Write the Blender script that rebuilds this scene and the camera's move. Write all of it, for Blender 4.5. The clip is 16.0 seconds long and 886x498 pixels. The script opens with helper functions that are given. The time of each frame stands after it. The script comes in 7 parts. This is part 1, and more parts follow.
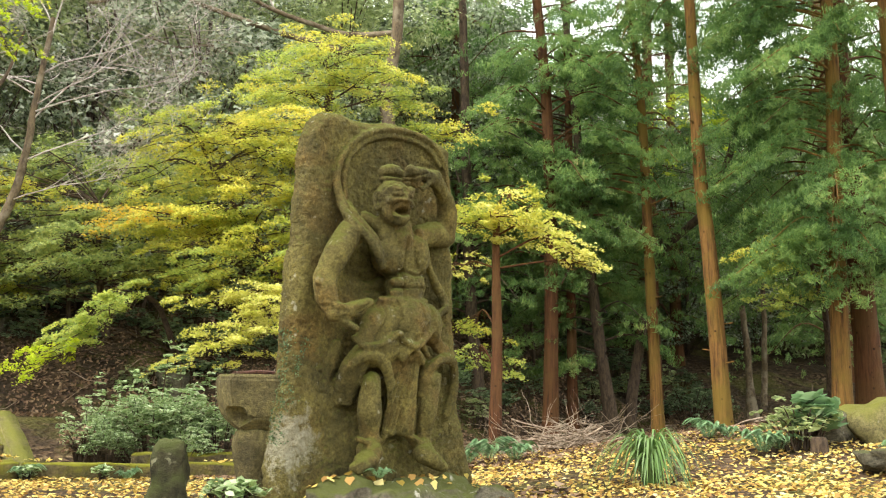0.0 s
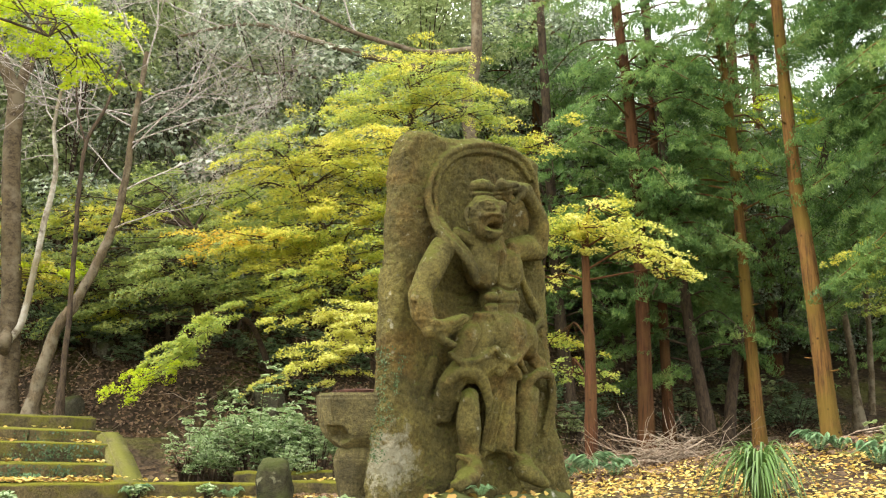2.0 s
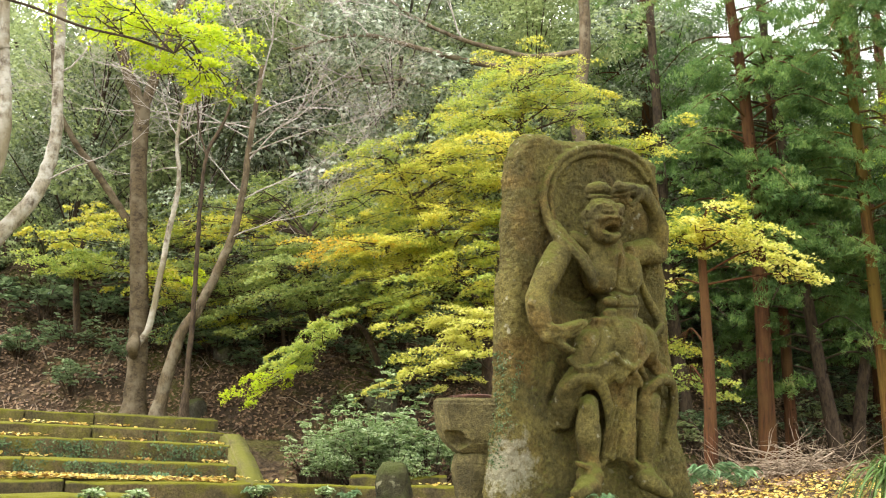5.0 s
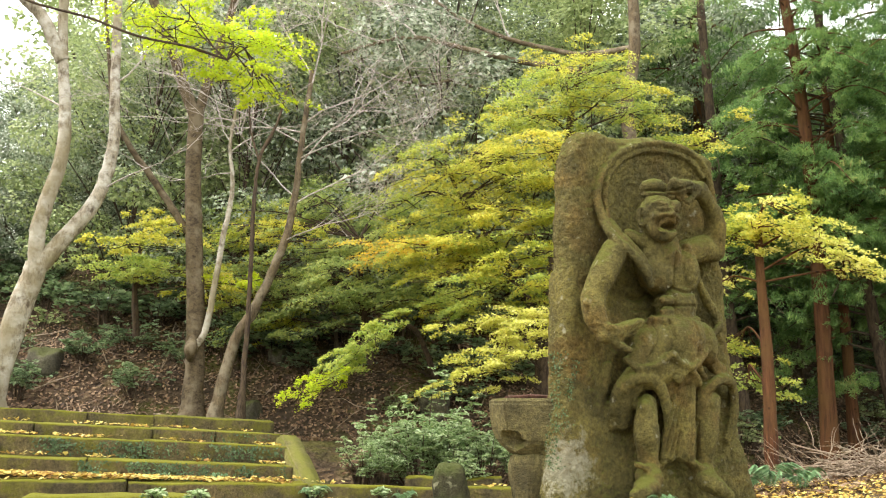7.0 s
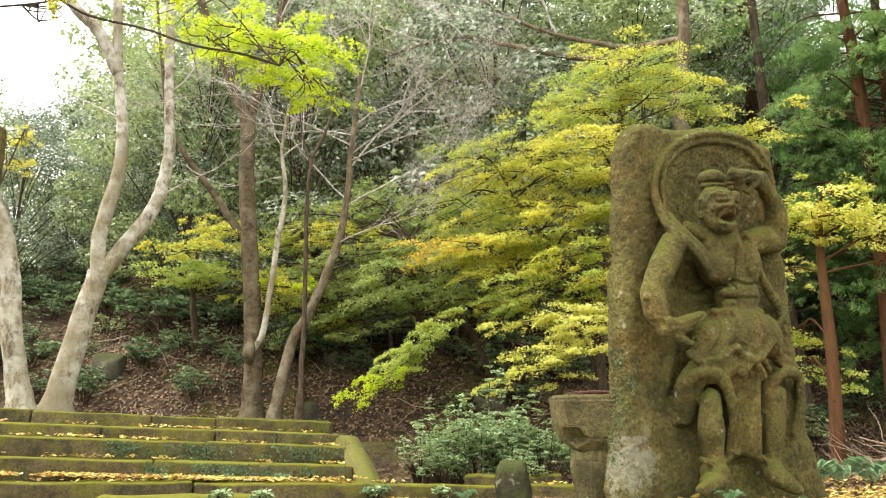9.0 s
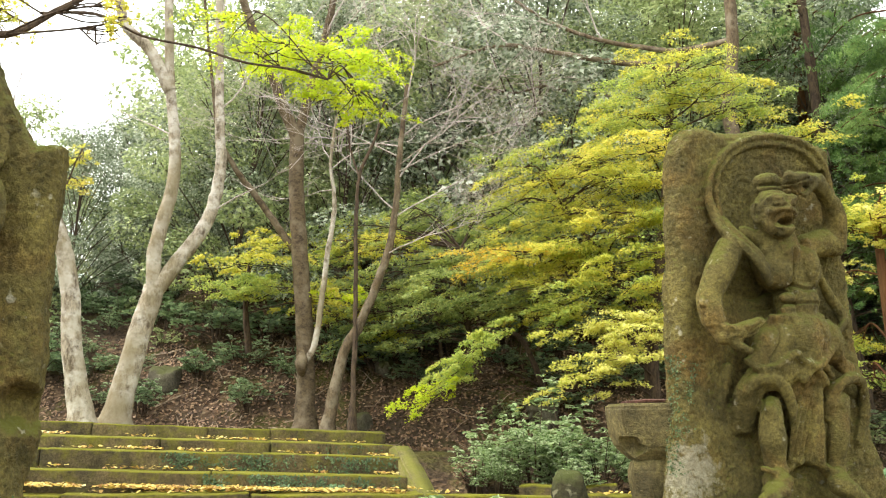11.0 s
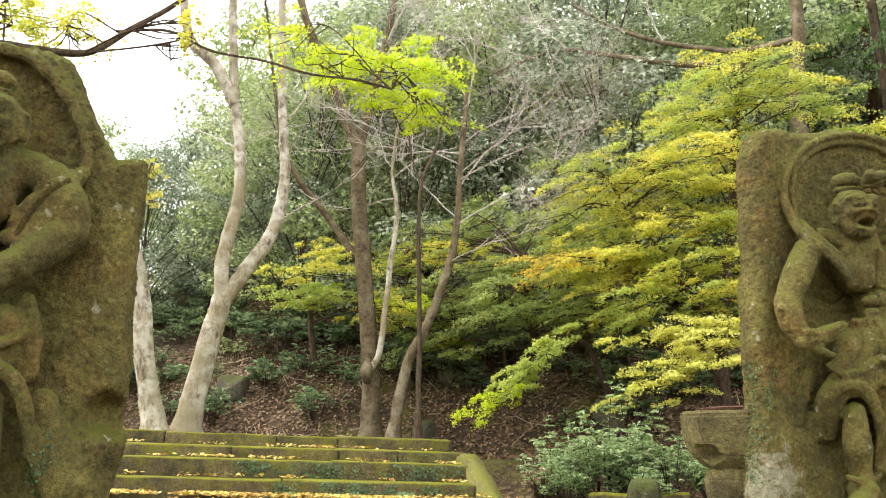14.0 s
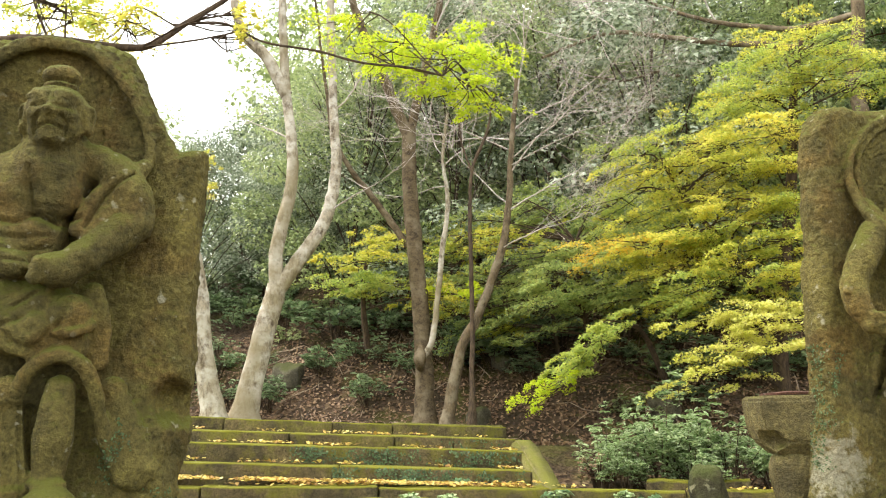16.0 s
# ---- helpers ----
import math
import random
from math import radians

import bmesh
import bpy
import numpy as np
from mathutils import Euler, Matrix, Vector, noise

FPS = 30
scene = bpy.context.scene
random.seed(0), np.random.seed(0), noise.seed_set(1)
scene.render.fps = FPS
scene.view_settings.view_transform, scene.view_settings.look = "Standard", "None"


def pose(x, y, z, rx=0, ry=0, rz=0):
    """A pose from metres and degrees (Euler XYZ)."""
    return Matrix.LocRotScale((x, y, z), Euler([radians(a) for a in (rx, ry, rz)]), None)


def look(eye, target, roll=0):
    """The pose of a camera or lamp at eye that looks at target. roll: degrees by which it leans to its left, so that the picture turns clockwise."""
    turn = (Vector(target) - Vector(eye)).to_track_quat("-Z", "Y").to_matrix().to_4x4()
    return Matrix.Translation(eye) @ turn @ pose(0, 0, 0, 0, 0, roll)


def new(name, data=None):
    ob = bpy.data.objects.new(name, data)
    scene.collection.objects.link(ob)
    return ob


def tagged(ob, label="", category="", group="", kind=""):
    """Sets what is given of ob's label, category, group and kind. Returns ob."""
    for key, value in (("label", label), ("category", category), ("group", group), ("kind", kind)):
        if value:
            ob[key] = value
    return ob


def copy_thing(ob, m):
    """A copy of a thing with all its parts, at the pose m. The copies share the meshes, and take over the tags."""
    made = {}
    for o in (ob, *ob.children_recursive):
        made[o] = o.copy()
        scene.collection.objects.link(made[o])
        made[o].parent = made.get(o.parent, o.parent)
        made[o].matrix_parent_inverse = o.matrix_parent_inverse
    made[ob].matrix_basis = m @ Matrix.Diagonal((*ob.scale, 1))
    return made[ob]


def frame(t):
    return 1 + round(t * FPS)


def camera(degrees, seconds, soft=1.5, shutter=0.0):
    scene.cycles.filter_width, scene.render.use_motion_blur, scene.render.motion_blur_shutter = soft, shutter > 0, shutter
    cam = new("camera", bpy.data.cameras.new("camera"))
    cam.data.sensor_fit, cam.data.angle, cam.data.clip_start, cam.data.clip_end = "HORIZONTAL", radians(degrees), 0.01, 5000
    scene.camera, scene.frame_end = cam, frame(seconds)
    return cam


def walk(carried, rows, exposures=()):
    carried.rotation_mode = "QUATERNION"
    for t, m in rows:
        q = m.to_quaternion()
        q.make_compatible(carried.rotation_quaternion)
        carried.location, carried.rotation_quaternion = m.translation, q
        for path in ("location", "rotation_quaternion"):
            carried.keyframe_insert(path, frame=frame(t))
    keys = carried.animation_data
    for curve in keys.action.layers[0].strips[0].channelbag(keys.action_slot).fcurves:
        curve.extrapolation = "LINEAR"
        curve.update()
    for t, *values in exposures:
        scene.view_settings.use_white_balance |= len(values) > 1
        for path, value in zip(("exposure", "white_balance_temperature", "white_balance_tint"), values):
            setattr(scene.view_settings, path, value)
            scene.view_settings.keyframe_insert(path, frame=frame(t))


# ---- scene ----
cam = camera(54.0, 16.0, soft=1.1)
PATH = [
    (0, (0.0, 0.0, 0.8), (0.0, 1.968, 1.154), 1.2),
    (0.5, (-0.021, 0.011, 0.811), (-0.072, 1.978, 1.169), 0.4),
    (1, (-0.044, 0.023, 0.814), (-0.145, 1.986, 1.185), 0.3),
    (1.5, (-0.062, 0.017, 0.812), (-0.198, 1.976, 1.19), 0.1),
    (2, (-0.08, 0.023, 0.804), (-0.266, 1.977, 1.189), 0.3),
    (2.5, (-0.099, 0.037, 0.803), (-0.334, 1.985, 1.187), 0.5),
    (3, (-0.115, 0.043, 0.804), (-0.395, 1.986, 1.19), 0.6),
    (3.5, (-0.124, 0.048, 0.807), (-0.438, 1.985, 1.195), 0.8),
    (4, (-0.141, 0.045, 0.803), (-0.496, 1.975, 1.194), 0.9),
    (6.5, (-0.182, 0.044, 0.796), (-0.682, 1.939, 1.195), 1.2),
    (7, (-0.195, 0.042, 0.795), (-0.724, 1.93, 1.192), 1.0),
    (7.5, (-0.204, 0.042, 0.788), (-0.755, 1.923, 1.185), 0.8),
    (8, (-0.219, 0.037, 0.787), (-0.796, 1.911, 1.181), 0.4),
    (8.5, (-0.233, 0.029, 0.787), (-0.838, 1.895, 1.182), 0.1),
    (9, (-0.243, 0.026, 0.784), (-0.878, 1.881, 1.179), 0.2),
    (9.5, (-0.251, 0.023, 0.79), (-0.909, 1.869, 1.186), 0.0),
    (10, (-0.257, 0.017, 0.789), (-0.947, 1.851, 1.189), -0.1),
    (12.5, (-0.318, -0.004, 0.799), (-1.089, 1.789, 1.239), -0.6),
    (13, (-0.335, -0.024, 0.803), (-1.126, 1.758, 1.248), -0.7),
    (13.5, (-0.343, -0.018, 0.794), (-1.165, 1.751, 1.236), -0.3),
    (14, (-0.352, -0.011, 0.788), (-1.202, 1.747, 1.221), -0.2),
    (14.5, (-0.363, -0.02, 0.784), (-1.241, 1.729, 1.2), -0.9),
    (15, (-0.372, -0.017, 0.783), (-1.259, 1.727, 1.197), -0.6),
    (15.5, (-0.384, -0.026, 0.783), (-1.3, 1.704, 1.194), -0.5),
    (16, (-0.4, -0.029, 0.785), (-1.35, 1.684, 1.19), -0.3),
]
walk(cam, [(t, look(eye, target, roll)) for t, eye, target, roll in PATH])

from mathutils.bvhtree import BVHTree

# ---- world, sun ----
SUN_ELEV, SUN_AZ = 55.0, 250.0
world = bpy.data.worlds.new("overcast_sky")
scene.world = world
world.use_nodes = True
wn, wl = world.node_tree.nodes, world.node_tree.links
wn.clear()
w_out = wn.new("ShaderNodeOutputWorld")
w_bg = wn.new("ShaderNodeBackground")
w_sky = wn.new("ShaderNodeTexSky")
w_sky.sky_type = "NISHITA"
w_sky.sun_disc = False
w_sky.sun_elevation, w_sky.sun_rotation = radians(SUN_ELEV), radians(SUN_AZ)
w_sky.dust_density = 6.0
w_mix = wn.new("ShaderNodeMix")
w_mix.data_type = "RGBA"
w_mix.inputs[0].default_value = 0.8
w_mix.inputs[7].default_value = (9.55, 9.7, 9.5, 1)
wl.new(w_sky.outputs[0], w_mix.inputs[6])
wl.new(w_mix.outputs[2], w_bg.inputs[0])
w_bg.inputs[1].default_value = 0.378
wl.new(w_bg.outputs[0], w_out.inputs[0])
sun = new("sun", bpy.data.lights.new("sun", "SUN"))
sun.data.energy, sun.data.angle, sun.data.color = 3.4, radians(22), (1.0, 0.95, 0.86)
az, el = radians(SUN_AZ), radians(SUN_ELEV)
sun.matrix_world = look((math.sin(az) * math.cos(el) * 50, math.cos(az) * math.cos(el) * 50, math.sin(el) * 50), (0, 0, 0))

# ---- small tools ----
rng = np.random.default_rng(7)


def smooth(a, b, x):
    t = np.clip((x - a) / (b - a), 0.0, 1.0)
    return t * t * (3 - 2 * t)


def np_mesh(name, verts, polys, corners, shade_smooth=False):
    """A mesh from an array of vertices and an array of polygons that all have the same number of corners."""
    me = bpy.data.meshes.new(name)
    polys = np.asarray(polys, dtype=np.int32).reshape(-1, corners)
    me.vertices.add(len(verts))
    me.vertices.foreach_set("co", np.asarray(verts, dtype=np.float32).ravel())
    me.loops.add(polys.size)
    me.loops.foreach_set("vertex_index", polys.ravel())
    me.polygons.add(len(polys))
    me.polygons.foreach_set("loop_start", np.arange(0, polys.size, corners, dtype=np.int32))
    me.polygons.foreach_set("use_smooth", np.full(len(polys), shade_smooth))
    me.update(calc_edges=True)
    me.validate()
    return me


def part(name, data, material, parent=None, label=""):
    """Links a mesh or a bmesh as one object under its thing."""
    if isinstance(data, bmesh.types.BMesh):
        me = bpy.data.meshes.new(name)
        data.to_mesh(me)
        data.free()
        data = me
    ob = new(name, data)
    if not data.materials:
        data.materials.append(material)
    ob.parent = parent
    if label:
        tagged(ob, label)
    return ob


def thing(name, label, category, group="", kind="", at=(0, 0, 0), rz=0.0):
    ob = new(name)
    ob.empty_display_size = 0.1
    ob.matrix_world = pose(*at, 0, 0, rz)
    return tagged(ob, label, category, group, kind)


def vnoise(p, scale, seed=0.0):
    """Smooth noise for an array of points (cheap sums of sines)."""
    p = np.asarray(p) * scale + seed
    x, y, z = p[..., 0], p[..., 1], p[..., 2]
    n = np.sin(1.7 * x + 2.3 * np.sin(0.9 * y + 1.3) + 0.7 * z) + np.sin(2.1 * y + 1.9 * np.sin(1.1 * z + 0.4) - 0.5 * x)
    n += np.sin(1.9 * z + 2.1 * np.sin(1.3 * x + 2.2) + 0.6 * y)
    n += 0.5 * (np.sin(4.3 * x + 3.1 * y + 1.7) + np.sin(3.9 * y - 4.1 * z + 0.3))
    return n / 4.0


class Tubes:
    """Gathers round limbs into one mesh of quads."""

    def __init__(self):
        self.v, self.f, self.n = [], [], 0

    def add(self, pts, radii, sides=8, wobble=0.0):
        pts = np.asarray(pts, float)
        radii = np.broadcast_to(np.asarray(radii, float), (len(pts),))
        tang = np.gradient(pts, axis=0)
        tang /= np.linalg.norm(tang, axis=1)[:, None] + 1e-9
        ref = np.array([0.93, 0.31, 0.2]) if abs(tang[0, 2]) > 0.5 else np.array([0.1, 0.2, 0.97])
        a = np.cross(tang, ref)
        a /= np.linalg.norm(a, axis=1)[:, None] + 1e-9
        b = np.cross(tang, a)
        ang = np.linspace(0, 2 * np.pi, sides, endpoint=False)
        ring = pts[:, None] + radii[:, None, None] * (np.cos(ang)[None, :, None] * a[:, None] + np.sin(ang)[None, :, None] * b[:, None])
        if wobble:
            ring += (ring - pts[:, None]) * (wobble * vnoise(ring, 7.0))[..., None]
        k = len(pts)
        i, j = np.meshgrid(np.arange(k - 1), np.arange(sides), indexing="ij")
        j2 = (j + 1) % sides
        q = np.stack([i * sides + j, i * sides + j2, (i + 1) * sides + j2, (i + 1) * sides + j], -1).reshape(-1, 4) + self.n
        self.v.append(ring.reshape(-1, 3))
        self.f.append(q)
        self.n += k * sides
        return self

    def mesh(self, name):
        return np_mesh(name, np.concatenate(self.v), np.concatenate(self.f), 4, True)


def curve_through(pts, steps=6, jitter=0.0, seed=0):
    """A smooth line through points (Catmull-Rom), with a little waviness."""
    p = np.asarray(pts, float)
    p = np.vstack([2 * p[0] - p[1], p, 2 * p[-1] - p[-2]])
    out = []
    for i in range(1, len(p) - 2):
        for t in np.linspace(0, 1, steps, endpoint=False):
            out.append(0.5 * (2 * p[i] + (p[i + 1] - p[i - 1]) * t + (2 * p[i - 1] - 5 * p[i] + 4 * p[i + 1] - p[i + 2]) * t * t
                              + (3 * p[i] - p[i - 1] - 3 * p[i + 1] + p[i + 2]) * t ** 3))
    out.append(p[-2])
    out = np.array(out)
    if jitter:
        g = np.random.default_rng(seed)
        d = g.normal(0, jitter, out.shape)
        d[0] = 0
        out += d
    return out


# leaf outlines, about one unit long, in their own plane
def star_leaf():
    """A palmate leaf with pointed lobes."""
    out = [(0, -0.3)]
    for ang, r in [(172, 0.62), (140, 0.24), (90, 0.85), (40, 0.24), (8, 0.62)]:
        out.append((r * math.cos(radians(ang)), r * math.sin(radians(ang))))
    return np.array([(x, y, 0.0) for x, y in out])


STAR = star_leaf()
OVAL = np.array([(0, -0.5, 0), (0.2, -0.15, 0.05), (0.18, 0.2, 0.05), (0, 0.5, -0.05), (-0.18, 0.2, 0.05), (-0.2, -0.15, 0.05)])
FAN = np.array([(0, -0.45, 0), (0.5, 0.15, 0.06), (0.3, 0.42, 0.0), (0.04, 0.36, 0.03), (-0.3, 0.45, 0.05), (-0.5, 0.12, 0.0)])
SLIM = np.array([(-0.05, -0.5, 0), (0.25, 0.0, 0.05), (-0.08, 0.5, 0)])
KITE = np.array([(0, -0.5, 0), (0.27, 0.05, 0.04), (0, 0.5, 0), (-0.27, 0.05, 0.04)])
NEEDLE = np.array([(-0.035, -0.5, 0), (0.035, -0.5, 0), (0, 0.5, -0.06)])


def leaf_arrays(outline, places, normals, size, turn=None, g=rng):
    """Vertices and polygons of many leaves with given places and upward directions."""
    n, k = len(places), len(outline)
    nrm = normals / (np.linalg.norm(normals, axis=1)[:, None] + 1e-9)
    rnd = g.normal(size=(n, 3)) if turn is None else turn
    a = np.cross(rnd, nrm)
    a /= np.linalg.norm(a, axis=1)[:, None] + 1e-9
    b = np.cross(nrm, a)
    size = np.broadcast_to(np.asarray(size, float), (n,))[:, None, None]
    v = places[:, None] + size * (outline[None, :, 0:1] * a[:, None] + outline[None, :, 1:2] * b[:, None] + outline[None, :, 2:3] * nrm[:, None])
    return v.reshape(-1, 3), np.arange(n * k).reshape(n, k)


def leaf_mesh(name, outline, places, normals, size, turn=None, g=rng):
    v, f = leaf_arrays(outline, np.asarray(places), np.asarray(normals), size, turn, g)
    return np_mesh(name, v, f, len(outline))


# ---- materials ----
def material(name):
    m = bpy.data.materials.new(name)
    m.use_nodes = True
    nt = m.node_tree
    return m, nt, nt.nodes["Principled BSDF"]


def node(nt, kind, **values):
    nd = nt.nodes.new(kind)
    for key, value in values.items():
        nd.inputs[key].default_value = value
    return nd


def noise_node(nt, vec, scale, detail=5.0, rough=0.6, distort=0.0):
    nd = node(nt, "ShaderNodeTexNoise", Scale=scale, Detail=detail, Roughness=rough, Distortion=distort)
    if vec:
        nt.links.new(vec, nd.inputs["Vector"])
    return nd.outputs["Fac"]


def ramp(nt, fac, stops):
    nd = nt.nodes.new("ShaderNodeValToRGB")
    el = nd.color_ramp.elements
    while len(el) < len(stops):
        el.new(0.5)
    for e, (p, c) in zip(el, stops):
        e.position, e.color = p, (*c, 1) if len(c) == 3 else c
    nt.links.new(fac, nd.inputs[0])
    return nd.outputs[0]


def grey(nt, fac, lo, hi):
    nd = node(nt, "ShaderNodeMapRange")
    nd.inputs[1].default_value, nd.inputs[2].default_value = lo, hi
    nt.links.new(fac, nd.inputs[0])
    return nd.outputs[0]


def blend(nt, fac, a, b, mode="MIX"):
    nd = nt.nodes.new("ShaderNodeMix")
    nd.data_type, nd.blend_type = "RGBA", mode
    for src, slot in ((fac, 0), (a, 6), (b, 7)):
        if isinstance(src, (int, float)):
            nd.inputs[slot].default_value = src
        elif isinstance(src, tuple):
            nd.inputs[slot].default_value = (*src, 1)
        else:
            nt.links.new(src, nd.inputs[slot])
    return nd.outputs[2]


def calc(nt, op, a, b=0.0):
    nd = nt.nodes.new("ShaderNodeMath")
    nd.operation = op
    for src, slot in ((a, 0), (b, 1)):
        if isinstance(src, (int, float)):
            nd.inputs[slot].default_value = src
        else:
            nt.links.new(src, nd.inputs[slot])
    return nd.outputs[0]


def bump(nt, bsdf, height, strength, distance):
    nd = node(nt, "ShaderNodeBump", Strength=strength, Distance=distance)
    nt.links.new(height, nd.inputs["Height"])
    nt.links.new(nd.outputs[0], bsdf.inputs["Normal"])


def obj_coords(nt):
    return nt.nodes.new("ShaderNodeTexCoord").outputs["Object"]


def world_coords(nt):
    return nt.nodes.new("ShaderNodeNewGeometry").outputs["Position"]


def up_facing(nt):
    sep = nt.nodes.new("ShaderNodeSeparateXYZ")
    nt.links.new(nt.nodes.new("ShaderNodeNewGeometry").outputs["Normal"], sep.inputs[0])
    return sep.outputs[2]


def make_stone(name, base, dark, moss, moss_amount, pale=(0.42, 0.40, 0.33), lichen=0.62, rust=None, grain=48.0, patch=None):
    """Weathered stone: two scales of mottling, moss on what faces the sky, pale lichen spots."""
    m, nt, bs = material(name)
    p = world_coords(nt)
    big, mid, fine = noise_node(nt, p, 2.3, 4), noise_node(nt, p, 11.0, 6, 0.65), noise_node(nt, p, grain, 4, 0.7)
    col = blend(nt, grey(nt, big, 0.35, 0.68), base, dark)
    if rust:
        col = blend(nt, calc(nt, "MULTIPLY", grey(nt, noise_node(nt, p, 3.1, 3, 0.5, 0.6), 0.5, 0.66), 0.75), col, rust)
    col = blend(nt, 0.55, col, ramp(nt, mid, [(0.3, (0.15, 0.15, 0.15)), (0.7, (0.82, 0.82, 0.82))]), "OVERLAY")
    col = blend(nt, 0.65, col, ramp(nt, fine, [(0.28, (0.08, 0.08, 0.08)), (0.72, (0.88, 0.88, 0.88))]), "OVERLAY")
    mossy = calc(nt, "ADD", calc(nt, "MULTIPLY", up_facing(nt), 0.55), calc(nt, "MULTIPLY", noise_node(nt, p, 4.5, 6, 0.7), 1.0))
    mossy = calc(nt, "MULTIPLY", grey(nt, mossy, 0.95 - moss_amount, 1.25 - moss_amount), 0.9)
    mcol = blend(nt, mid, moss, tuple(c * 0.45 for c in moss))
    col = blend(nt, mossy, col, mcol)
    spots = grey(nt, noise_node(nt, p, 17.0, 3, 0.5), lichen, lichen + 0.07)
    spots = calc(nt, "MULTIPLY", spots, grey(nt, noise_node(nt, p, 3.7, 2), 0.48, 0.62))
    col = blend(nt, calc(nt, "MULTIPLY", spots, 0.8), col, pale)
    if patch:
        far = nt.nodes.new("ShaderNodeVectorMath")
        far.operation = "DISTANCE"
        nt.links.new(p, far.inputs[0])
        far.inputs[1].default_value = patch[0]
        near = calc(nt, "ADD", calc(nt, "MULTIPLY", far.outputs["Value"], 1.0 / patch[1]), calc(nt, "MULTIPLY", calc(nt, "SUBTRACT", noise_node(nt, p, 14.0, 6, 0.75), 0.5), 3.2))
        col = blend(nt, calc(nt, "MULTIPLY", grey(nt, near, 1.0, 0.5), 0.75), col, pale)
    nt.links.new(col, bs.inputs["Base Color"])
    bs.inputs["Roughness"].default_value = 0.92
    bs.inputs["Specular IOR Level"].default_value = 0.25
    pits = noise_node(nt, p, grain * 2.6, 3, 0.6)
    h = calc(nt, "ADD", calc(nt, "MULTIPLY", mid, 0.5), calc(nt, "ADD", calc(nt, "MULTIPLY", fine, 0.6), calc(nt, "MULTIPLY", pits, 0.35)))
    bump(nt, bs, h, 1.0, 0.03)
    return m


def make_bark(name, base, dark, pale=None, moss=None, stretch=0.25, scale=9.0, lichen=0.6, stubs=0.0):
    m, nt, bs = material(name)
    p = world_coords(nt)
    mp = node(nt, "ShaderNodeMapping", Scale=(1.0, 1.0, stretch))
    nt.links.new(p, mp.inputs["Vector"])
    v = mp.outputs[0]
    ridges, fine, big = noise_node(nt, v, scale * 3, 5, 0.7), noise_node(nt, v, scale * 9, 4, 0.7), noise_node(nt, p, 1.8, 4)
    col = ramp(nt, ridges, [(0.36, dark), (0.58, base)])
    col = blend(nt, 0.5, col, ramp(nt, fine, [(0.3, (0.25, 0.25, 0.25)), (0.7, (0.75, 0.75, 0.75))]), "OVERLAY")
    if pale:
        col = blend(nt, grey(nt, noise_node(nt, p, 5.0, 5, 0.65), lichen - 0.12, lichen + 0.02), col, pale)
    if moss:
        col = blend(nt, calc(nt, "MULTIPLY", grey(nt, big, 0.42, 0.62), 0.8), col, moss)
    if stubs:
        vor = node(nt, "ShaderNodeTexVoronoi", Scale=stubs, Randomness=1.0)
        nt.links.new(p, vor.inputs["Vector"])
        col = blend(nt, calc(nt, "MULTIPLY", grey(nt, vor.outputs["Distance"], 0.20, 0.10), grey(nt, noise_node(nt, p, 6.0, 2), 0.42, 0.6)), col, tuple(c * 0.5 for c in dark))
    nt.links.new(col, bs.inputs["Base Color"])
    bs.inputs["Roughness"].default_value = 0.9
    bs.inputs["Specular IOR Level"].default_value = 0.2
    bump(nt, bs, calc(nt, "ADD", ridges, calc(nt, "MULTIPLY", fine, 0.4)), 0.7, 0.02)
    return m


def make_leaf(name, stops, glow=0.4, gloss=0.5, patch=0.6):
    """Leaves: a colour for every leaf, drifting from spray to spray, light passing through."""
    m, nt, bs = material(name)
    rnd = nt.nodes.new("ShaderNodeNewGeometry").outputs["Random Per Island"]
    drift = noise_node(nt, world_coords(nt), 1.6, 3, 0.55)
    f = calc(nt, "ADD", calc(nt, "MULTIPLY", rnd, 1.0 - patch), calc(nt, "MULTIPLY", grey(nt, drift, 0.3, 0.7), patch))
    col = ramp(nt, f, stops)
    nt.links.new(col, bs.inputs["Base Color"])
    bs.inputs["Roughness"].default_value = gloss
    bs.inputs["Specular IOR Level"].default_value = 0.35
    tr = nt.nodes.new("ShaderNodeBsdfTranslucent")
    nt.links.new(col, tr.inputs["Color"])
    mx = nt.nodes.new("ShaderNodeMixShader")
    mx.inputs[0].default_value = glow
    nt.links.new(bs.outputs[0], mx.inputs[1])
    nt.links.new(tr.outputs[0], mx.inputs[2])
    nt.links.new(mx.outputs[0], nt.nodes["Material Output"].inputs["Surface"])
    return m


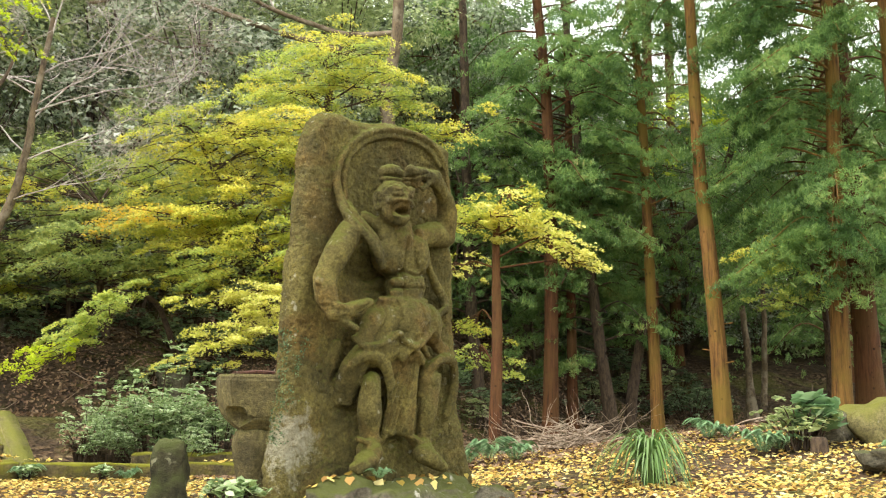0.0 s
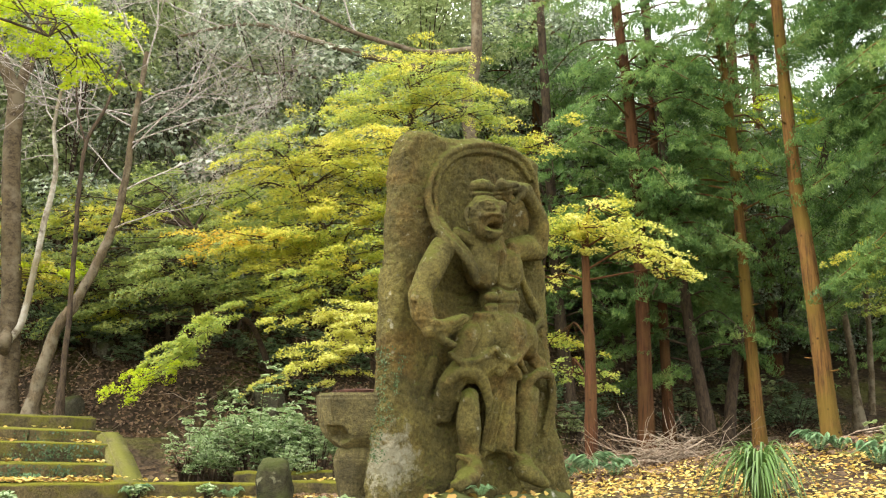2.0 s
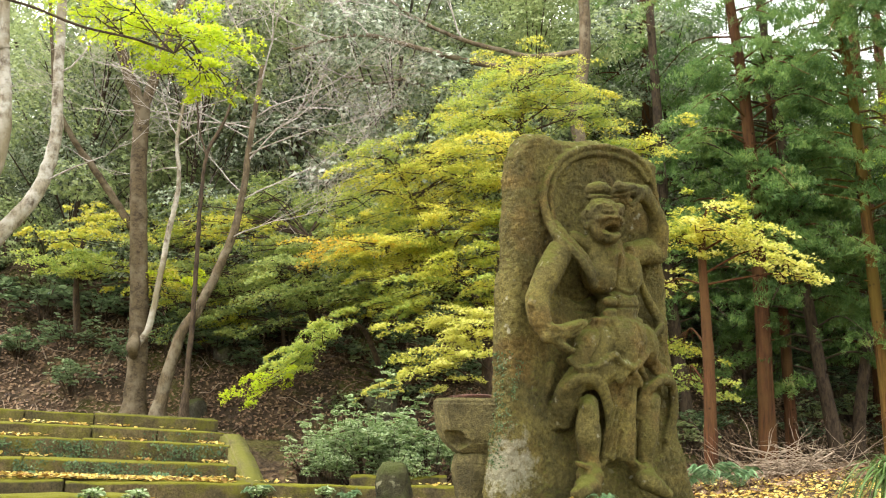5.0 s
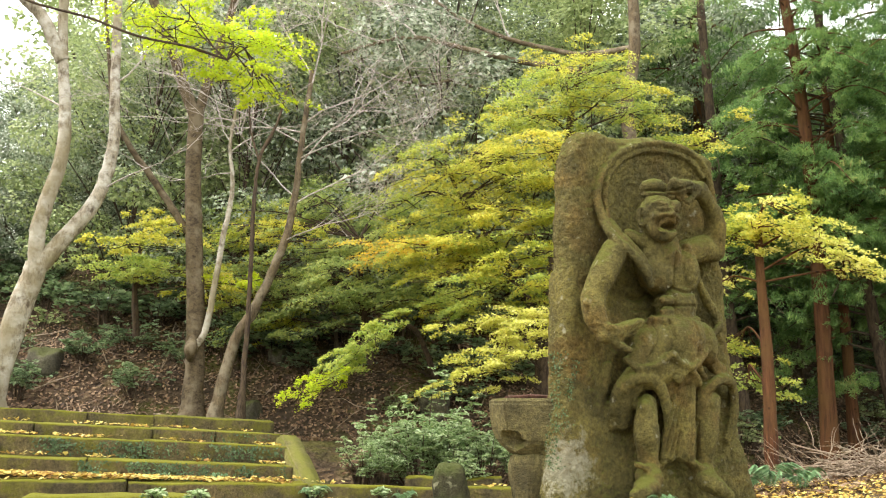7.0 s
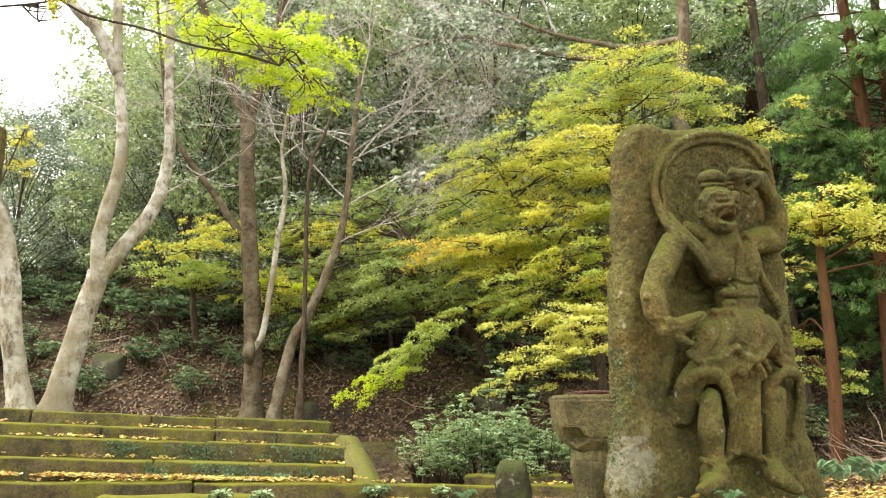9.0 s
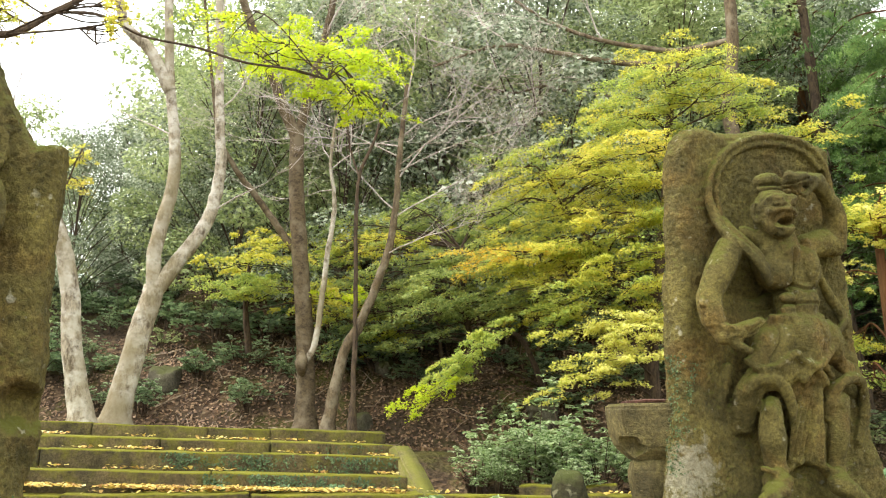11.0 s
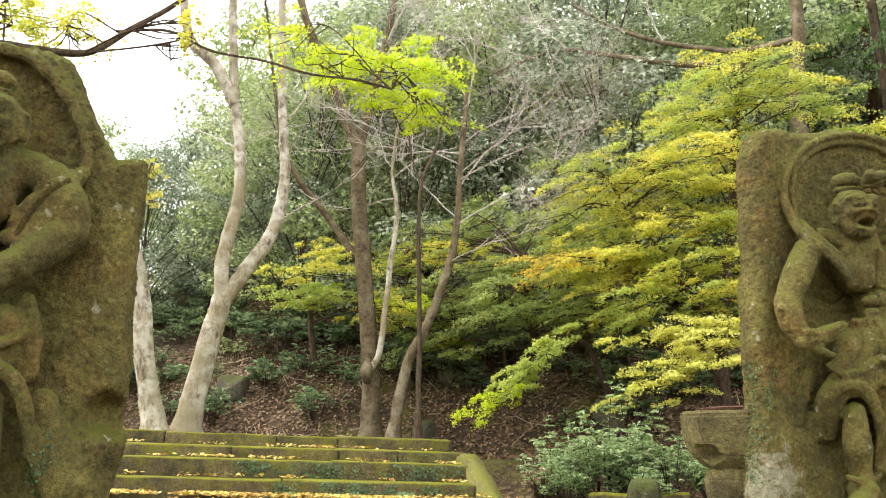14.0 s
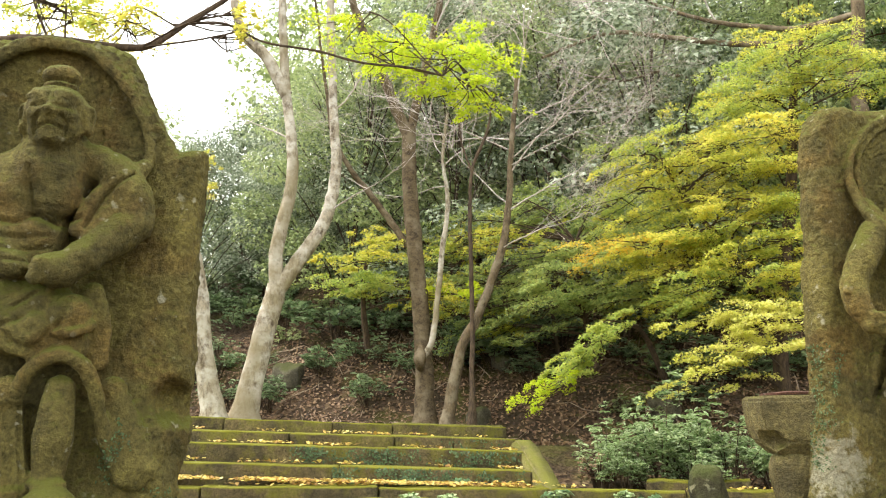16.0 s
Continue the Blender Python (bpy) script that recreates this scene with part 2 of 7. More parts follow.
def make_litter(name):
    """Forest floor: brown leaf litter and soil on the slope, mossy earth in the court."""
    m, nt, bs = material(name)
    p = world_coords(nt)
    vor = node(nt, "ShaderNodeTexVoronoi", Scale=17.0, Randomness=1.0)
    nt.links.new(p, vor.inputs["Vector"])
    vor2 = node(nt, "ShaderNodeTexVoronoi", Scale=29.0, Randomness=1.0)
    nt.links.new(p, vor2.inputs["Vector"])
    bw = nt.nodes.new("ShaderNodeRGBToBW")
    nt.links.new(vor.outputs["Color"], bw.inputs[0])
    leaf = ramp(nt, bw.outputs[0], [(0.1, (0.025, 0.016, 0.01)), (0.45, (0.07, 0.045, 0.027)), (0.7, (0.125, 0.08, 0.046)), (0.92, (0.21, 0.15, 0.09))])
    soil = ramp(nt, noise_node(nt, p, 6.0, 6, 0.7), [(0.35, (0.03, 0.022, 0.014)), (0.7, (0.09, 0.062, 0.035))])
    col = blend(nt, grey(nt, noise_node(nt, p, 1.3, 5, 0.65), 0.4, 0.6), leaf, soil)
    moss = blend(nt, noise_node(nt, p, 24.0, 5, 0.7), (0.07, 0.085, 0.018), (0.16, 0.15, 0.035))
    col = blend(nt, calc(nt, "MULTIPLY", grey(nt, noise_node(nt, p, 0.9, 4), 0.52, 0.62), 0.55), col, moss)
    nt.links.new(col, bs.inputs["Base Color"])
    bs.inputs["Roughness"].default_value = 0.95
    bs.inputs["Specular IOR Level"].default_value = 0.15
    bump(nt, bs, calc(nt, "ADD", vor.outputs["Distance"], calc(nt, "MULTIPLY", vor2.outputs["Distance"], 0.6)), 0.9, 0.04)
    return m


M_STATUE = make_stone("carved_stone", (0.150, 0.124, 0.034), (0.070, 0.058, 0.019), (0.135, 0.14, 0.018), 0.33, pale=(0.32, 0.30, 0.21), rust=(0.138, 0.090, 0.025), lichen=0.64, patch=((-0.92, 5.30, 0.56), 0.24))
M_STEP = make_stone("mossy_step_stone", (0.165, 0.125, 0.055), (0.06, 0.048, 0.024), (0.25, 0.245, 0.016), 0.43, lichen=0.72, rust=(0.07, 0.058, 0.03))
M_PEDESTAL = make_stone("mossy_pedestal_stone", (0.17, 0.15, 0.10), (0.08, 0.07, 0.045), (0.10, 0.115, 0.018), 0.30)
M_DARKSTONE = make_stone("dark_mossy_stone", (0.085, 0.076, 0.036), (0.024, 0.024, 0.012), (0.085, 0.10, 0.022), 0.46, lichen=0.6, pale=(0.24, 0.23, 0.14))
M_ROCK = make_stone("slope_rock", (0.15, 0.135, 0.085), (0.07, 0.062, 0.042), (0.10, 0.11, 0.03), 0.3, lichen=0.7)
M_CHEEK = make_stone("yellow_moss_stone", (0.25, 0.22, 0.085), (0.12, 0.105, 0.045), (0.20, 0.20, 0.03), 0.30, lichen=0.7)
M_LANTERN = make_stone("lantern_stone", (0.155, 0.128, 0.050), (0.075, 0.062, 0.028), (0.17, 0.165, 0.025), 0.22, lichen=0.68)
M_DISH = make_stone("reddish_dish_stone", (0.17, 0.075, 0.05), (0.10, 0.05, 0.04), (0.1, 0.09, 0.03), 0.0)
M_GROUND = make_litter("leaf_litter")
M_CEDAR = make_bark("cedar_bark", (0.21, 0.108, 0.030), (0.07, 0.034, 0.013), moss=(0.165, 0.110, 0.020), stretch=0.07, scale=9, stubs=9.0)
M_CEDAR_RED = make_bark("red_cedar_bark", (0.122, 0.051, 0.021), (0.045, 0.018, 0.009), moss=(0.105, 0.054, 0.018), stretch=0.07, scale=9, stubs=9.0)
M_BROWN = make_bark("brown_bark", (0.125, 0.092, 0.050), (0.05, 0.036, 0.022), pale=(0.17, 0.135, 0.085), stretch=1.4, scale=5)
M_PALE = make_bark("pale_bark", (0.36, 0.31, 0.225), (0.10, 0.075, 0.05), pale=(0.52, 0.48, 0.40), moss=(0.22, 0.18, 0.10), stretch=0.4, scale=6, lichen=0.56)
M_GREYBARK = make_bark("grey_bark", (0.155, 0.115, 0.066), (0.06, 0.044, 0.028), pale=(0.22, 0.18, 0.12), stretch=0.35, scale=7)
M_DARKBARK = make_bark("dark_bark", (0.098, 0.068, 0.042), (0.034, 0.024, 0.017), stretch=0.3)
M_TWIG = make_bark("dead_twigs", (0.36, 0.28, 0.2), (0.2, 0.145, 0.1), stretch=0.5)
M_TWIG_PALE = make_bark("bare_twigs", (0.60, 0.53, 0.48), (0.38, 0.32, 0.29), stretch=0.5)

L_YELLOW = make_leaf("yellow_maple_leaf", [(0.05, (0.27, 0.37, 0.06)), (0.35, (0.50, 0.53, 0.085)), (0.65, (0.72, 0.66, 0.11)), (0.95, (0.86, 0.71, 0.17))], 0.58, 0.5, 0.5)
L_ORANGE = make_leaf("orange_maple_leaf", [(0.1, (0.62, 0.54, 0.05)), (0.5, (0.74, 0.55, 0.07)), (0.9, (0.75, 0.44, 0.06))], 0.5, 0.5, 0.3)
L_LIME = make_leaf("bright_green_maple_leaf", [(0.1, (0.42, 0.56, 0.025)), (0.6, (0.60, 0.69, 0.035)), (0.95, (0.78, 0.75, 0.06))], 0.6, 0.5, 0.35)
L_GREEN = make_leaf("green_maple_leaf", [(0.1, (0.27, 0.38, 0.085)), (0.5, (0.46, 0.54, 0.12)), (0.9, (0.66, 0.64, 0.14))], 0.58, 0.5, 0.4)
L_DULL = make_leaf("dull_green_maple_leaf", [(0.1, (0.21, 0.29, 0.09)), (0.5, (0.39, 0.47, 0.15)), (0.9, (0.60, 0.61, 0.18))], 0.56, 0.5, 0.4)
L_PALE = make_leaf("pale_yellow_maple_leaf", [(0.1, (0.52, 0.56, 0.09)), (0.5, (0.74, 0.71, 0.16)), (0.9, (0.84, 0.79, 0.30))], 0.45, 0.5, 0.35)
# near-white end of the ramp paints sky glints into random hillside leaves
L_EVER_GLINT = make_leaf("evergreen_leaf_with_glints", [(0.1, (0.07, 0.095, 0.055)), (0.4, (0.23, 0.28, 0.17)), (0.75, (0.52, 0.57, 0.42)), (1.0, (0.82, 0.85, 0.72))], 0.42, 0.24, 0.3)
L_EVER_LIGHT = make_leaf("light_evergreen_leaf", [(0.1, (0.15, 0.20, 0.08)), (0.5, (0.36, 0.43, 0.18)), (0.95, (0.60, 0.65, 0.34))], 0.46, 0.32, 0.4)
L_CEDAR = make_leaf("cedar_needles", [(0.1, (0.055, 0.115, 0.038)), (0.45, (0.16, 0.275, 0.08)), (0.8, (0.33, 0.47, 0.14)), (1.0, (0.46, 0.38, 0.15))], 0.55, 0.45, 0.6)
L_BUSH = make_leaf("glossy_shrub_leaf", [(0.1, (0.13, 0.20, 0.075)), (0.5, (0.34, 0.45, 0.20)), (0.9, (0.64, 0.72, 0.47))], 0.42, 0.25, 0.2)
L_SLOPE = make_leaf("dark_shrub_leaf", [(0.1, (0.06, 0.10, 0.045)), (0.5, (0.18, 0.26, 0.12)), (0.85, (0.36, 0.45, 0.24)), (1.0, (0.58, 0.64, 0.44))], 0.38, 0.28, 0.3)
L_IVY = make_leaf("creeper_leaf", [(0.1, (0.04, 0.07, 0.025)), (0.6, (0.08, 0.125, 0.045)), (0.95, (0.14, 0.2, 0.08))], 0.2, 0.45, 0.2)
L_FERN = make_leaf("fern_leaf", [(0.1, (0.09, 0.18, 0.07)), (0.6, (0.2, 0.33, 0.15)), (0.95, (0.34, 0.46, 0.25))], 0.3, 0.5, 0.25)
L_GRASS = make_leaf("strap_leaf", [(0.1, (0.05, 0.11, 0.028)), (0.55, (0.12, 0.21, 0.055)), (0.9, (0.3, 0.38, 0.17)), (1.0, (0.5, 0.46, 0.26))], 0.25, 0.3, 0.15)
L_FALLEN = make_leaf("fallen_yellow_leaf", [(0.05, (0.13, 0.07, 0.025)), (0.25, (0.36, 0.20, 0.045)), (0.5, (0.60, 0.42, 0.09)), (0.75, (0.70, 0.57, 0.17)), (1.0, (0.74, 0.68, 0.38))], 0.25, 0.6, 0.25)
L_BROWN = make_leaf("fallen_brown_leaf", [(0.05, (0.05, 0.03, 0.018)), (0.4, (0.15, 0.085, 0.045)), (0.8, (0.26, 0.165, 0.09)), (1.0, (0.38, 0.27, 0.17))], 0.1, 0.6, 0.2)

# ---- the lie of the land ----
E_DIR = np.array([0.819, 0.574])       # along the stair edges
B_DIR = np.array([-0.574, 0.819])      # up the stairs


def stair_drop(r):
    return -0.036 * r


def ground_z(x, y):
    x, y = np.asarray(x, float), np.asarray(y, float)
    r, c = x * E_DIR[0] + y * E_DIR[1], x * B_DIR[0] + y * B_DIR[1]
    z = 0.14 + 0.62 * smooth(-1.5, 4.5, x) * smooth(0.5, 5.0, y) * (0.45 + 0.55 * smooth(5.5, 8.5, y)) - 0.22 * smooth(8.3, 10.2, y) * smooth(0.2, 2.5, x)
    onstair = smooth(1.36, 1.24, r)
    z = z + onstair * (smooth(9.1, 9.3, c) * 0.52 + smooth(10.3, 10.5, c) * 0.13 + np.where(c > 9.1, stair_drop(np.clip(r, -6, 2)), 0.0))
    z = z + (1 - onstair) * 0.45 * smooth(8.6, 10.5, c) * smooth(0.5, -2.5, x)
    foot = np.where(x < 0, 11.9 + 0.33 * np.maximum(x, -22), 11.9 + np.minimum(0.9 * x, 3.0))
    q = np.maximum(y - foot, 0.0)
    top = 2.8 + 7.2 * smooth(-17, -6, x) - 3.0 * smooth(1, 6, x)
    steep = 0.74 - 0.36 * smooth(1.0, 5.0, x)
    hill = top * (1 - np.exp(-q * steep / top))
    rough = 0.05 * vnoise(np.stack([x, y, 0 * x], -1), 1.3) + 0.02 * vnoise(np.stack([x, y, 0 * x], -1), 4.7, 3.0)
    return z + hill * (1 + 0.12 * vnoise(np.stack([x, y, 0 * x], -1), 0.8, 9.0)) + rough * (0.5 + 2.0 * smooth(0, 1.5, q))


def graded(lo, hi, inner_lo, inner_hi, fine, growth=1.16):
    mid = np.arange(inner_lo, inner_hi + 1e-6, fine)
    out, step, a = [], fine, inner_hi
    while a < hi:
        step *= growth
        a += step
        out.append(a)
    left, step, a = [], fine, inner_lo
    while a > lo:
        step *= growth
        a -= step
        left.append(a)
    return np.concatenate([left[::-1], mid, out])


gx, gy = graded(-400, 400, -11, 8, 0.085), graded(-300, 600, 3.5, 15.5, 0.085)
gX, gY = np.meshgrid(gx, gy, indexing="ij")
gv = np.stack([gX, gY, ground_z(gX, gY)], -1).reshape(-1, 3)
gi, gj = np.meshgrid(np.arange(len(gx) - 1), np.arange(len(gy) - 1), indexing="ij")
gi, gj = gi.ravel(), gj.ravel()
ny = len(gy)
gq = np.stack([gi * ny + gj, (gi + 1) * ny + gj, (gi + 1) * ny + gj + 1, gi * ny + gj + 1], -1)
ground = part("ground", np_mesh("ground", gv, gq, 4, True), M_GROUND)
tagged(ground, "brown leaf-littered earth court rising into a wooded hillside", "ground", kind="structure")


def block(size, bevel=0.02, seed=0, rough=0.012, cut=0.12):
    """A worn cut stone, its base centred at the origin."""
    bm = bmesh.new()
    bmesh.ops.create_cube(bm, size=1.0)
    for v in bm.verts:
        v.co = Vector((v.co.x * size[0], v.co.y * size[1], (v.co.z + 0.5) * size[2]))
    bmesh.ops.bevel(bm, geom=bm.edges[:], offset=bevel, segments=2, affect="EDGES", profile=0.6)
    for axis in (0, 1, 2):
        n = int(size[axis] / cut)
        for k in range(1, n):
            at = size[axis] * (k / n - (0.5 if axis < 2 else 0.0))
            co, no = [0, 0, 0], [0, 0, 0]
            co[axis], no[axis] = at, 1
            bmesh.ops.bisect_plane(bm, geom=bm.verts[:] + bm.edges[:] + bm.faces[:], plane_co=co, plane_no=no)
    for v in bm.verts:
        d = noise.noise_vector(v.co * 5 + Vector((seed * 3.1, seed, 0))) * rough + noise.noise_vector(v.co * 17 + Vector((seed, 0, 5))) * rough * 0.4
        v.co += d
    for f in bm.faces:
        f.smooth = True
    return bm


def rock(size, seed=0, lumps=0.5, detail=3):
    bm = bmesh.new()
    bmesh.ops.create_icosphere(bm, subdivisions=detail, radius=1.0)
    for v in bm.verts:
        n = v.co.normalized()
        k = 1 + lumps * noise.noise(n * 1.5 + Vector((seed * 7.3, 1.1, seed))) + lumps * 0.4 * noise.noise(n * 4 + Vector((seed, seed * 2, 0)))
        c = Vector([math.copysign(abs(a) ** 0.75, a) for a in n])
        v.co = Vector((c.x * size[0], c.y * size[1], c.z * size[2])) * k * 0.5
    for f in bm.faces:
        f.smooth = True
    return bm


# ---- stairs ----
stairs = thing("stone_stairs", "low flight of mossy, leaf-strewn cut-stone steps", "stairs", kind="structure")
STEP_EDGES = [  # place up the slope, height in the middle, depth, stone joints along the edge
    (10.20, 0.850, 0.55, (-3.4, -1.75, -0.55, 0.12, 1.42)),
    (9.00, 0.722, 1.25, (-3.4, -2.1, -0.95, 0.08, 0.66, 1.30)),
    (8.66, 0.610, 0.42, (-3.4, -1.93, 0.0, 1.31)),
    (8.30, 0.447, 0.44, (-3.4, -2.2, -0.45, 1.31)),
]
seed_n = 1
for c, z, deep, joints in STEP_EDGES:
    for a, b in zip(joints, joints[1:]):
        mid = (a + b) / 2
        h = 0.32
        ob = part("step_stone", block((b - a - 0.008, deep, h), 0.016, seed_n, 0.010), M_STEP, stairs)
        p = E_DIR * mid + B_DIR * (c + deep / 2 + 0.01 * math.sin(seed_n * 2.2))
        ob.matrix_basis = pose(p[0], p[1], z + stair_drop(mid) - h + 0.006 * math.sin(seed_n * 1.7), 0, 2.06, 35.0 + 0.4 * math.sin(seed_n))
        seed_n += 1
# pale slab capping part of the top step
ob = part("cap_stone", block((1.22, 0.4, 0.05), 0.012, 33, 0.006), M_CHEEK, stairs)
p = E_DIR * 0.78 + B_DIR * 10.44
ob.matrix_basis = pose(p[0], p[1], 0.85 + stair_drop(0.78) - 0.035, 0, 2.06, 35)

# sloping cheek stone at the end of the stairs
bm = bmesh.new()
prof = [(-0.10, 0.0), (1.02, 0.0), (1.02, 0.07), (0.10, 0.50), (-0.02, 0.50), (-0.10, 0.42)]
front = [bm.verts.new((x, -0.10, z)) for x, z in prof]
back = [bm.verts.new((x, 0.10, z)) for x, z in prof]
bm.faces.new(front)
bm.faces.new(back[::-1])
for i in range(len(prof)):
    j = (i + 1) % len(prof)
    bm.faces.new((front[j], front[i], back[i], back[j]))
bmesh.ops.recalc_face_normals(bm, faces=bm.faces[:])
bmesh.ops.bevel(bm, geom=bm.edges[:], offset=0.028, segments=3, affect="EDGES")
for k in range(1, 10):
    bmesh.ops.bisect_plane(bm, geom=bm.verts[:] + bm.edges[:] + bm.faces[:], plane_co=(k * 0.11 - 0.1, 0, 0), plane_no=(1, 0, 0))
for v in bm.verts:
    v.co += noise.noise_vector(v.co * 6) * 0.014
for f in bm.faces:
    f.smooth = True
cheek = part("cheek_stone", bm, M_CHEEK, stairs, "sloping cheek stone yellow with moss")
cheek.matrix_basis = pose(-4.03, 8.13, 0.17, 0, 0, -50)

# kerb in front of the planting bed and the lowest edge
kerb = thing("kerb", "low mossy stone kerb edging the planting bed", "kerb", kind="structure")
k0, k1 = np.array([-5.9, 5.65]), np.array([-3.45, 7.33])
k2, k3 = np.array([-3.42, 7.36]), np.array([-1.0, 8.15])
for n, (a, b, z) in enumerate([(k0 - (1.6, 1.05), k0, 0.33), (k0, (k0 + k1) / 2, 0.315), ((k0 + k1) / 2, k1, 0.285), (k2, k2 * 0.55 + k3 * 0.45, 0.262), (k2 * 0.55 + k3 * 0.45, k3, 0.268)]):
    d = b - a
    ob = part("kerb_stone", block((np.hypot(*d) - 0.01, 0.30 if n < 3 else 0.17, 0.34), 0.02, 50 + n, 0.014), M_STEP, kerb)
    ob.matrix_basis = pose((a[0] + b[0]) / 2, (a[1] + b[1]) / 2, z - 0.34, 0, 0.6, math.degrees(math.atan2(d[1], d[0])))
ob = part("kerb_stone", block((1.3, 0.34, 0.3), 0.03, 61, 0.02), M_STEP, kerb)
ob.matrix_basis = pose(-4.35, 5.95, -0.06, 0, 0, 33)
ob = part("kerb_stone", block((0.9, 0.15, 0.3), 0.03, 62, 0.02), M_STEP, kerb)
ob.matrix_basis = pose(-2.35, 8.25, 0.02, 0, 0, 20)


# ---- carved slabs ----
class Relief:
    """A raised carving over a grid: u across, v up, h out of the slab."""

    def __init__(self, nu, nv, left, right, top, foot):
        s, t = np.meshgrid(np.linspace(0, 1, nu), np.linspace(0, 1, nv), indexing="ij")
        v = foot + t * 2.4
        for _ in range(4):
            u = left(v) + s * (right(v) - left(v))
            v = foot + t * (top(u) - foot)
        self.u, self.v, self.s, self.t = u, v, s, t
        self.h = np.zeros_like(u)

    def pit(self, c, ru, rv, depth, turn=0.0):
        ca, sa = math.cos(radians(turn)), math.sin(radians(turn))
        x = ((self.u - c[0]) * ca + (self.v - c[1]) * sa) / ru
        y = (-(self.u - c[0]) * sa + (self.v - c[1]) * ca) / rv
        self.h -= depth * np.exp(-(x * x + y * y) ** 2)
        return self

    def mesh(self, name, thick, seed):
        u, v = self.u, self.v
        p = np.stack([u, v, 0 * u + seed], -1)
        edge = np.minimum(np.minimum(self.s, 1 - self.s) * 1.3, (1 - self.t) * 2.3)
        self.h -= 0.055 * np.exp(-(edge / 0.022) ** 1.2)
        fine = np.array([noise.noise((a * 16, b * 16, seed)) * 0.008 + noise.noise((a * 42, b * 42, seed + 3)) * 0.006 for a, b in zip(u.ravel(), v.ravel())])
        steep = np.hypot(*np.gradient(self.h)) / 0.0066
        h = self.h + 0.010 * vnoise(p, 5) + fine.reshape(u.shape) / (1 + 1.5 * steep * steep)
        u = u + 0.012 * vnoise(p, 5, 7.0) + 0.003 * vnoise(p, 23, 1.0)
        v = v + 0.010 * vnoise(p, 5, 11.0)
        nu, nv = u.shape
        verts = np.stack([u, -h, v], -1).reshape(-1, 3)
        i, j = np.meshgrid(np.arange(nu - 1), np.arange(nv - 1), indexing="ij")
        i, j = i.ravel(), j.ravel()
        quads = [np.stack([i * nv + j, (i + 1) * nv + j, (i + 1) * nv + j + 1, i * nv + j + 1], -1)]
        loop = np.concatenate([np.arange(nv), np.arange(1, nu) * nv + nv - 1, (nu - 1) * nv + np.arange(nv - 2, -1, -1), np.arange(nu - 2, 0, -1) * nv])
        rings, base = [loop], len(verts)
        mid = np.array([u.mean(), 0, v.mean()])
        for n, f in enumerate((0.25, 0.6, 0.9, 1.0)):
            q = verts[loop].copy()
            q[:, 1] = q[:, 1] * (1 - f) + thick * f
            grow = 0.016 * math.sin(f * 3.0) - 0.03 * (f > 0.95)
            q += (q - mid) * np.array([grow, 0, grow * 0.5])
            nz = vnoise(q, 9, seed)
            q[:, 0] += 0.012 * nz
            q[:, 2] += 0.008 * nz
            rings.append(base + np.arange(len(loop)))
            verts = np.vstack([verts, q])
            base += len(loop)
        for a, b in zip(rings, rings[1:]):
            quads.append(np.stack([a, b, np.roll(b, -1), np.roll(a, -1)], -1)[:, ::1])
        centre = len(verts)
        verts = np.vstack([verts, [[mid[0], thick, mid[2]]]])
        last = rings[-1]
        half = len(last) // 2 * 2
        quads.append(np.stack([last[:half:2], np.full(half // 2, centre), np.roll(last, -2)[:half:2], np.roll(last, -1)[:half:2]], -1))
        me = np_mesh(name, verts, np.concatenate(quads), 4, True)
        bm = bmesh.new()
        bm.from_mesh(me)
        bmesh.ops.recalc_face_normals(bm, faces=bm.faces[:])
        bm.to_mesh(me)
        bm.free()
        return me


def lines(xs, ys):
    return lambda a: np.interp(a, xs, ys)


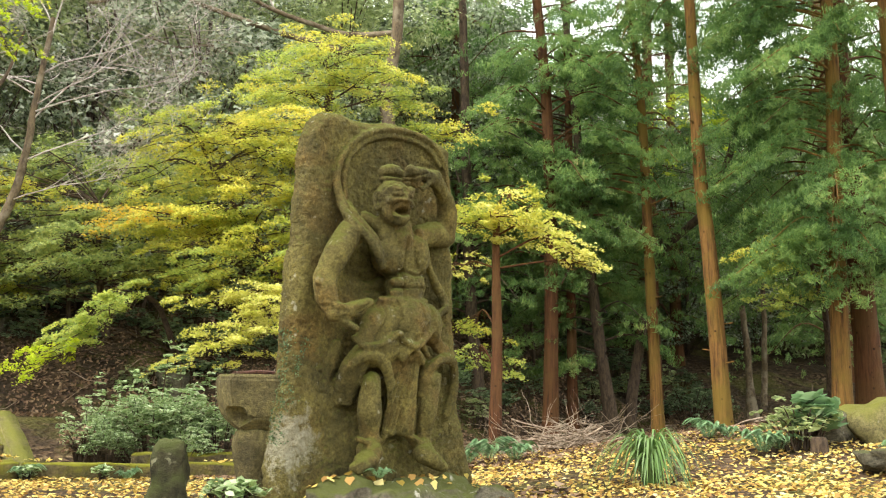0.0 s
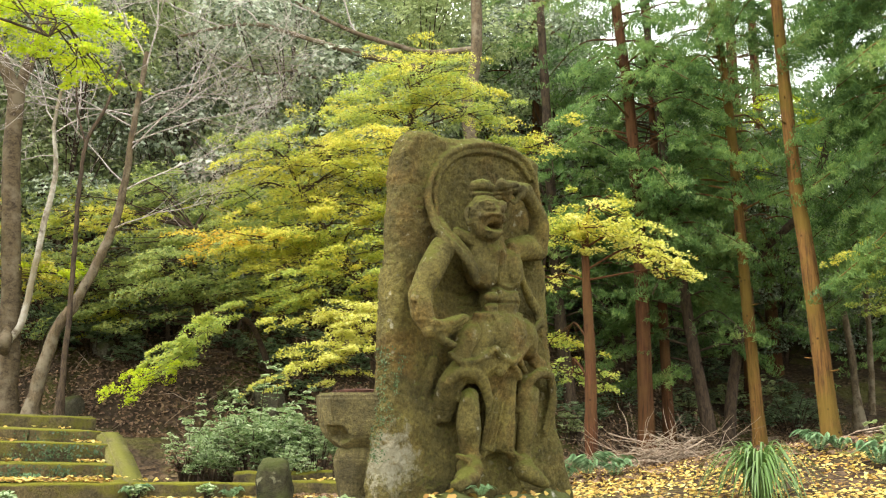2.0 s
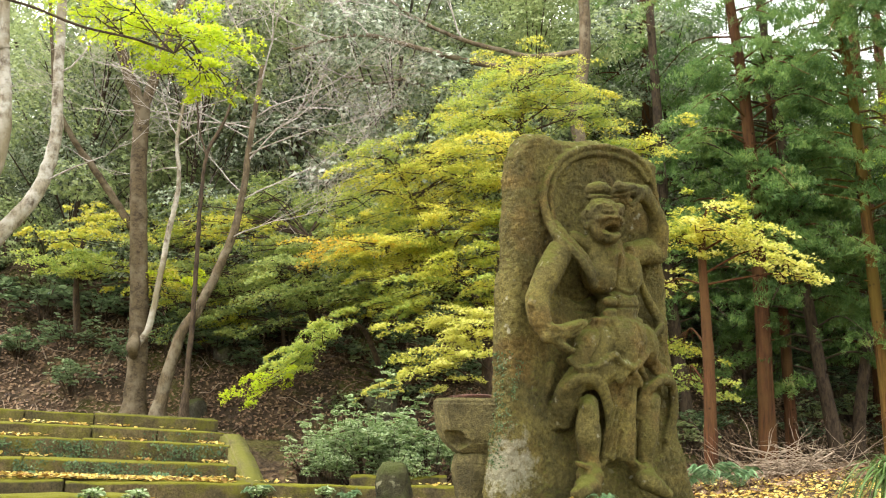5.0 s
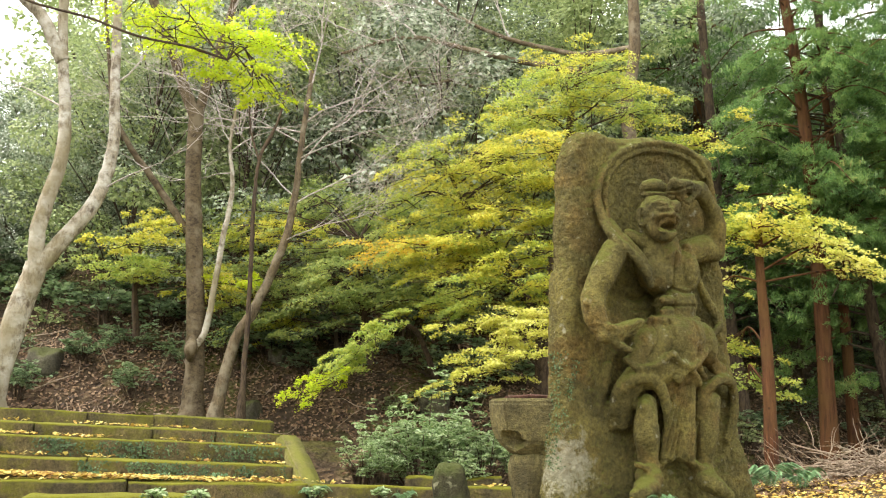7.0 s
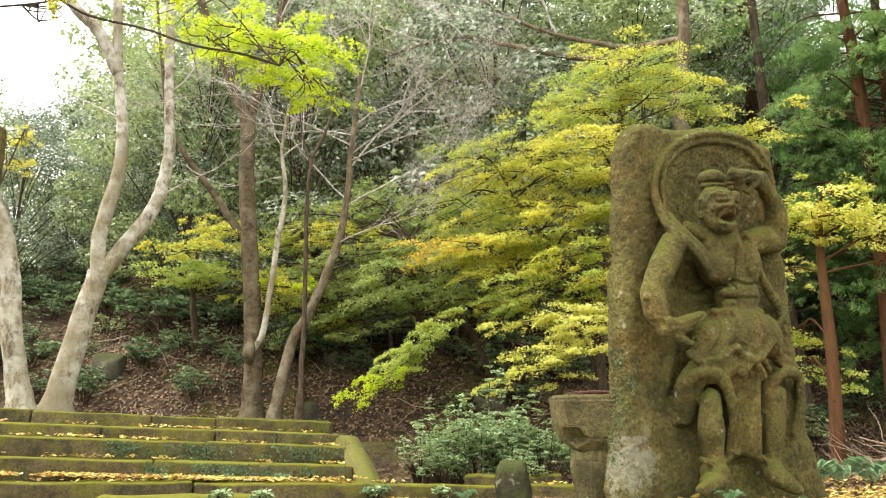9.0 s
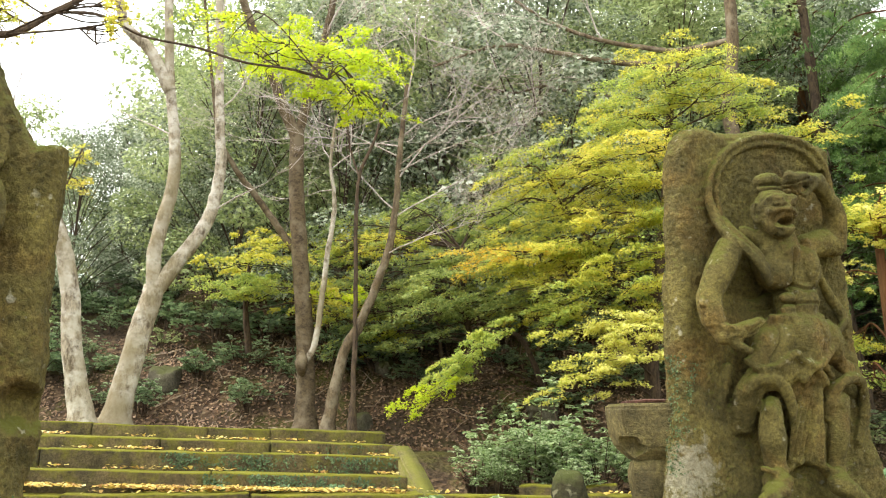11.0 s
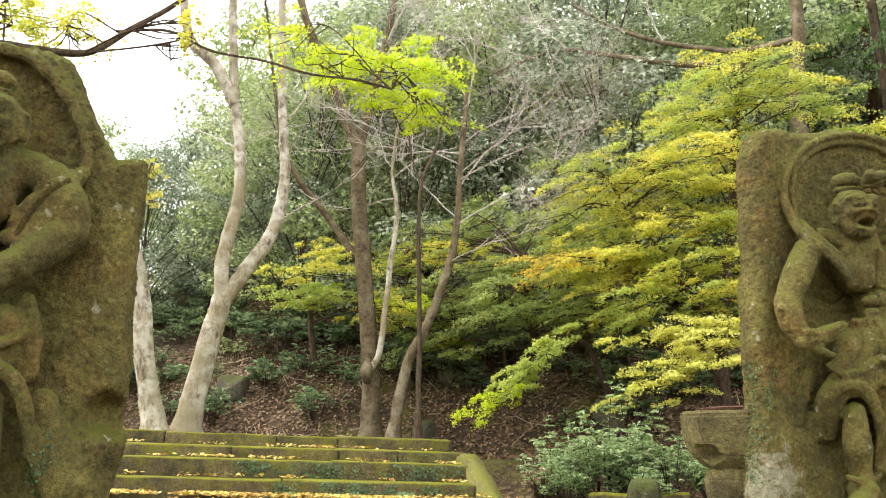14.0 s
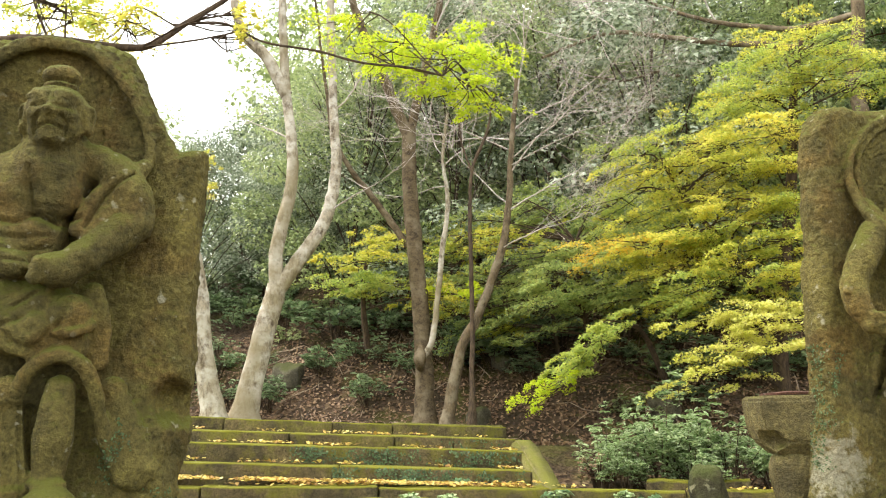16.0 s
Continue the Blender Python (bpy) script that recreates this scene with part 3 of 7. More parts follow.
class Carving:
    """A figure in high relief: rounded pieces fused with the slab into one stone, then creased and weathered."""

    def __init__(self, slab):
        self.v, self.f, self.n = [], [], 0
        self.slab, self.cuts, self.pits = slab, [], []
        bm = bmesh.new()
        bmesh.ops.create_icosphere(bm, subdivisions=2, radius=1.0)
        bm.verts.ensure_lookup_table()
        self.unit = np.array([v.co[:] for v in bm.verts])
        self.unit_faces = np.array([[v.index for v in f.verts] for f in bm.faces])
        bm.free()

    def ball(self, c, radii, turn=0.0):
        """c: across, up, out of the slab; radii in the same order."""
        ca, sa = math.cos(radians(turn)), math.sin(radians(turn))
        p = self.unit * np.array(radii)
        x, z, h = p[:, 0] * ca - p[:, 1] * sa, p[:, 0] * sa + p[:, 1] * ca, p[:, 2]
        self.v.append(np.stack([c[0] + x, -(c[2] + h), c[1] + z], -1))
        self.f.append(self.unit_faces + self.n)
        self.n += len(self.unit)

    def chain(self, pts, radii, flat=1.0):
        """A limb or a fold: a rounded line through points."""
        line = curve_through(pts, 8)
        r = np.interp(np.linspace(0, 1, len(line)), np.linspace(0, 1, np.size(radii)) if np.size(radii) > 1 else (0, 1), radii if np.size(radii) > 1 else (radii, radii))
        last = None
        for p, q in zip(line, r):
            if last is None or np.linalg.norm(p - last) > 0.28 * q or p is line[-1]:
                self.ball(p, (q, q, q * flat))
                last = p

    def cut(self, pts, r, depth, over=-1.0):
        """A crease; it marks only what stands farther out than over."""
        self.cuts.append((curve_through([(x, y, 0) for x, y in pts], 5)[:, :2], r, depth, over))

    def head(self, c, shout):
        """A guardian's head facing out of the slab: topknot, ears, knotted brows, broad nose, wide mouth."""
        def at(a, b, up):
            return (c[0] + a, c[1] + up, c[2] + b)
        w = 1.0 if shout else 1.14
        self.ball(at(0, 0, 0.035), (0.118 * w, 0.115, 0.125))
        self.ball(at(0, 0.02, -0.06), (0.104 * w, 0.105, 0.115))
        self.ball(at(0, 0.035, -0.11), (0.078 * w, 0.062, 0.085))
        self.ball(at(0, -0.03, 0.15), (0.082, 0.022, 0.085))
        self.ball(at(0, -0.04, 0.205), (0.09, 0.056, 0.09))
        for s in (-1, 1):
            self.ball(at(s * 0.120 * w, -0.012, 0.0), (0.026, 0.068, 0.046), -6 * s)
            self.ball(at(s * 0.122 * w, -0.004, -0.055), (0.024, 0.034, 0.030))
            self.chain([at(s * 0.098, 0.085, 0.060), at(s * 0.062, 0.118, 0.062), at(s * 0.016, 0.134, 0.030)], (0.018, 0.024, 0.020))
            self.chain([at(s * 0.070, 0.108, 0.088), at(s * 0.022, 0.124, 0.070)], (0.014, 0.018))
            self.ball(at(s * 0.050, 0.086, 0.026), (0.052, 0.040, 0.034))
            self.ball(at(s * 0.047, 0.122, 0.018), (0.033, 0.019, 0.024), 10 * s)
            self.ball(at(s * 0.068, 0.078, -0.020), (0.042, 0.038, 0.048))
            self.ball(at(s * 0.036, 0.130, -0.018), (0.026, 0.020, 0.026))
            self.cut([(c[0] + s * 0.020, c[1] + 0.010), (c[0] + s * 0.048, c[1] + 0.003), (c[0] + s * 0.075, c[1] + 0.010)], 0.006, 0.014, c[2] - 0.03)
            self.cut([(c[0] + s * 0.042, c[1] - 0.030), (c[0] + s * 0.064, c[1] - 0.06), (c[0] + s * 0.062, c[1] - 0.11)], 0.008, 0.020, c[2] - 0.03)
            self.cut([(c[0] + s * 0.008, c[1] + 0.075), (c[0] + s * 0.012, c[1] + 0.045)], 0.006, 0.016, c[2] - 0.03)
            self.pits.append((c[0] + s * 0.128 * w, c[1] + 0.005, 0.010, 0.036, 0.022))
        self.chain([at(0, 0.125, 0.045), at(0, 0.150, -0.008)], (0.017, 0.024))
        self.ball(at(0, 0.152, -0.016), (0.030, 0.023, 0.028))
        if shout:
            self.chain([at(-0.062, 0.085, -0.072), at(-0.03, 0.120, -0.050), at(0.03, 0.120, -0.050), at(0.062, 0.085, -0.072)], 0.015)
            self.chain([at(-0.060, 0.085, -0.098), at(-0.03, 0.122, -0.128), at(0.03, 0.122, -0.128), at(0.060, 0.085, -0.098)], 0.019)
            self.ball(at(0, 0.095, -0.155), (0.046, 0.026, 0.040))
            self.pits.append((c[0], c[1] - 0.087, 0.046, 0.021, 0.085))
        else:
            self.chain([at(-0.058, 0.088, -0.078), at(-0.02, 0.122, -0.056), at(0.02, 0.122, -0.056), at(0.058, 0.088, -0.078)], 0.014)
            self.chain([at(-0.044, 0.095, -0.096), at(0, 0.122, -0.086), at(0.044, 0.095, -0.096)], 0.015)
            self.ball(at(0, 0.098, -0.125), (0.052, 0.030, 0.034))
            self.cut([(c[0] - 0.055, c[1] - 0.090), (c[0], c[1] - 0.070), (c[0] + 0.055, c[1] - 0.090)], 0.007, 0.024, c[2] - 0.03)
        for n in (0.098, 0.118):
            self.cut([(c[0] - 0.07, c[1] + n - 0.004), (c[0], c[1] + n - 0.014), (c[0] + 0.07, c[1] + n - 0.004)], 0.006, 0.008, c[2] - 0.03)
        self.cut([(c[0] - 0.11, c[1] + 0.135), (c[0], c[1] + 0.130), (c[0] + 0.11, c[1] + 0.135)], 0.008, 0.022, c[2] - 0.03)
        self.cut([(c[0] - 0.10, c[1] + 0.168), (c[0], c[1] + 0.166), (c[0] + 0.10, c[1] + 0.168)], 0.008, 0.022, c[2] - 0.03)

    def mesh(self, name, seed, voxel=0.0095):
        raw = np_mesh(name, np.concatenate(self.v), np.concatenate(self.f), 3, True)
        bm = bmesh.new()
        bm.from_mesh(self.slab)
        bm.from_mesh(raw)
        bm.to_mesh(raw)
        bm.free()
        rough = new("stone", raw)
        fuse = rough.modifiers.new("fuse", "REMESH")
        fuse.mode, fuse.voxel_size, fuse.use_smooth_shade = "VOXEL", voxel, True
        me = bpy.data.meshes.new_from_object(rough.evaluated_get(bpy.context.evaluated_depsgraph_get()))
        bpy.data.objects.remove(rough)
        me.name = name
        co = np.empty(len(me.vertices) * 3, dtype=np.float32)
        me.vertices.foreach_get("co", co)
        co = co.reshape(-1, 3).astype(float)
        ed = np.empty(len(me.edges) * 2, dtype=np.int32)
        me.edges.foreach_get("vertices", ed)
        ed = ed.reshape(-1, 2)
        count = np.bincount(ed.ravel(), minlength=len(co))[:, None]
        for _ in range(3):
            acc = np.stack([np.bincount(ed[:, 0], co[ed[:, 1], a], len(co)) + np.bincount(ed[:, 1], co[ed[:, 0], a], len(co)) for a in range(3)], -1)
            co += 0.5 * (acc / count - co)
        me.vertices.foreach_set("co", co.astype(np.float32).ravel())
        me.update()
        nr = np.empty(len(co) * 3, dtype=np.float32)
        me.vertex_normals.foreach_get("vector", nr)
        nr = nr.reshape(-1, 3).astype(float)
        front = np.clip(-nr[:, 1] * 1.6, 0, 1)
        for p, r, depth, over in self.cuts:
            near = np.where((co[:, 0] > p[:, 0].min() - 3 * r) & (co[:, 0] < p[:, 0].max() + 3 * r) & (co[:, 2] > p[:, 1].min() - 3 * r) & (co[:, 2] < p[:, 1].max() + 3 * r))[0]
            x, z = co[near, 0], co[near, 2]
            best = np.full(len(near), 9.0)
            for a, b in zip(p, p[1:]):
                du, dv = b - a
                t = np.clip(((x - a[0]) * du + (z - a[1]) * dv) / (du * du + dv * dv + 1e-9), 0, 1)
                best = np.minimum(best, (x - a[0] - t * du) ** 2 + (z - a[1] - t * dv) ** 2)
            co[near, 1] += depth * np.exp(-best / (r * r)) * front[near] * (-co[near, 1] > over)
        for x, z, ru, rv, depth in self.pits:
            d2 = ((co[:, 0] - x) / ru) ** 2 + ((co[:, 2] - z) / rv) ** 2
            co[:, 1] += depth * np.exp(-d2 ** 3) * front
        grain = np.array([noise.noise((a * 14, b * 14, c * 14 + seed)) * 0.003 + noise.noise((a * 38, b * 38, c * 38 + seed)) * 0.0035 + noise.noise((a * 85, b * 85, c * 85 + seed)) * 0.003 for a, b, c in co])
        tooled = 1.0 + 1.2 * smooth(0.05, -0.02, -co[:, 1])
        co += nr * (grain * tooled + 0.005 * vnoise(co, 5, seed))[:, None]
        me.vertices.foreach_set("co", co.astype(np.float32).ravel())
        me.update()
        return me


def shouting_guardian():
    r = Relief(150, 290, lines((0.2, 0.5, 1.0, 1.7, 2.27, 2.7), (-0.05, -0.015, 0.02, 0.055, 0.085, 0.10)), lines((0.3, 0.5, 0.9, 1.4, 2.1, 2.7), (1.52, 1.44, 1.36, 1.32, 1.29, 1.25)),
               lines((0.0, 0.10, 0.14, 0.21, 0.3, 0.42, 0.55, 0.74, 1.03, 1.18, 1.25, 1.3), (2.50, 2.53, 2.62, 2.685, 2.70, 2.675, 2.69, 2.725, 2.705, 2.66, 2.62, 2.56)), 0.05)
    u, v = r.u, r.v
    # the ground of the slab is hollowed round the body and deeper within the halo
    r.h -= 0.075 * np.exp(-(((u - 0.76) / 0.50) ** 4 + ((v - 1.45) / 1.0) ** 6))
    r.pit((0.76, 2.28), 0.40, 0.30, 0.02)
    k = Carving(r.mesh("carved_guardian_slab", 0.20, 1.0))
    # halo of a flying scarf, two folds
    k.chain([(0.374, 1.949, 0.06), (0.305, 2.106, 0.03), (0.285, 2.238, 0.01), (0.307, 2.36, 0.01), (0.366, 2.461, 0.01), (0.464, 2.56, 0.01), (0.598, 2.631, 0.01), (0.769, 2.668, 0.01), (0.95, 2.66, 0.01), (1.094, 2.606, 0.01), (1.171, 2.507, 0.01), (1.199, 2.372, 0.01), (1.23, 2.181, 0.0)], (0.032, 0.028, 0.025, 0.023, 0.023, 0.023, 0.023, 0.023, 0.023, 0.023, 0.023, 0.023, 0.023))
    k.chain([(0.364, 2.164, -0.02), (0.34, 2.27, -0.02), (0.356, 2.366, -0.02), (0.411, 2.463, -0.02), (0.506, 2.559, -0.02), (0.627, 2.62, -0.02), (0.79, 2.652, -0.02), (0.967, 2.643, -0.02), (1.103, 2.592, -0.02), (1.172, 2.504, -0.02)], 0.021, flat=0.6)
    k.chain([(0.353, 2.113, 0.02), (0.351, 2.247, 0.0), (0.368, 2.354, 0.0), (0.423, 2.451, 0.0), (0.513, 2.534, 0.0), (0.616, 2.586, 0.0), (0.773, 2.617, 0.0), (0.945, 2.61, 0.0), (1.066, 2.558, 0.0), (1.13, 2.478, 0.0)], 0.018)
    # feet and legs
    k.chain([(0.556, 0.952, 0.1), (0.536, 0.864, 0.11), (0.534, 0.757, 0.11), (0.551, 0.664, 0.09), (0.558, 0.571, 0.08)], (0.053, 0.074, 0.085, 0.071, 0.06))
    k.ball((0.506, 0.923, 0.145), (0.039, 0.049, 0.035))
    k.chain([(0.443, 0.587, 0.13), (0.507, 0.568, 0.15), (0.621, 0.575, 0.11)], 0.021)
    k.ball((0.552, 0.506, 0.1), (0.081, 0.078, 0.106))
    k.ball((0.493, 0.456, 0.16), (0.085, 0.060, 0.085))
    k.chain([(0.424, 0.437, 0.2), (0.376, 0.418, 0.19)], (0.046, 0.028))
    k.chain([(0.449, 0.425, 0.22), (0.408, 0.403, 0.21)], (0.039, 0.028))
    k.chain([(1.065, 0.982, 0.09), (1.022, 0.87, 0.1), (1.001, 0.759, 0.1), (0.997, 0.663, 0.08), (0.994, 0.577, 0.06)], (0.049, 0.064, 0.067, 0.057, 0.049))
    k.ball((1.029, 0.945, 0.13), (0.035, 0.046, 0.032))
    k.chain([(0.899, 0.586, 0.1), (0.94, 0.566, 0.12), (1.043, 0.577, 0.09)], 0.018)
    k.ball((0.986, 0.506, 0.08), (0.071, 0.071, 0.085))
    k.chain([(0.96, 0.489, 0.12), (1.033, 0.442, 0.14), (1.111, 0.4, 0.14)], (0.067, 0.057, 0.035))
    # skirt arched over the bent leg, its tail and the far arch
    k.chain([(0.452, 0.848, -0.04), (0.438, 0.949, 0.0), (0.459, 1.06, 0.06), (0.565, 1.137, 0.09), (0.694, 1.079, 0.08), (0.768, 0.954, 0.05)], (0.078, 0.085, 0.085, 0.085, 0.071, 0.057), flat=0.8)
    k.chain([(0.392, 0.813, -0.05), (0.398, 0.948, 0.01), (0.408, 1.031, 0.08), (0.454, 1.09, 0.14), (0.529, 1.098, 0.16), (0.614, 1.04, 0.15), (0.669, 0.947, 0.13), (0.701, 0.815, 0.11), (0.69, 0.68, 0.08), (0.678, 0.579, 0.05)], (0.042, 0.046, 0.046, 0.042, 0.042, 0.039, 0.035, 0.035, 0.035, 0.032), flat=0.8)
    k.chain([(0.638, 1.173, 0.1), (0.55, 1.118, 0.11)], (0.134, 0.092), flat=0.8)
    k.chain([(0.363, 1.172, -0.02), (0.332, 1.034, -0.03), (0.307, 0.914, -0.05)], (0.032, 0.028, 0.018))
    k.chain([(0.978, 0.973, 0.1), (0.992, 1.042, 0.13), (1.058, 1.096, 0.14), (1.172, 1.111, 0.1), (1.256, 1.065, 0.05), (1.296, 0.909, 0.0), (1.244, 0.73, -0.02)], (0.032, 0.035, 0.039, 0.039, 0.035, 0.042, 0.032), flat=0.9)
    k.chain([(0.999, 1.044, 0.09), (0.968, 0.955, 0.1), (0.943, 0.869, 0.08)], (0.053, 0.049, 0.025))
    # sash falling between the legs
    k.chain([(0.825, 1.09, 0.13), (0.819, 0.902, 0.1), (0.819, 0.679, 0.06)], (0.071, 0.088, 0.092), flat=0.7)
    k.chain([(0.749, 0.969, 0.12), (0.732, 0.781, 0.1), (0.724, 0.629, 0.07)], (0.032, 0.035, 0.042))
    k.chain([(0.854, 1.004, 0.14), (0.857, 0.833, 0.11), (0.86, 0.646, 0.08)], (0.032, 0.039, 0.042))
    k.chain([(0.858, 0.629, 0.07), (0.921, 0.567, 0.06)], (0.039, 0.032))
    # hips and the hem of the skirt
    k.ball((0.799, 1.35, 0.07), (0.219, 0.198, 0.170))
    k.ball((0.623, 1.321, 0.07), (0.141, 0.170, 0.134), -25)
    k.ball((1.0, 1.338, 0.05), (0.113, 0.155, 0.141), 15)
    k.ball((0.813, 1.266, 0.1), (0.148, 0.127, 0.127))
    k.chain([(0.553, 1.307, 0.12), (0.475, 1.217, 0.13)], (0.106, 0.071), flat=0.7)
    k.chain([(0.386, 1.207, 0.13), (0.443, 1.156, 0.16), (0.538, 1.161, 0.18), (0.62, 1.207, 0.2), (0.67, 1.255, 0.22), (0.712, 1.202, 0.22), (0.81, 1.171, 0.22), (0.906, 1.231, 0.2), (0.986, 1.293, 0.16), (1.067, 1.228, 0.12), (1.178, 1.191, 0.08)], (0.021, 0.021, 0.021, 0.021, 0.018, 0.021, 0.021, 0.021, 0.018, 0.021, 0.021))
    k.chain([(0.72, 1.095, 0.19), (0.792, 1.172, 0.2)], (0.028, 0.025))
    k.chain([(0.809, 1.172, 0.2), (0.894, 1.08, 0.17)], (0.025, 0.028))
    k.chain([(0.869, 1.203, 0.18), (0.956, 1.117, 0.15)], (0.025, 0.025))
    k.chain([(0.76, 1.191, 0.2), (0.715, 1.142, 0.19)], (0.032, 0.025))
    k.chain([(1.089, 1.188, 0.09), (1.174, 1.164, 0.05)], (0.049, 0.042))
    # waist, chest and shoulders
    k.ball((0.82, 1.574, 0.06), (0.141, 0.163, 0.134))
    k.ball((0.775, 1.794, 0.04), (0.226, 0.191, 0.134))
    k.ball((0.662, 1.765, 0.12), (0.127, 0.131, 0.078))
    k.ball((0.869, 1.789, 0.11), (0.095, 0.148, 0.085), 8)
    k.ball((0.693, 1.584, 0.15), (0.064, 0.035, 0.032))
    k.ball((0.833, 1.593, 0.14), (0.053, 0.035, 0.032))
    k.ball((0.693, 1.513, 0.15), (0.067, 0.032, 0.032))
    k.ball((0.828, 1.518, 0.14), (0.057, 0.032, 0.032))
    k.chain([(0.576, 1.459, 0.14), (0.729, 1.46, 0.17), (0.929, 1.478, 0.13)], 0.028)
    k.chain([(0.712, 1.966, 0.08), (0.696, 1.876, 0.06)], (0.113, 0.155))
    k.chain([(0.481, 2.002, 0.06), (0.605, 1.94, 0.09)], (0.042, 0.057))
    # arm set on the hip
    k.ball((0.398, 1.881, 0.05), (0.092, 0.092, 0.085))
    k.chain([(0.353, 1.871, 0.08), (0.256, 1.729, 0.1), (0.187, 1.595, 0.1)], (0.092, 0.092, 0.078))
    k.chain([(0.178, 1.56, 0.1), (0.178, 1.454, 0.13), (0.229, 1.344, 0.16)], (0.081, 0.074, 0.057))
    k.ball((0.124, 1.531, 0.14), (0.042, 0.042, 0.028))
    k.chain([(0.214, 1.336, 0.17), (0.282, 1.356, 0.2), (0.368, 1.386, 0.21)], (0.053, 0.057, 0.053))
    k.chain([(0.376, 1.404, 0.24), (0.447, 1.43, 0.22)], (0.032, 0.025))
    k.chain([(0.32, 1.386, 0.25), (0.394, 1.424, 0.25)], (0.028, 0.025))
    k.chain([(0.264, 1.298, 0.2), (0.304, 1.268, 0.22), (0.346, 1.253, 0.22)], (0.032, 0.028, 0.025))
    k.chain([(0.223, 1.385, 0.22), (0.263, 1.379, 0.23)], (0.028, 0.025))
    # raised arm, hand shading the brow
    k.ball((1.062, 1.973, 0.04), (0.113, 0.088, 0.078))
    k.chain([(0.91, 1.925, 0.07), (1.045, 1.96, 0.06), (1.153, 1.965, 0.04)], (0.085, 0.092, 0.085))
    k.chain([(1.148, 2.006, 0.06), (1.133, 2.119, 0.1), (1.075, 2.211, 0.14)], (0.078, 0.074, 0.06))
    k.chain([(1.054, 2.225, 0.15), (0.972, 2.287, 0.19), (0.871, 2.313, 0.22)], (0.053, 0.053, 0.057))
    k.ball((0.932, 2.325, 0.2), (0.064, 0.053, 0.057))
    k.chain([(0.803, 2.315, 0.24), (0.734, 2.315, 0.24)], (0.049, 0.042))
    k.chain([(0.709, 2.327, 0.24), (0.711, 2.284, 0.21)], (0.039, 0.032))
    k.chain([(0.751, 2.3, 0.25), (0.77, 2.245, 0.21)], (0.035, 0.032))
    k.chain([(0.871, 2.275, 0.25), (0.813, 2.213, 0.24)], (0.025, 0.021))
    # scarf over the shoulder and down the far side
    k.chain([(0.314, 2.079, 0.04), (0.311, 2.002, 0.09), (0.356, 1.924, 0.14), (0.439, 1.84, 0.17), (0.509, 1.751, 0.18), (0.568, 1.675, 0.15)], (0.028, 0.028, 0.028, 0.028, 0.028, 0.025), flat=0.8)
    k.chain([(0.37, 2.075, 0.03), (0.377, 2.001, 0.09), (0.43, 1.924, 0.14), (0.503, 1.84, 0.16), (0.549, 1.749, 0.17)], (0.028, 0.028, 0.028, 0.028, 0.021), flat=0.8)
    k.chain([(0.857, 1.952, 0.14), (0.919, 1.855, 0.13), (0.971, 1.746, 0.1), (1.083, 1.629, 0.04), (1.173, 1.533, 0.02), (1.186, 1.451, 0.03)], (0.025, 0.025, 0.025, 0.032, 0.035, 0.032))
    k.chain([(1.067, 1.375, 0.08), (1.154, 1.466, 0.08)], (0.028, 0.021))
    # head
    k.head((0.632, 2.111, 0.16), True)
    # folds, ribs and creases
    k.cut([(0.832, 1.066), (0.793, 0.867), (0.754, 0.648)], 0.008, 0.022)
    k.cut([(0.819, 1.066), (0.76, 0.866), (0.717, 0.648)], 0.008, 0.022)
    k.cut([(0.806, 1.065), (0.727, 0.866), (0.68, 0.648)], 0.008, 0.022)
    k.cut([(0.794, 1.065), (0.693, 0.866), (0.643, 0.648)], 0.008, 0.022)
    k.cut([(0.734, 1.878), (0.732, 1.769), (0.732, 1.644)], 0.01, 0.022)
    k.cut([(0.537, 1.623), (0.633, 1.614), (0.737, 1.664), (0.821, 1.64), (0.917, 1.657)], 0.01, 0.03)
    k.cut([(0.574, 1.541), (0.743, 1.553), (0.906, 1.559)], 0.007, 0.02)
    k.cut([(0.743, 1.62), (0.739, 1.556), (0.739, 1.478)], 0.007, 0.018)
    k.cut([(0.576, 1.444), (0.591, 1.34), (0.522, 1.217)], 0.009, 0.02)
    k.cut([(0.856, 1.449), (0.879, 1.351), (0.854, 1.227)], 0.008, 0.015)
    k.cut([(0.682, 1.427), (0.694, 1.341), (0.681, 1.265)], 0.008, 0.015)
    k.cut([(0.326, 1.361), (0.408, 1.412)], 0.006, 0.014)
    k.cut([(0.345, 1.342), (0.431, 1.393)], 0.006, 0.014)
    k.cut([(0.821, 2.315), (0.742, 2.284)], 0.006, 0.016)
    return k.mesh("carved_guardian_slab", 1.0)


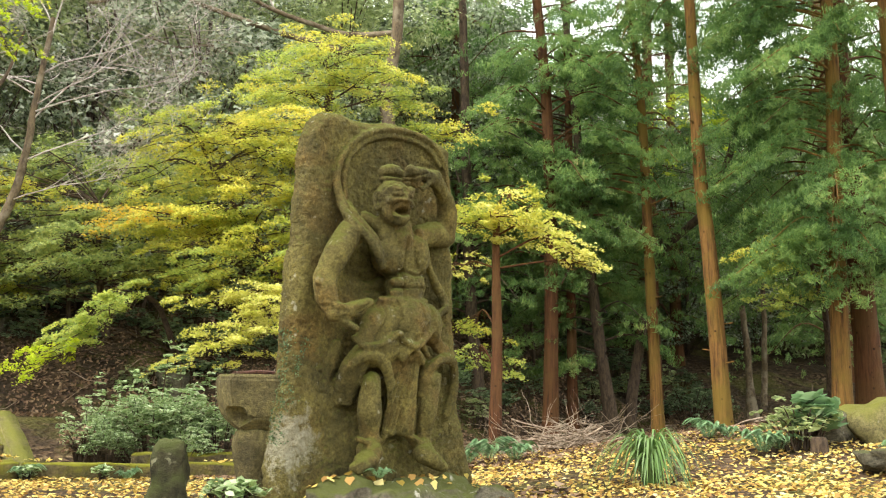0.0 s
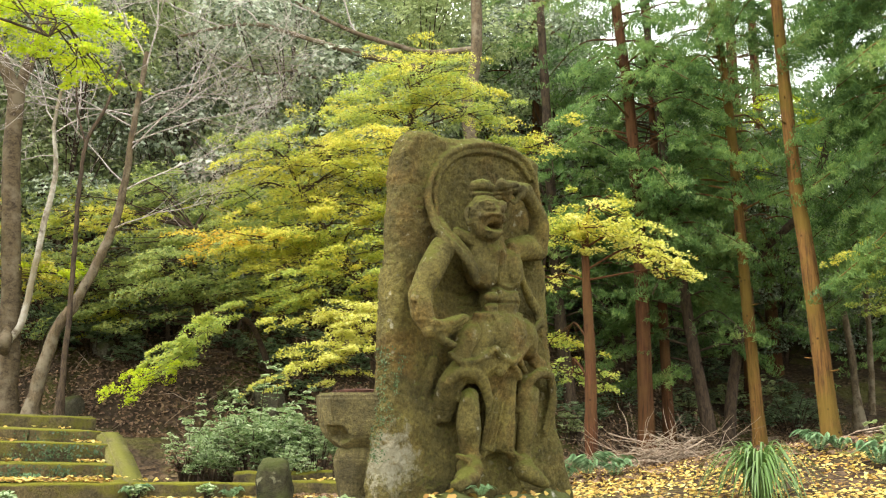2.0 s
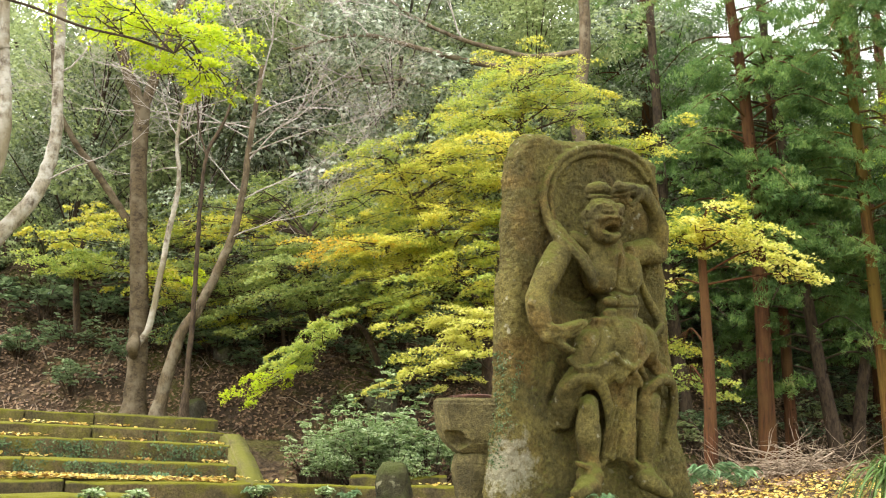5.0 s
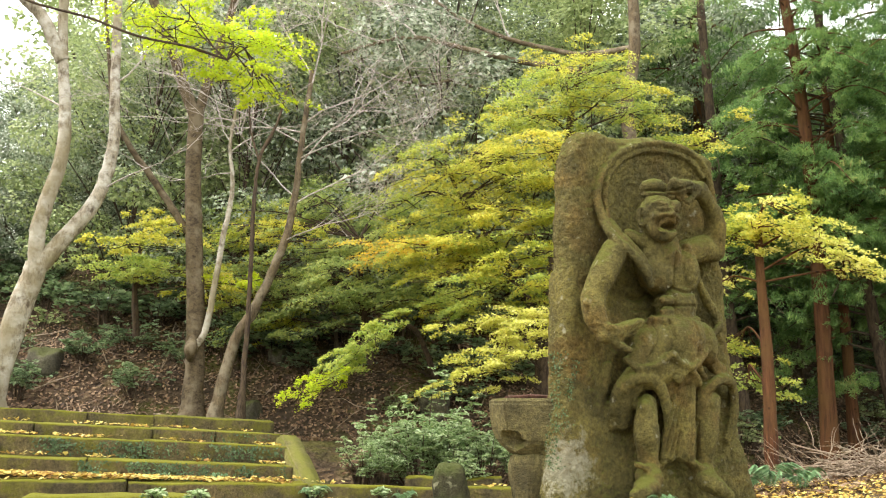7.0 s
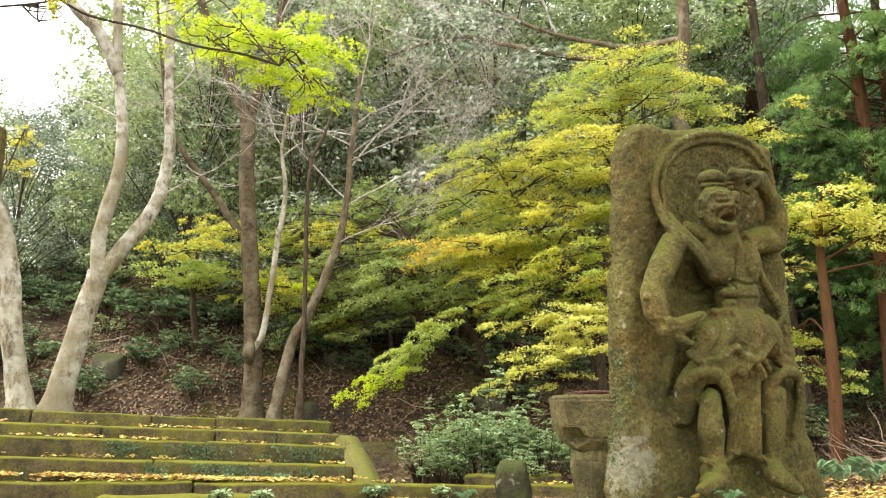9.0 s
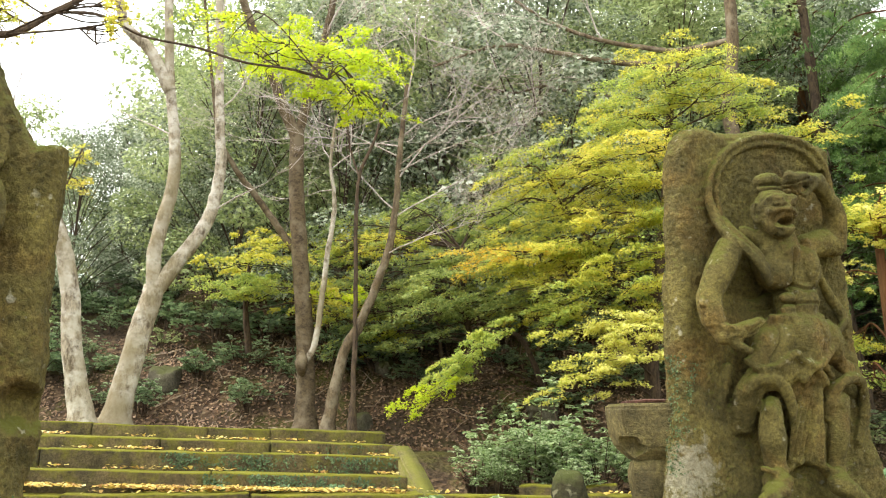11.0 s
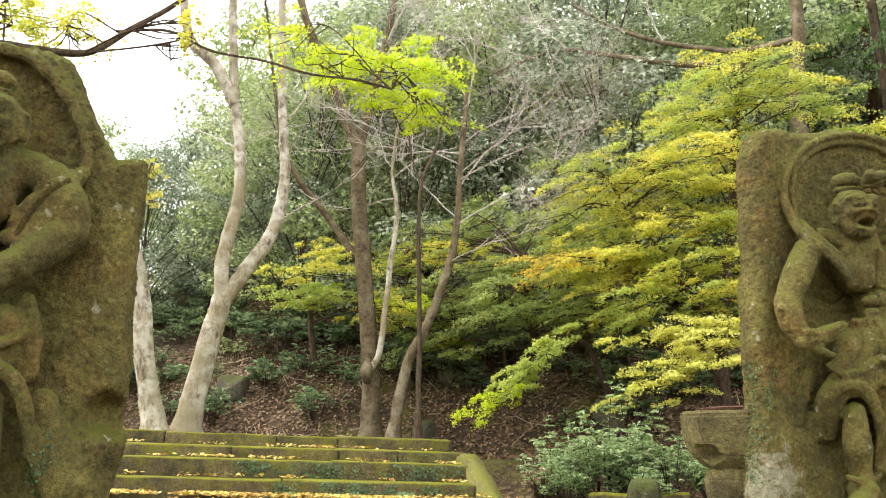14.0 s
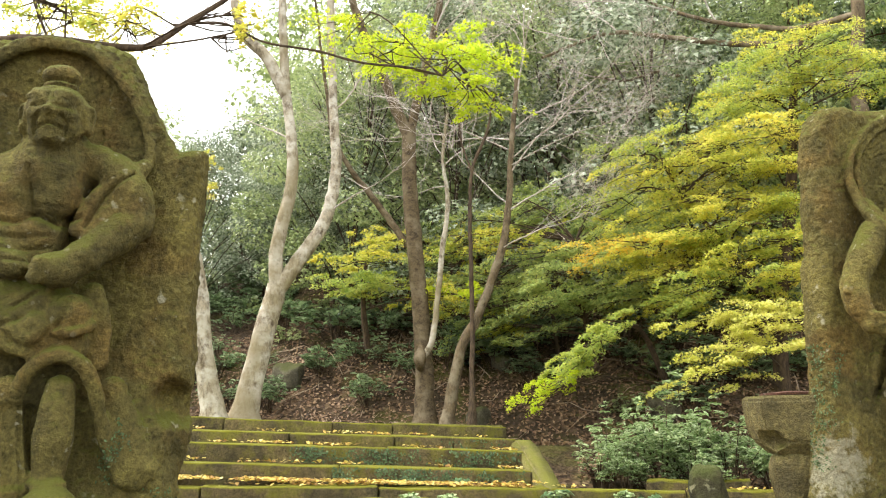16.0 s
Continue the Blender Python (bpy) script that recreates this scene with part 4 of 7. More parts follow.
def calm_guardian():
    r = Relief(150, 290, lines((0.2, 2.7), (-0.85, -0.80)), lines((0.2, 0.57, 0.75, 0.93, 1.0, 1.5, 2.15), (0.50, 0.53, 0.575, 0.585, 0.592, 0.580, 0.606)),
               lines((-0.85, -0.76, -0.6, -0.35, -0.1, 0.15, 0.235, 0.27, 0.33, 0.44, 0.475, 0.50, 0.56, 0.61), (2.35, 2.5, 2.57, 2.612, 2.637, 2.62, 2.595, 2.5, 2.353, 2.15, 2.095, 2.10, 2.112, 2.11)), 0.0)
    u, v = r.u, r.v
    r.h -= 0.07 * np.exp(-(((u + 0.05) / 0.44) ** 4 + ((v - 1.5) / 1.15) ** 6))
    # broken flake low on the edge
    r.pit((0.53, 0.90), 0.09, 0.09, 0.16, 25)
    r.pit((0.56, 0.72), 0.06, 0.16, 0.10, -12)
    r.pit((-0.06, 2.2), 0.36, 0.3, 0.03)
    k = Carving(r.mesh("carved_guardian_slab", 0.24, 4.0))
    # scarf flying round the head
    k.chain([(-0.401, 2.11, 0.0), (-0.446, 2.326, 0.0), (-0.364, 2.486, 0.0), (-0.223, 2.569, 0.0), (-0.074, 2.587, 0.0), (0.068, 2.55, 0.0), (0.177, 2.457, 0.0), (0.276, 2.321, 0.0), (0.343, 2.156, 0.0), (0.353, 2.013, 0.01), (0.29, 1.963, 0.03)], (0.037, 0.037, 0.037, 0.037, 0.037, 0.035, 0.035, 0.032, 0.032, 0.032, 0.035), flat=0.7)
    k.chain([(0.074, 2.603, -0.02), (0.182, 2.524, -0.02), (0.297, 2.359, -0.02), (0.399, 2.166, -0.02)], 0.025, flat=0.6)
    # legs and feet
    k.chain([(0.066, 0.958, 0.1), (0.063, 0.862, 0.11), (0.057, 0.756, 0.11), (0.047, 0.663, 0.09), (0.044, 0.558, 0.08)], (0.067, 0.079, 0.089, 0.077, 0.067))
    k.ball((0.087, 0.957, 0.13), (0.054, 0.049, 0.035))
    k.chain([(-0.018, 0.566, 0.12), (0.059, 0.558, 0.16), (0.115, 0.564, 0.12)], 0.022)
    k.ball((0.071, 0.484, 0.16), (0.119, 0.074, 0.123))
    k.chain([(-0.371, 0.957, 0.1), (-0.358, 0.759, 0.11), (-0.355, 0.565, 0.08)], (0.074, 0.089, 0.067))
    k.ball((-0.321, 0.492, 0.16), (0.119, 0.074, 0.123))
    # skirt arched over the leg, side drape
    k.chain([(-0.119, 0.792, 0.06), (-0.107, 0.922, 0.1), (-0.06, 1.022, 0.14), (0.009, 1.08, 0.17), (0.086, 1.097, 0.18), (0.16, 1.061, 0.16), (0.206, 0.976, 0.13), (0.232, 0.862, 0.09), (0.261, 0.718, 0.04), (0.328, 0.572, 0.0)], (0.037, 0.037, 0.037, 0.035, 0.035, 0.035, 0.035, 0.035, 0.035, 0.037), flat=0.9)
    k.chain([(-0.02, 1.146, 0.1), (0.083, 1.152, 0.1)], (0.089, 0.089), flat=0.8)
    k.chain([(-0.145, 0.958, 0.08), (-0.153, 0.746, 0.06), (-0.126, 0.536, 0.05)], (0.069, 0.089, 0.109), flat=0.7)
    k.chain([(0.27, 0.962, 0.02), (0.313, 0.79, 0.0), (0.384, 0.595, -0.01)], (0.064, 0.094, 0.099), flat=0.6)
    # hips, knotted sash
    k.ball((-0.124, 1.278, 0.05), (0.272, 0.185, 0.136))
    k.ball((0.084, 1.284, 0.13), (0.104, 0.094, 0.084))
    k.chain([(0.049, 1.198, 0.17), (0.122, 1.192, 0.19), (0.189, 1.235, 0.14)], (0.025, 0.025, 0.02))
    k.chain([(-0.285, 1.359, 0.15), (-0.154, 1.237, 0.18), (-0.056, 1.166, 0.19), (-0.007, 1.227, 0.18)], (0.035, 0.032, 0.03, 0.025))
    k.chain([(-0.275, 1.262, 0.15), (-0.151, 1.143, 0.16), (-0.07, 1.109, 0.16)], (0.03, 0.03, 0.025))
    k.ball((-0.055, 1.228, 0.17), (0.069, 0.054, 0.049), 20)
    k.ball((-0.029, 1.343, 0.13), (0.084, 0.064, 0.054))
    k.chain([(0.164, 1.383, 0.06), (0.196, 1.234, 0.05), (0.2, 1.083, 0.05)], (0.054, 0.059, 0.049), flat=0.7)
    # belly, chest and shoulders
    k.ball((-0.175, 1.629, 0.06), (0.227, 0.217, 0.153))
    k.ball((-0.127, 1.869, 0.05), (0.247, 0.185, 0.153))
    k.ball((-0.195, 1.804, 0.13), (0.138, 0.119, 0.084))
    k.ball((-0.015, 1.826, 0.13), (0.123, 0.128, 0.089))
    k.chain([(-0.038, 2.037, 0.08), (-0.057, 1.922, 0.06)], (0.148, 0.188))
    k.ball((0.147, 1.981, 0.06), (0.128, 0.094, 0.104), -20)
    # folded arms and the scarf ends held to the breast
    k.chain([(0.225, 1.944, 0.08), (0.302, 1.835, 0.1), (0.335, 1.721, 0.11)], (0.094, 0.099, 0.084))
    k.chain([(0.328, 1.692, 0.12), (0.228, 1.594, 0.17), (0.105, 1.493, 0.22)], (0.086, 0.084, 0.072))
    k.ball((0.04, 1.458, 0.22), (0.114, 0.084, 0.089))
    k.chain([(-0.015, 1.475, 0.28), (-0.033, 1.417, 0.28)], (0.04, 0.035))
    k.chain([(0.154, 1.525, 0.25), (0.193, 1.488, 0.22)], (0.042, 0.032))
    k.chain([(0.346, 1.981, 0.06), (0.257, 1.902, 0.11), (0.172, 1.8, 0.14), (0.102, 1.658, 0.15)], (0.04, 0.047, 0.049, 0.047), flat=0.7)
    k.chain([(0.332, 1.945, 0.05), (0.281, 1.829, 0.12), (0.215, 1.727, 0.15), (0.145, 1.604, 0.17)], (0.03, 0.035, 0.037, 0.037), flat=0.7)
    k.chain([(-0.404, 1.899, 0.08), (-0.436, 1.712, 0.1), (-0.303, 1.578, 0.16), (-0.147, 1.476, 0.2)], (0.094, 0.089, 0.079, 0.069))
    # head
    k.head((-0.025, 2.16, 0.17), False)
    # creases
    k.cut([(-0.265, 1.689), (-0.149, 1.669), (-0.084, 1.709), (-0.0, 1.675), (0.102, 1.704)], 0.012, 0.03)
    k.cut([(-0.11, 1.91), (-0.097, 1.808), (-0.086, 1.707)], 0.011, 0.022)
    k.cut([(-0.226, 1.609), (-0.113, 1.601), (-0.024, 1.624)], 0.009, 0.018)
    k.cut([(-0.221, 1.555), (-0.108, 1.546), (-0.019, 1.569)], 0.009, 0.018)
    k.cut([(-0.217, 1.501), (-0.104, 1.492), (-0.015, 1.515)], 0.009, 0.018)
    k.cut([(0.315, 1.92), (0.203, 1.809), (0.131, 1.665)], 0.009, 0.025)
    k.cut([(-0.132, 1.307), (-0.048, 1.369)], 0.009, 0.02)
    k.cut([(-0.169, 1.222), (-0.084, 1.26)], 0.009, 0.02)
    k.cut([(0.089, 1.348), (0.073, 1.263), (0.043, 1.214)], 0.009, 0.018)
    k.cut([(-0.149, 0.886), (-0.157, 0.723), (-0.136, 0.563)], 0.011, 0.022)
    k.cut([(-0.13, 0.886), (-0.132, 0.723), (-0.109, 0.563)], 0.011, 0.022)
    k.cut([(-0.11, 0.886), (-0.108, 0.723), (-0.083, 0.563)], 0.011, 0.022)
    k.cut([(-0.09, 0.886), (-0.084, 0.723), (-0.057, 0.562)], 0.011, 0.022)
    return k.mesh("carved_guardian_slab", 4.0, 0.0105)


slab_a = part("carved_guardian_slab", shouting_guardian(), M_STATUE)
slab_a.matrix_world = pose(-0.93, 5.31, 0, 0, 0, 38)
tagged(slab_a, "mossy brown stone slab carved in relief with a shouting guardian", "stone relief", "pair of guardian slabs")
slab_b = part("carved_guardian_slab", calm_guardian(), M_STATUE)
slab_b.matrix_world = pose(-3.79, 2.51, 0, 0, 0, 40)
tagged(slab_b, "broken-edged stone slab carved in relief with a close-mouthed guardian", "stone relief", "pair of guardian slabs")

ped = part("pedestal_stone", rock((1.5, 0.85, 0.5), 3, 0.26, 5), M_PEDESTAL)
for v in ped.data.vertices:
    v.co += noise.noise_vector(v.co * 5) * 0.07 + noise.noise_vector(v.co * 12) * 0.04 + noise.noise_vector(v.co * 30) * 0.015
ped.matrix_world = pose(-0.24, 5.66, 0.085, 0, 0, 38)
tagged(ped, "rounded mossy foundation stone under the shouting guardian", "stone")
ped2 = part("pedestal_stone", rock((1.8, 1.0, 0.6), 8, 0.16, 4), M_PEDESTAL)
ped2.matrix_world = pose(-3.9, 2.43, 0.02, 0, 0, 40)
tagged(ped2, "mossy foundation stone under the close-mouthed guardian", "stone")

# ---- broken stone lantern behind the slab ----
lan = thing("stone_lantern", "broken mossy stone lantern with a reddish dish on top", "stone lantern", at=(-1.13, 5.66, 0.1))


def prism(rings, sides, turn=0.0, bevel=0.012, seed=1.0):
    """Stacked rings of (radius, height) round the z axis."""
    bm = bmesh.new()
    loops = []
    for rad, z in rings:
        loops.append([bm.verts.new((rad * math.cos(turn + 2 * math.pi * k / sides), rad * math.sin(turn + 2 * math.pi * k / sides), z)) for k in range(sides)])
    for a, b in zip(loops, loops[1:]):
        for k in range(sides):
            bm.faces.new((a[k], a[(k + 1) % sides], b[(k + 1) % sides], b[k]))
    bm.faces.new(loops[0][::-1])
    bm.faces.new(loops[-1])
    if bevel:
        bmesh.ops.bevel(bm, geom=bm.edges[:], offset=bevel, segments=2, affect="EDGES")
    for v in bm.verts:
        v.co += noise.noise_vector(v.co * 7 + Vector((seed, 0, 0))) * 0.012
    return bm


part("shaft", prism([(0.12, 0.0), (0.125, 0.16), (0.14, 0.20), (0.175, 0.38), (0.185, 0.46), (0.165, 0.53)], 10, 0.2, 0.01), M_LANTERN, lan)
fire_box = part("fire_box", prism([(0.17, 0.525), (0.265, 0.60), (0.29, 0.68), (0.312, 0.84), (0.295, 0.868)], 6, 1.06, 0.012, 4.0), M_LANTERN, None, "six-sided fire box with a broken lower corner")
bite = new("bite", fire_box.data.copy())
bm = rock((0.17, 0.24, 0.17), 5, 0.5, 3)
bm.to_mesh(bite.data)
bm.free()
bite.matrix_world = pose(-0.13, -0.22, 0.59, 10, 15, 30)
gap = fire_box.modifiers.new("broken", "BOOLEAN")
gap.operation, gap.object, gap.solver = "DIFFERENCE", bite, "EXACT"
broken = bpy.data.meshes.new_from_object(fire_box.evaluated_get(bpy.context.evaluated_depsgraph_get()))
fire_box.modifiers.clear()
fire_box.data = broken
bpy.data.objects.remove(bite)
fire_box.parent = lan
part("dish", prism([(0.14, 0.86), (0.20, 0.872), (0.205, 0.884), (0.15, 0.888)], 20, 0, 0.0, 2.0), M_DISH, lan, "thin reddish stone dish")

# stump of a stone post
bm = block((0.235, 0.22, 0.43), 0.06, 71, 0.035, 0.03)
for v in bm.verts:
    k = 1.0 - 0.30 * max(0.0, v.co.z / 0.42) ** 3
    v.co.x *= k
    v.co.y *= k
post = part("stone_post", bm, M_DARKSTONE)
post.matrix_world = pose(-1.645, 5.42, 0.13, 0, 3, 20)
tagged(post, "short dark mossy stone post with a rounded top", "stone post")


def set_rock(size, at, seed, label, rz=0, mat=None):
    ob = part("rock", rock(size, seed), mat or M_ROCK)
    ob.matrix_world = pose(at[0], at[1], at[2], 6 * math.sin(seed), 5 * math.cos(seed), rz)
    return tagged(ob, label, "rock", "rocks on the bank")


set_rock((0.45, 0.35, 0.3), (2.62, 7.6, 0.44), 2, "low mossy rock at the edge of the leaf bank", 20, M_CHEEK)
set_rock((0.5, 0.4, 0.36), (3.25, 7.4, 0.63), 4, "grey mossy rock behind the shrub", 40, M_PEDESTAL)
set_rock((1.0, 0.7, 0.6), (3.85, 7.35, 0.66), 5, "large boulder capped with yellow moss", 10, M_CHEEK)
set_rock((0.4, 0.3, 0.16), (3.0, 6.0, 0.50), 6, "flat brown stone among fallen leaves", 70, M_ROCK)
for n, (x, y, s) in enumerate([(-8.42, 9.85, 0.44), (-8.75, 9.55, 0.40), (-5.62, 10.35, 0.34), (-5.86, 11.54, 0.36), (-3.4, 11.2, 0.42), (-9.9, 9.7, 0.45)]):
    set_rock((s, s * 0.7, s * 0.95), (x, y, float(ground_z(x, y)) + s * 0.14), 11 + n, "weathered half-buried rock on the littered slope", 37 * n, M_ROCK)


# ---- trees ----
def taper(pts, r0, r1, power=1.0):
    s = np.linspace(0, 1, len(pts)) ** power
    return r0 + (r1 - r0) * s


def twigs(tubes, start, way, length, radius, depth, g, spread=0.6, rise=0.05, kids=4, sides=4):
    """Bare twigs that fork and fork again."""
    n = 6
    pts, p, d = [np.array(start, float)], np.array(start, float), np.array(way, float)
    d /= np.linalg.norm(d)
    for _ in range(n):
        d = d + g.normal(0, 0.13, 3) + np.array([0, 0, rise])
        d /= np.linalg.norm(d)
        p = p + d * length / n
        pts.append(p)
    tubes.add(pts, taper(pts, radius, radius * 0.35), sides)
    if depth:
        for k in range(kids):
            i = int(g.integers(2, n + 1))
            side = g.normal(0, 1, 3)
            side[2] *= 0.6
            side /= np.linalg.norm(side)
            twigs(tubes, pts[i], d * (1 - spread) + side * spread, length * g.uniform(0.45, 0.75), radius * 0.5, depth - 1, g, spread, rise, kids, 3)


def spray_points(c, rad, thick, n, g, tilt=(0.0, 0.0)):
    """Places of leaves in one layered, ragged spray of foliage."""
    out, tries = [], 0
    need = n
    while need > 0 and tries < 12:
        a, q = g.uniform(0, 2 * np.pi, 3 * n), np.sqrt(g.uniform(0, 1, 3 * n))
        x, y = q * np.cos(a) * rad[0], q * np.sin(a) * rad[1]
        z = g.normal(0, thick, 3 * n) - 0.16 * q * q * max(rad) + tilt[0] * x + tilt[1] * y
        p = np.stack([x + c[0], y + c[1], z + c[2]], -1)
        fringe = 0.6 * vnoise(p * np.array([1, 1, 1.5]), 4.5, c[0] * 3) + 0.5 * vnoise(p, 15.0, c[2]) + g.normal(0, 0.22, len(p))
        keep = p[fringe > 0.02 + 0.5 * q ** 3]
        out.append(keep[:need])
        need -= len(out[-1])
        tries += 1
    return np.concatenate(out)


def maple(name, label, stem, r0, sprays, leaf_mats, bark, group="", leaf=0.055, seed=1, stem2=None, lean=0.4, stem2_r=0.05, droop=0.0, fill=(), full=1.5):
    """A maple: a forked stem, thin limbs to every spray, and layered sprays of palmate leaves.
    sprays: (x, y, z, across, deep, leaves, which leaf colour, tilt)."""
    g = np.random.default_rng(seed)
    leaf *= 0.76
    tree = thing(name, label, "tree", group, at=tuple(stem[0]))
    base = np.array(stem[0])
    t = Tubes()
    line = curve_through(stem, 8)
    t.add(line, taper(line, r0, min(r0 * 0.4, 0.028)), 10, 0.1)
    hubs = [line]
    if stem2:
        line2 = curve_through(stem2, 8)
        t.add(line2, taper(line2, min(r0 * 0.5, stem2_r), 0.01), 8, 0.1)
        hubs.append(line2)
    hub = np.concatenate(hubs)
    leaves = {}
    sprays = list(sprays)
    if fill:
        (x0, x1), (y0, y1), (z0, z1), count, kinds = fill
        for _ in range(count):
            s = g.uniform(0.3, 0.55)
            sprays.append((g.uniform(x0, x1), g.uniform(y0, y1), g.uniform(z0, z1), s, s * 0.8, int(900 * s), int(g.choice(kinds)), g.normal(0, 0.1)))
    for x, y, z, ax, ay, n, kind, tilt in sprays:
        tilt += droop
        c = np.array([x, y, z])
        d = np.linalg.norm((hub - c) * np.array([1, 1, 1.6]), axis=1) + 1.5 * np.maximum(hub[:, 2] - z + 0.1, 0)
        s = hub[int(np.argmin(d))]
        m = s * 0.45 + c * 0.55 + np.array([0, 0, 0.10]) + g.normal(0, 0.06, 3)
        limb = curve_through([s, m, c + np.array([0, 0, -0.02])], 6)
        t.add(limb, taper(limb, min(r0 * 0.18, 0.014), 0.006), 6)
        for _ in range(7):
            a = g.uniform(0, 2 * np.pi)
            e = c + np.array([math.cos(a) * ax * 0.85, math.sin(a) * ay * 0.85, tilt * math.cos(a) * ax - 0.08])
            k = limb[int(g.integers(len(limb) // 2, len(limb)))]
            tw = curve_through([k, (k + e) / 2 + g.normal(0, 0.04, 3), e], 4)
            t.add(tw, taper(tw, 0.007, 0.003), 3)
        n = int(n * full)
        p = [spray_points(c, (ax * 0.8, ay * 0.8), 0.03, n // 5, g, (tilt, 0.0))]
        for _ in range(13):
            off = np.array([g.uniform(-1.15, 1.15) * ax, g.uniform(-0.9, 0.9) * ay, 0.0])
            off[2] = tilt * off[0] - 0.10 * abs(off[0]) + g.normal(0, 0.06 + 0.07 * ax)
            k = g.uniform(0.2, 0.46)
            p.append(spray_points(c + off, (ax * k * 1.2, ay * k), 0.016, n // 8, g, (tilt + g.normal(0, 0.14) - 0.12 * np.sign(off[0]), g.normal(0, 0.1))))
        p = np.concatenate(p)
        nr = np.array([0, -lean, 0.9]) + g.normal(0, 0.5, (len(p), 3))
        leaves.setdefault(kind, []).append((p, nr))
    ob = part("trunk", t.mesh("trunk"), bark, tree)
    ob.matrix_basis = Matrix.Translation(-Vector(base))
    for kind, items in leaves.items():
        p, nr = np.concatenate([i[0] for i in items]), np.concatenate([i[1] for i in items])
        ob = part("crown", leaf_mesh("crown", STAR, p, nr, leaf * g.uniform(0.7, 1.25, len(p)), None, g), leaf_mats[kind], tree)
        ob.matrix_basis = Matrix.Translation(-Vector(base))
    return tree


def cedar(label, pts, r0, low, high, reach, bark, seed, branches=50, dense=70, side=None):
    """A cedar: a straight bole and drooping fronds of needles between two heights."""
    g = np.random.default_rng(seed)
    base = np.array(pts[0], float)
    tree = thing("cedar_tree", label, "tree", "cedars", at=tuple(base))
    t = Tubes()
    top = np.array(pts[-1], float)
    up = (top - np.array(pts[-2])) / np.linalg.norm(top - np.array(pts[-2]))
    line = curve_through([*pts, top + up * 3.0], 10)
    rad = taper(line, r0, r0 * 0.5) + r0 * 0.35 * np.exp(-(line[:, 2] - base[2]) / 0.25)
    line[0, 2] -= 0.15
    t.add(line, rad, 14, 0.06)
    zs = line[:, 2]
    for _ in range(26):
        z = g.uniform(base[2] + 1.0, zs[-1])
        c = np.array([np.interp(z, zs, line[:, 0]), np.interp(z, zs, line[:, 1]), z])
        a = g.uniform(0, 2 * np.pi)
        e = c + np.array([math.cos(a), math.sin(a), 0.12]) * (r0 * 0.75 + g.uniform(0.03, 0.16))
        t.add([c, (c + e) / 2, e], [0.016, 0.013, 0.008], 5)
    P, N, T, S = [], [], [], []
    dense = int(dense * 0.8)
    branches = int(branches * 1.25)
    for k in range(branches):
        z = low + (high - low) * (k + g.uniform(0, 1)) / branches
        c = np.array([np.interp(z, zs, line[:, 0]), np.interp(z, zs, line[:, 1]), z])
        a = g.uniform(0, 2 * np.pi)
        if side is not None and g.uniform() < 0.6:
            a = side + g.normal(0, 0.7)
        ln = reach * g.uniform(0.5, 1.15)
        out = np.array([math.cos(a), math.sin(a), 0])
        br = curve_through([c, c + out * ln * 0.5 + np.array([0, 0, 0.10 * ln]), c + out * ln + np.array([0, 0, -0.22 * ln])], 6)
        t.add(br, taper(br, 0.020, 0.005), 4)
        across = np.cross(out, [0, 0, 1])
        q = g.uniform(0.3, 1.0, dense) ** 0.7
        mid = np.stack([np.interp(q * (len(br) - 1), np.arange(len(br)), br[:, i]) for i in range(3)], -1)
        hand = np.where(g.uniform(size=dense) < 0.5, -1.0, 1.0)
        far = np.abs(g.normal(0, 0.24 * ln * (1.15 - 0.7 * q)))
        tuft = mid + (hand * far)[:, None] * across + np.stack([0 * q, 0 * q, -far * 0.45 + g.normal(0, 0.025, dense)], -1)
        aim = out * 0.75 + (hand * 0.55)[:, None] * across + np.array([0, 0, -0.30]) + g.normal(0, 0.28, (dense, 3))
        big = g.uniform(0.7, 1.4, dense)
        for p in range(28):
            d = aim + g.normal(0, 0.42, (dense, 3))
            P.append(tuft + aim * (big * g.uniform(-0.02, 0.15, dense))[:, None] + d * (0.035 * big)[:, None])
            T.append(d)
            N.append(np.cross(d, g.normal(0, 1, (dense, 3))) + np.array([0, -0.2, 0.5]))
            S.append(big * g.uniform(0.045, 0.085, dense))
    ob = part("trunk", t.mesh("trunk"), bark, tree)
    ob.matrix_basis = Matrix.Translation(-Vector(base))
    P, N, T, S = np.concatenate(P), np.concatenate(N), np.concatenate(T), np.concatenate(S)
    wide = NEEDLE * np.array([2.6, 1, 1])
    ob = part("crown", leaf_mesh("crown", wide, P, N, S, np.cross(T, N) * -1.0, g), L_CEDAR, tree)
    ob.matrix_basis = Matrix.Translation(-Vector(base))
    return tree


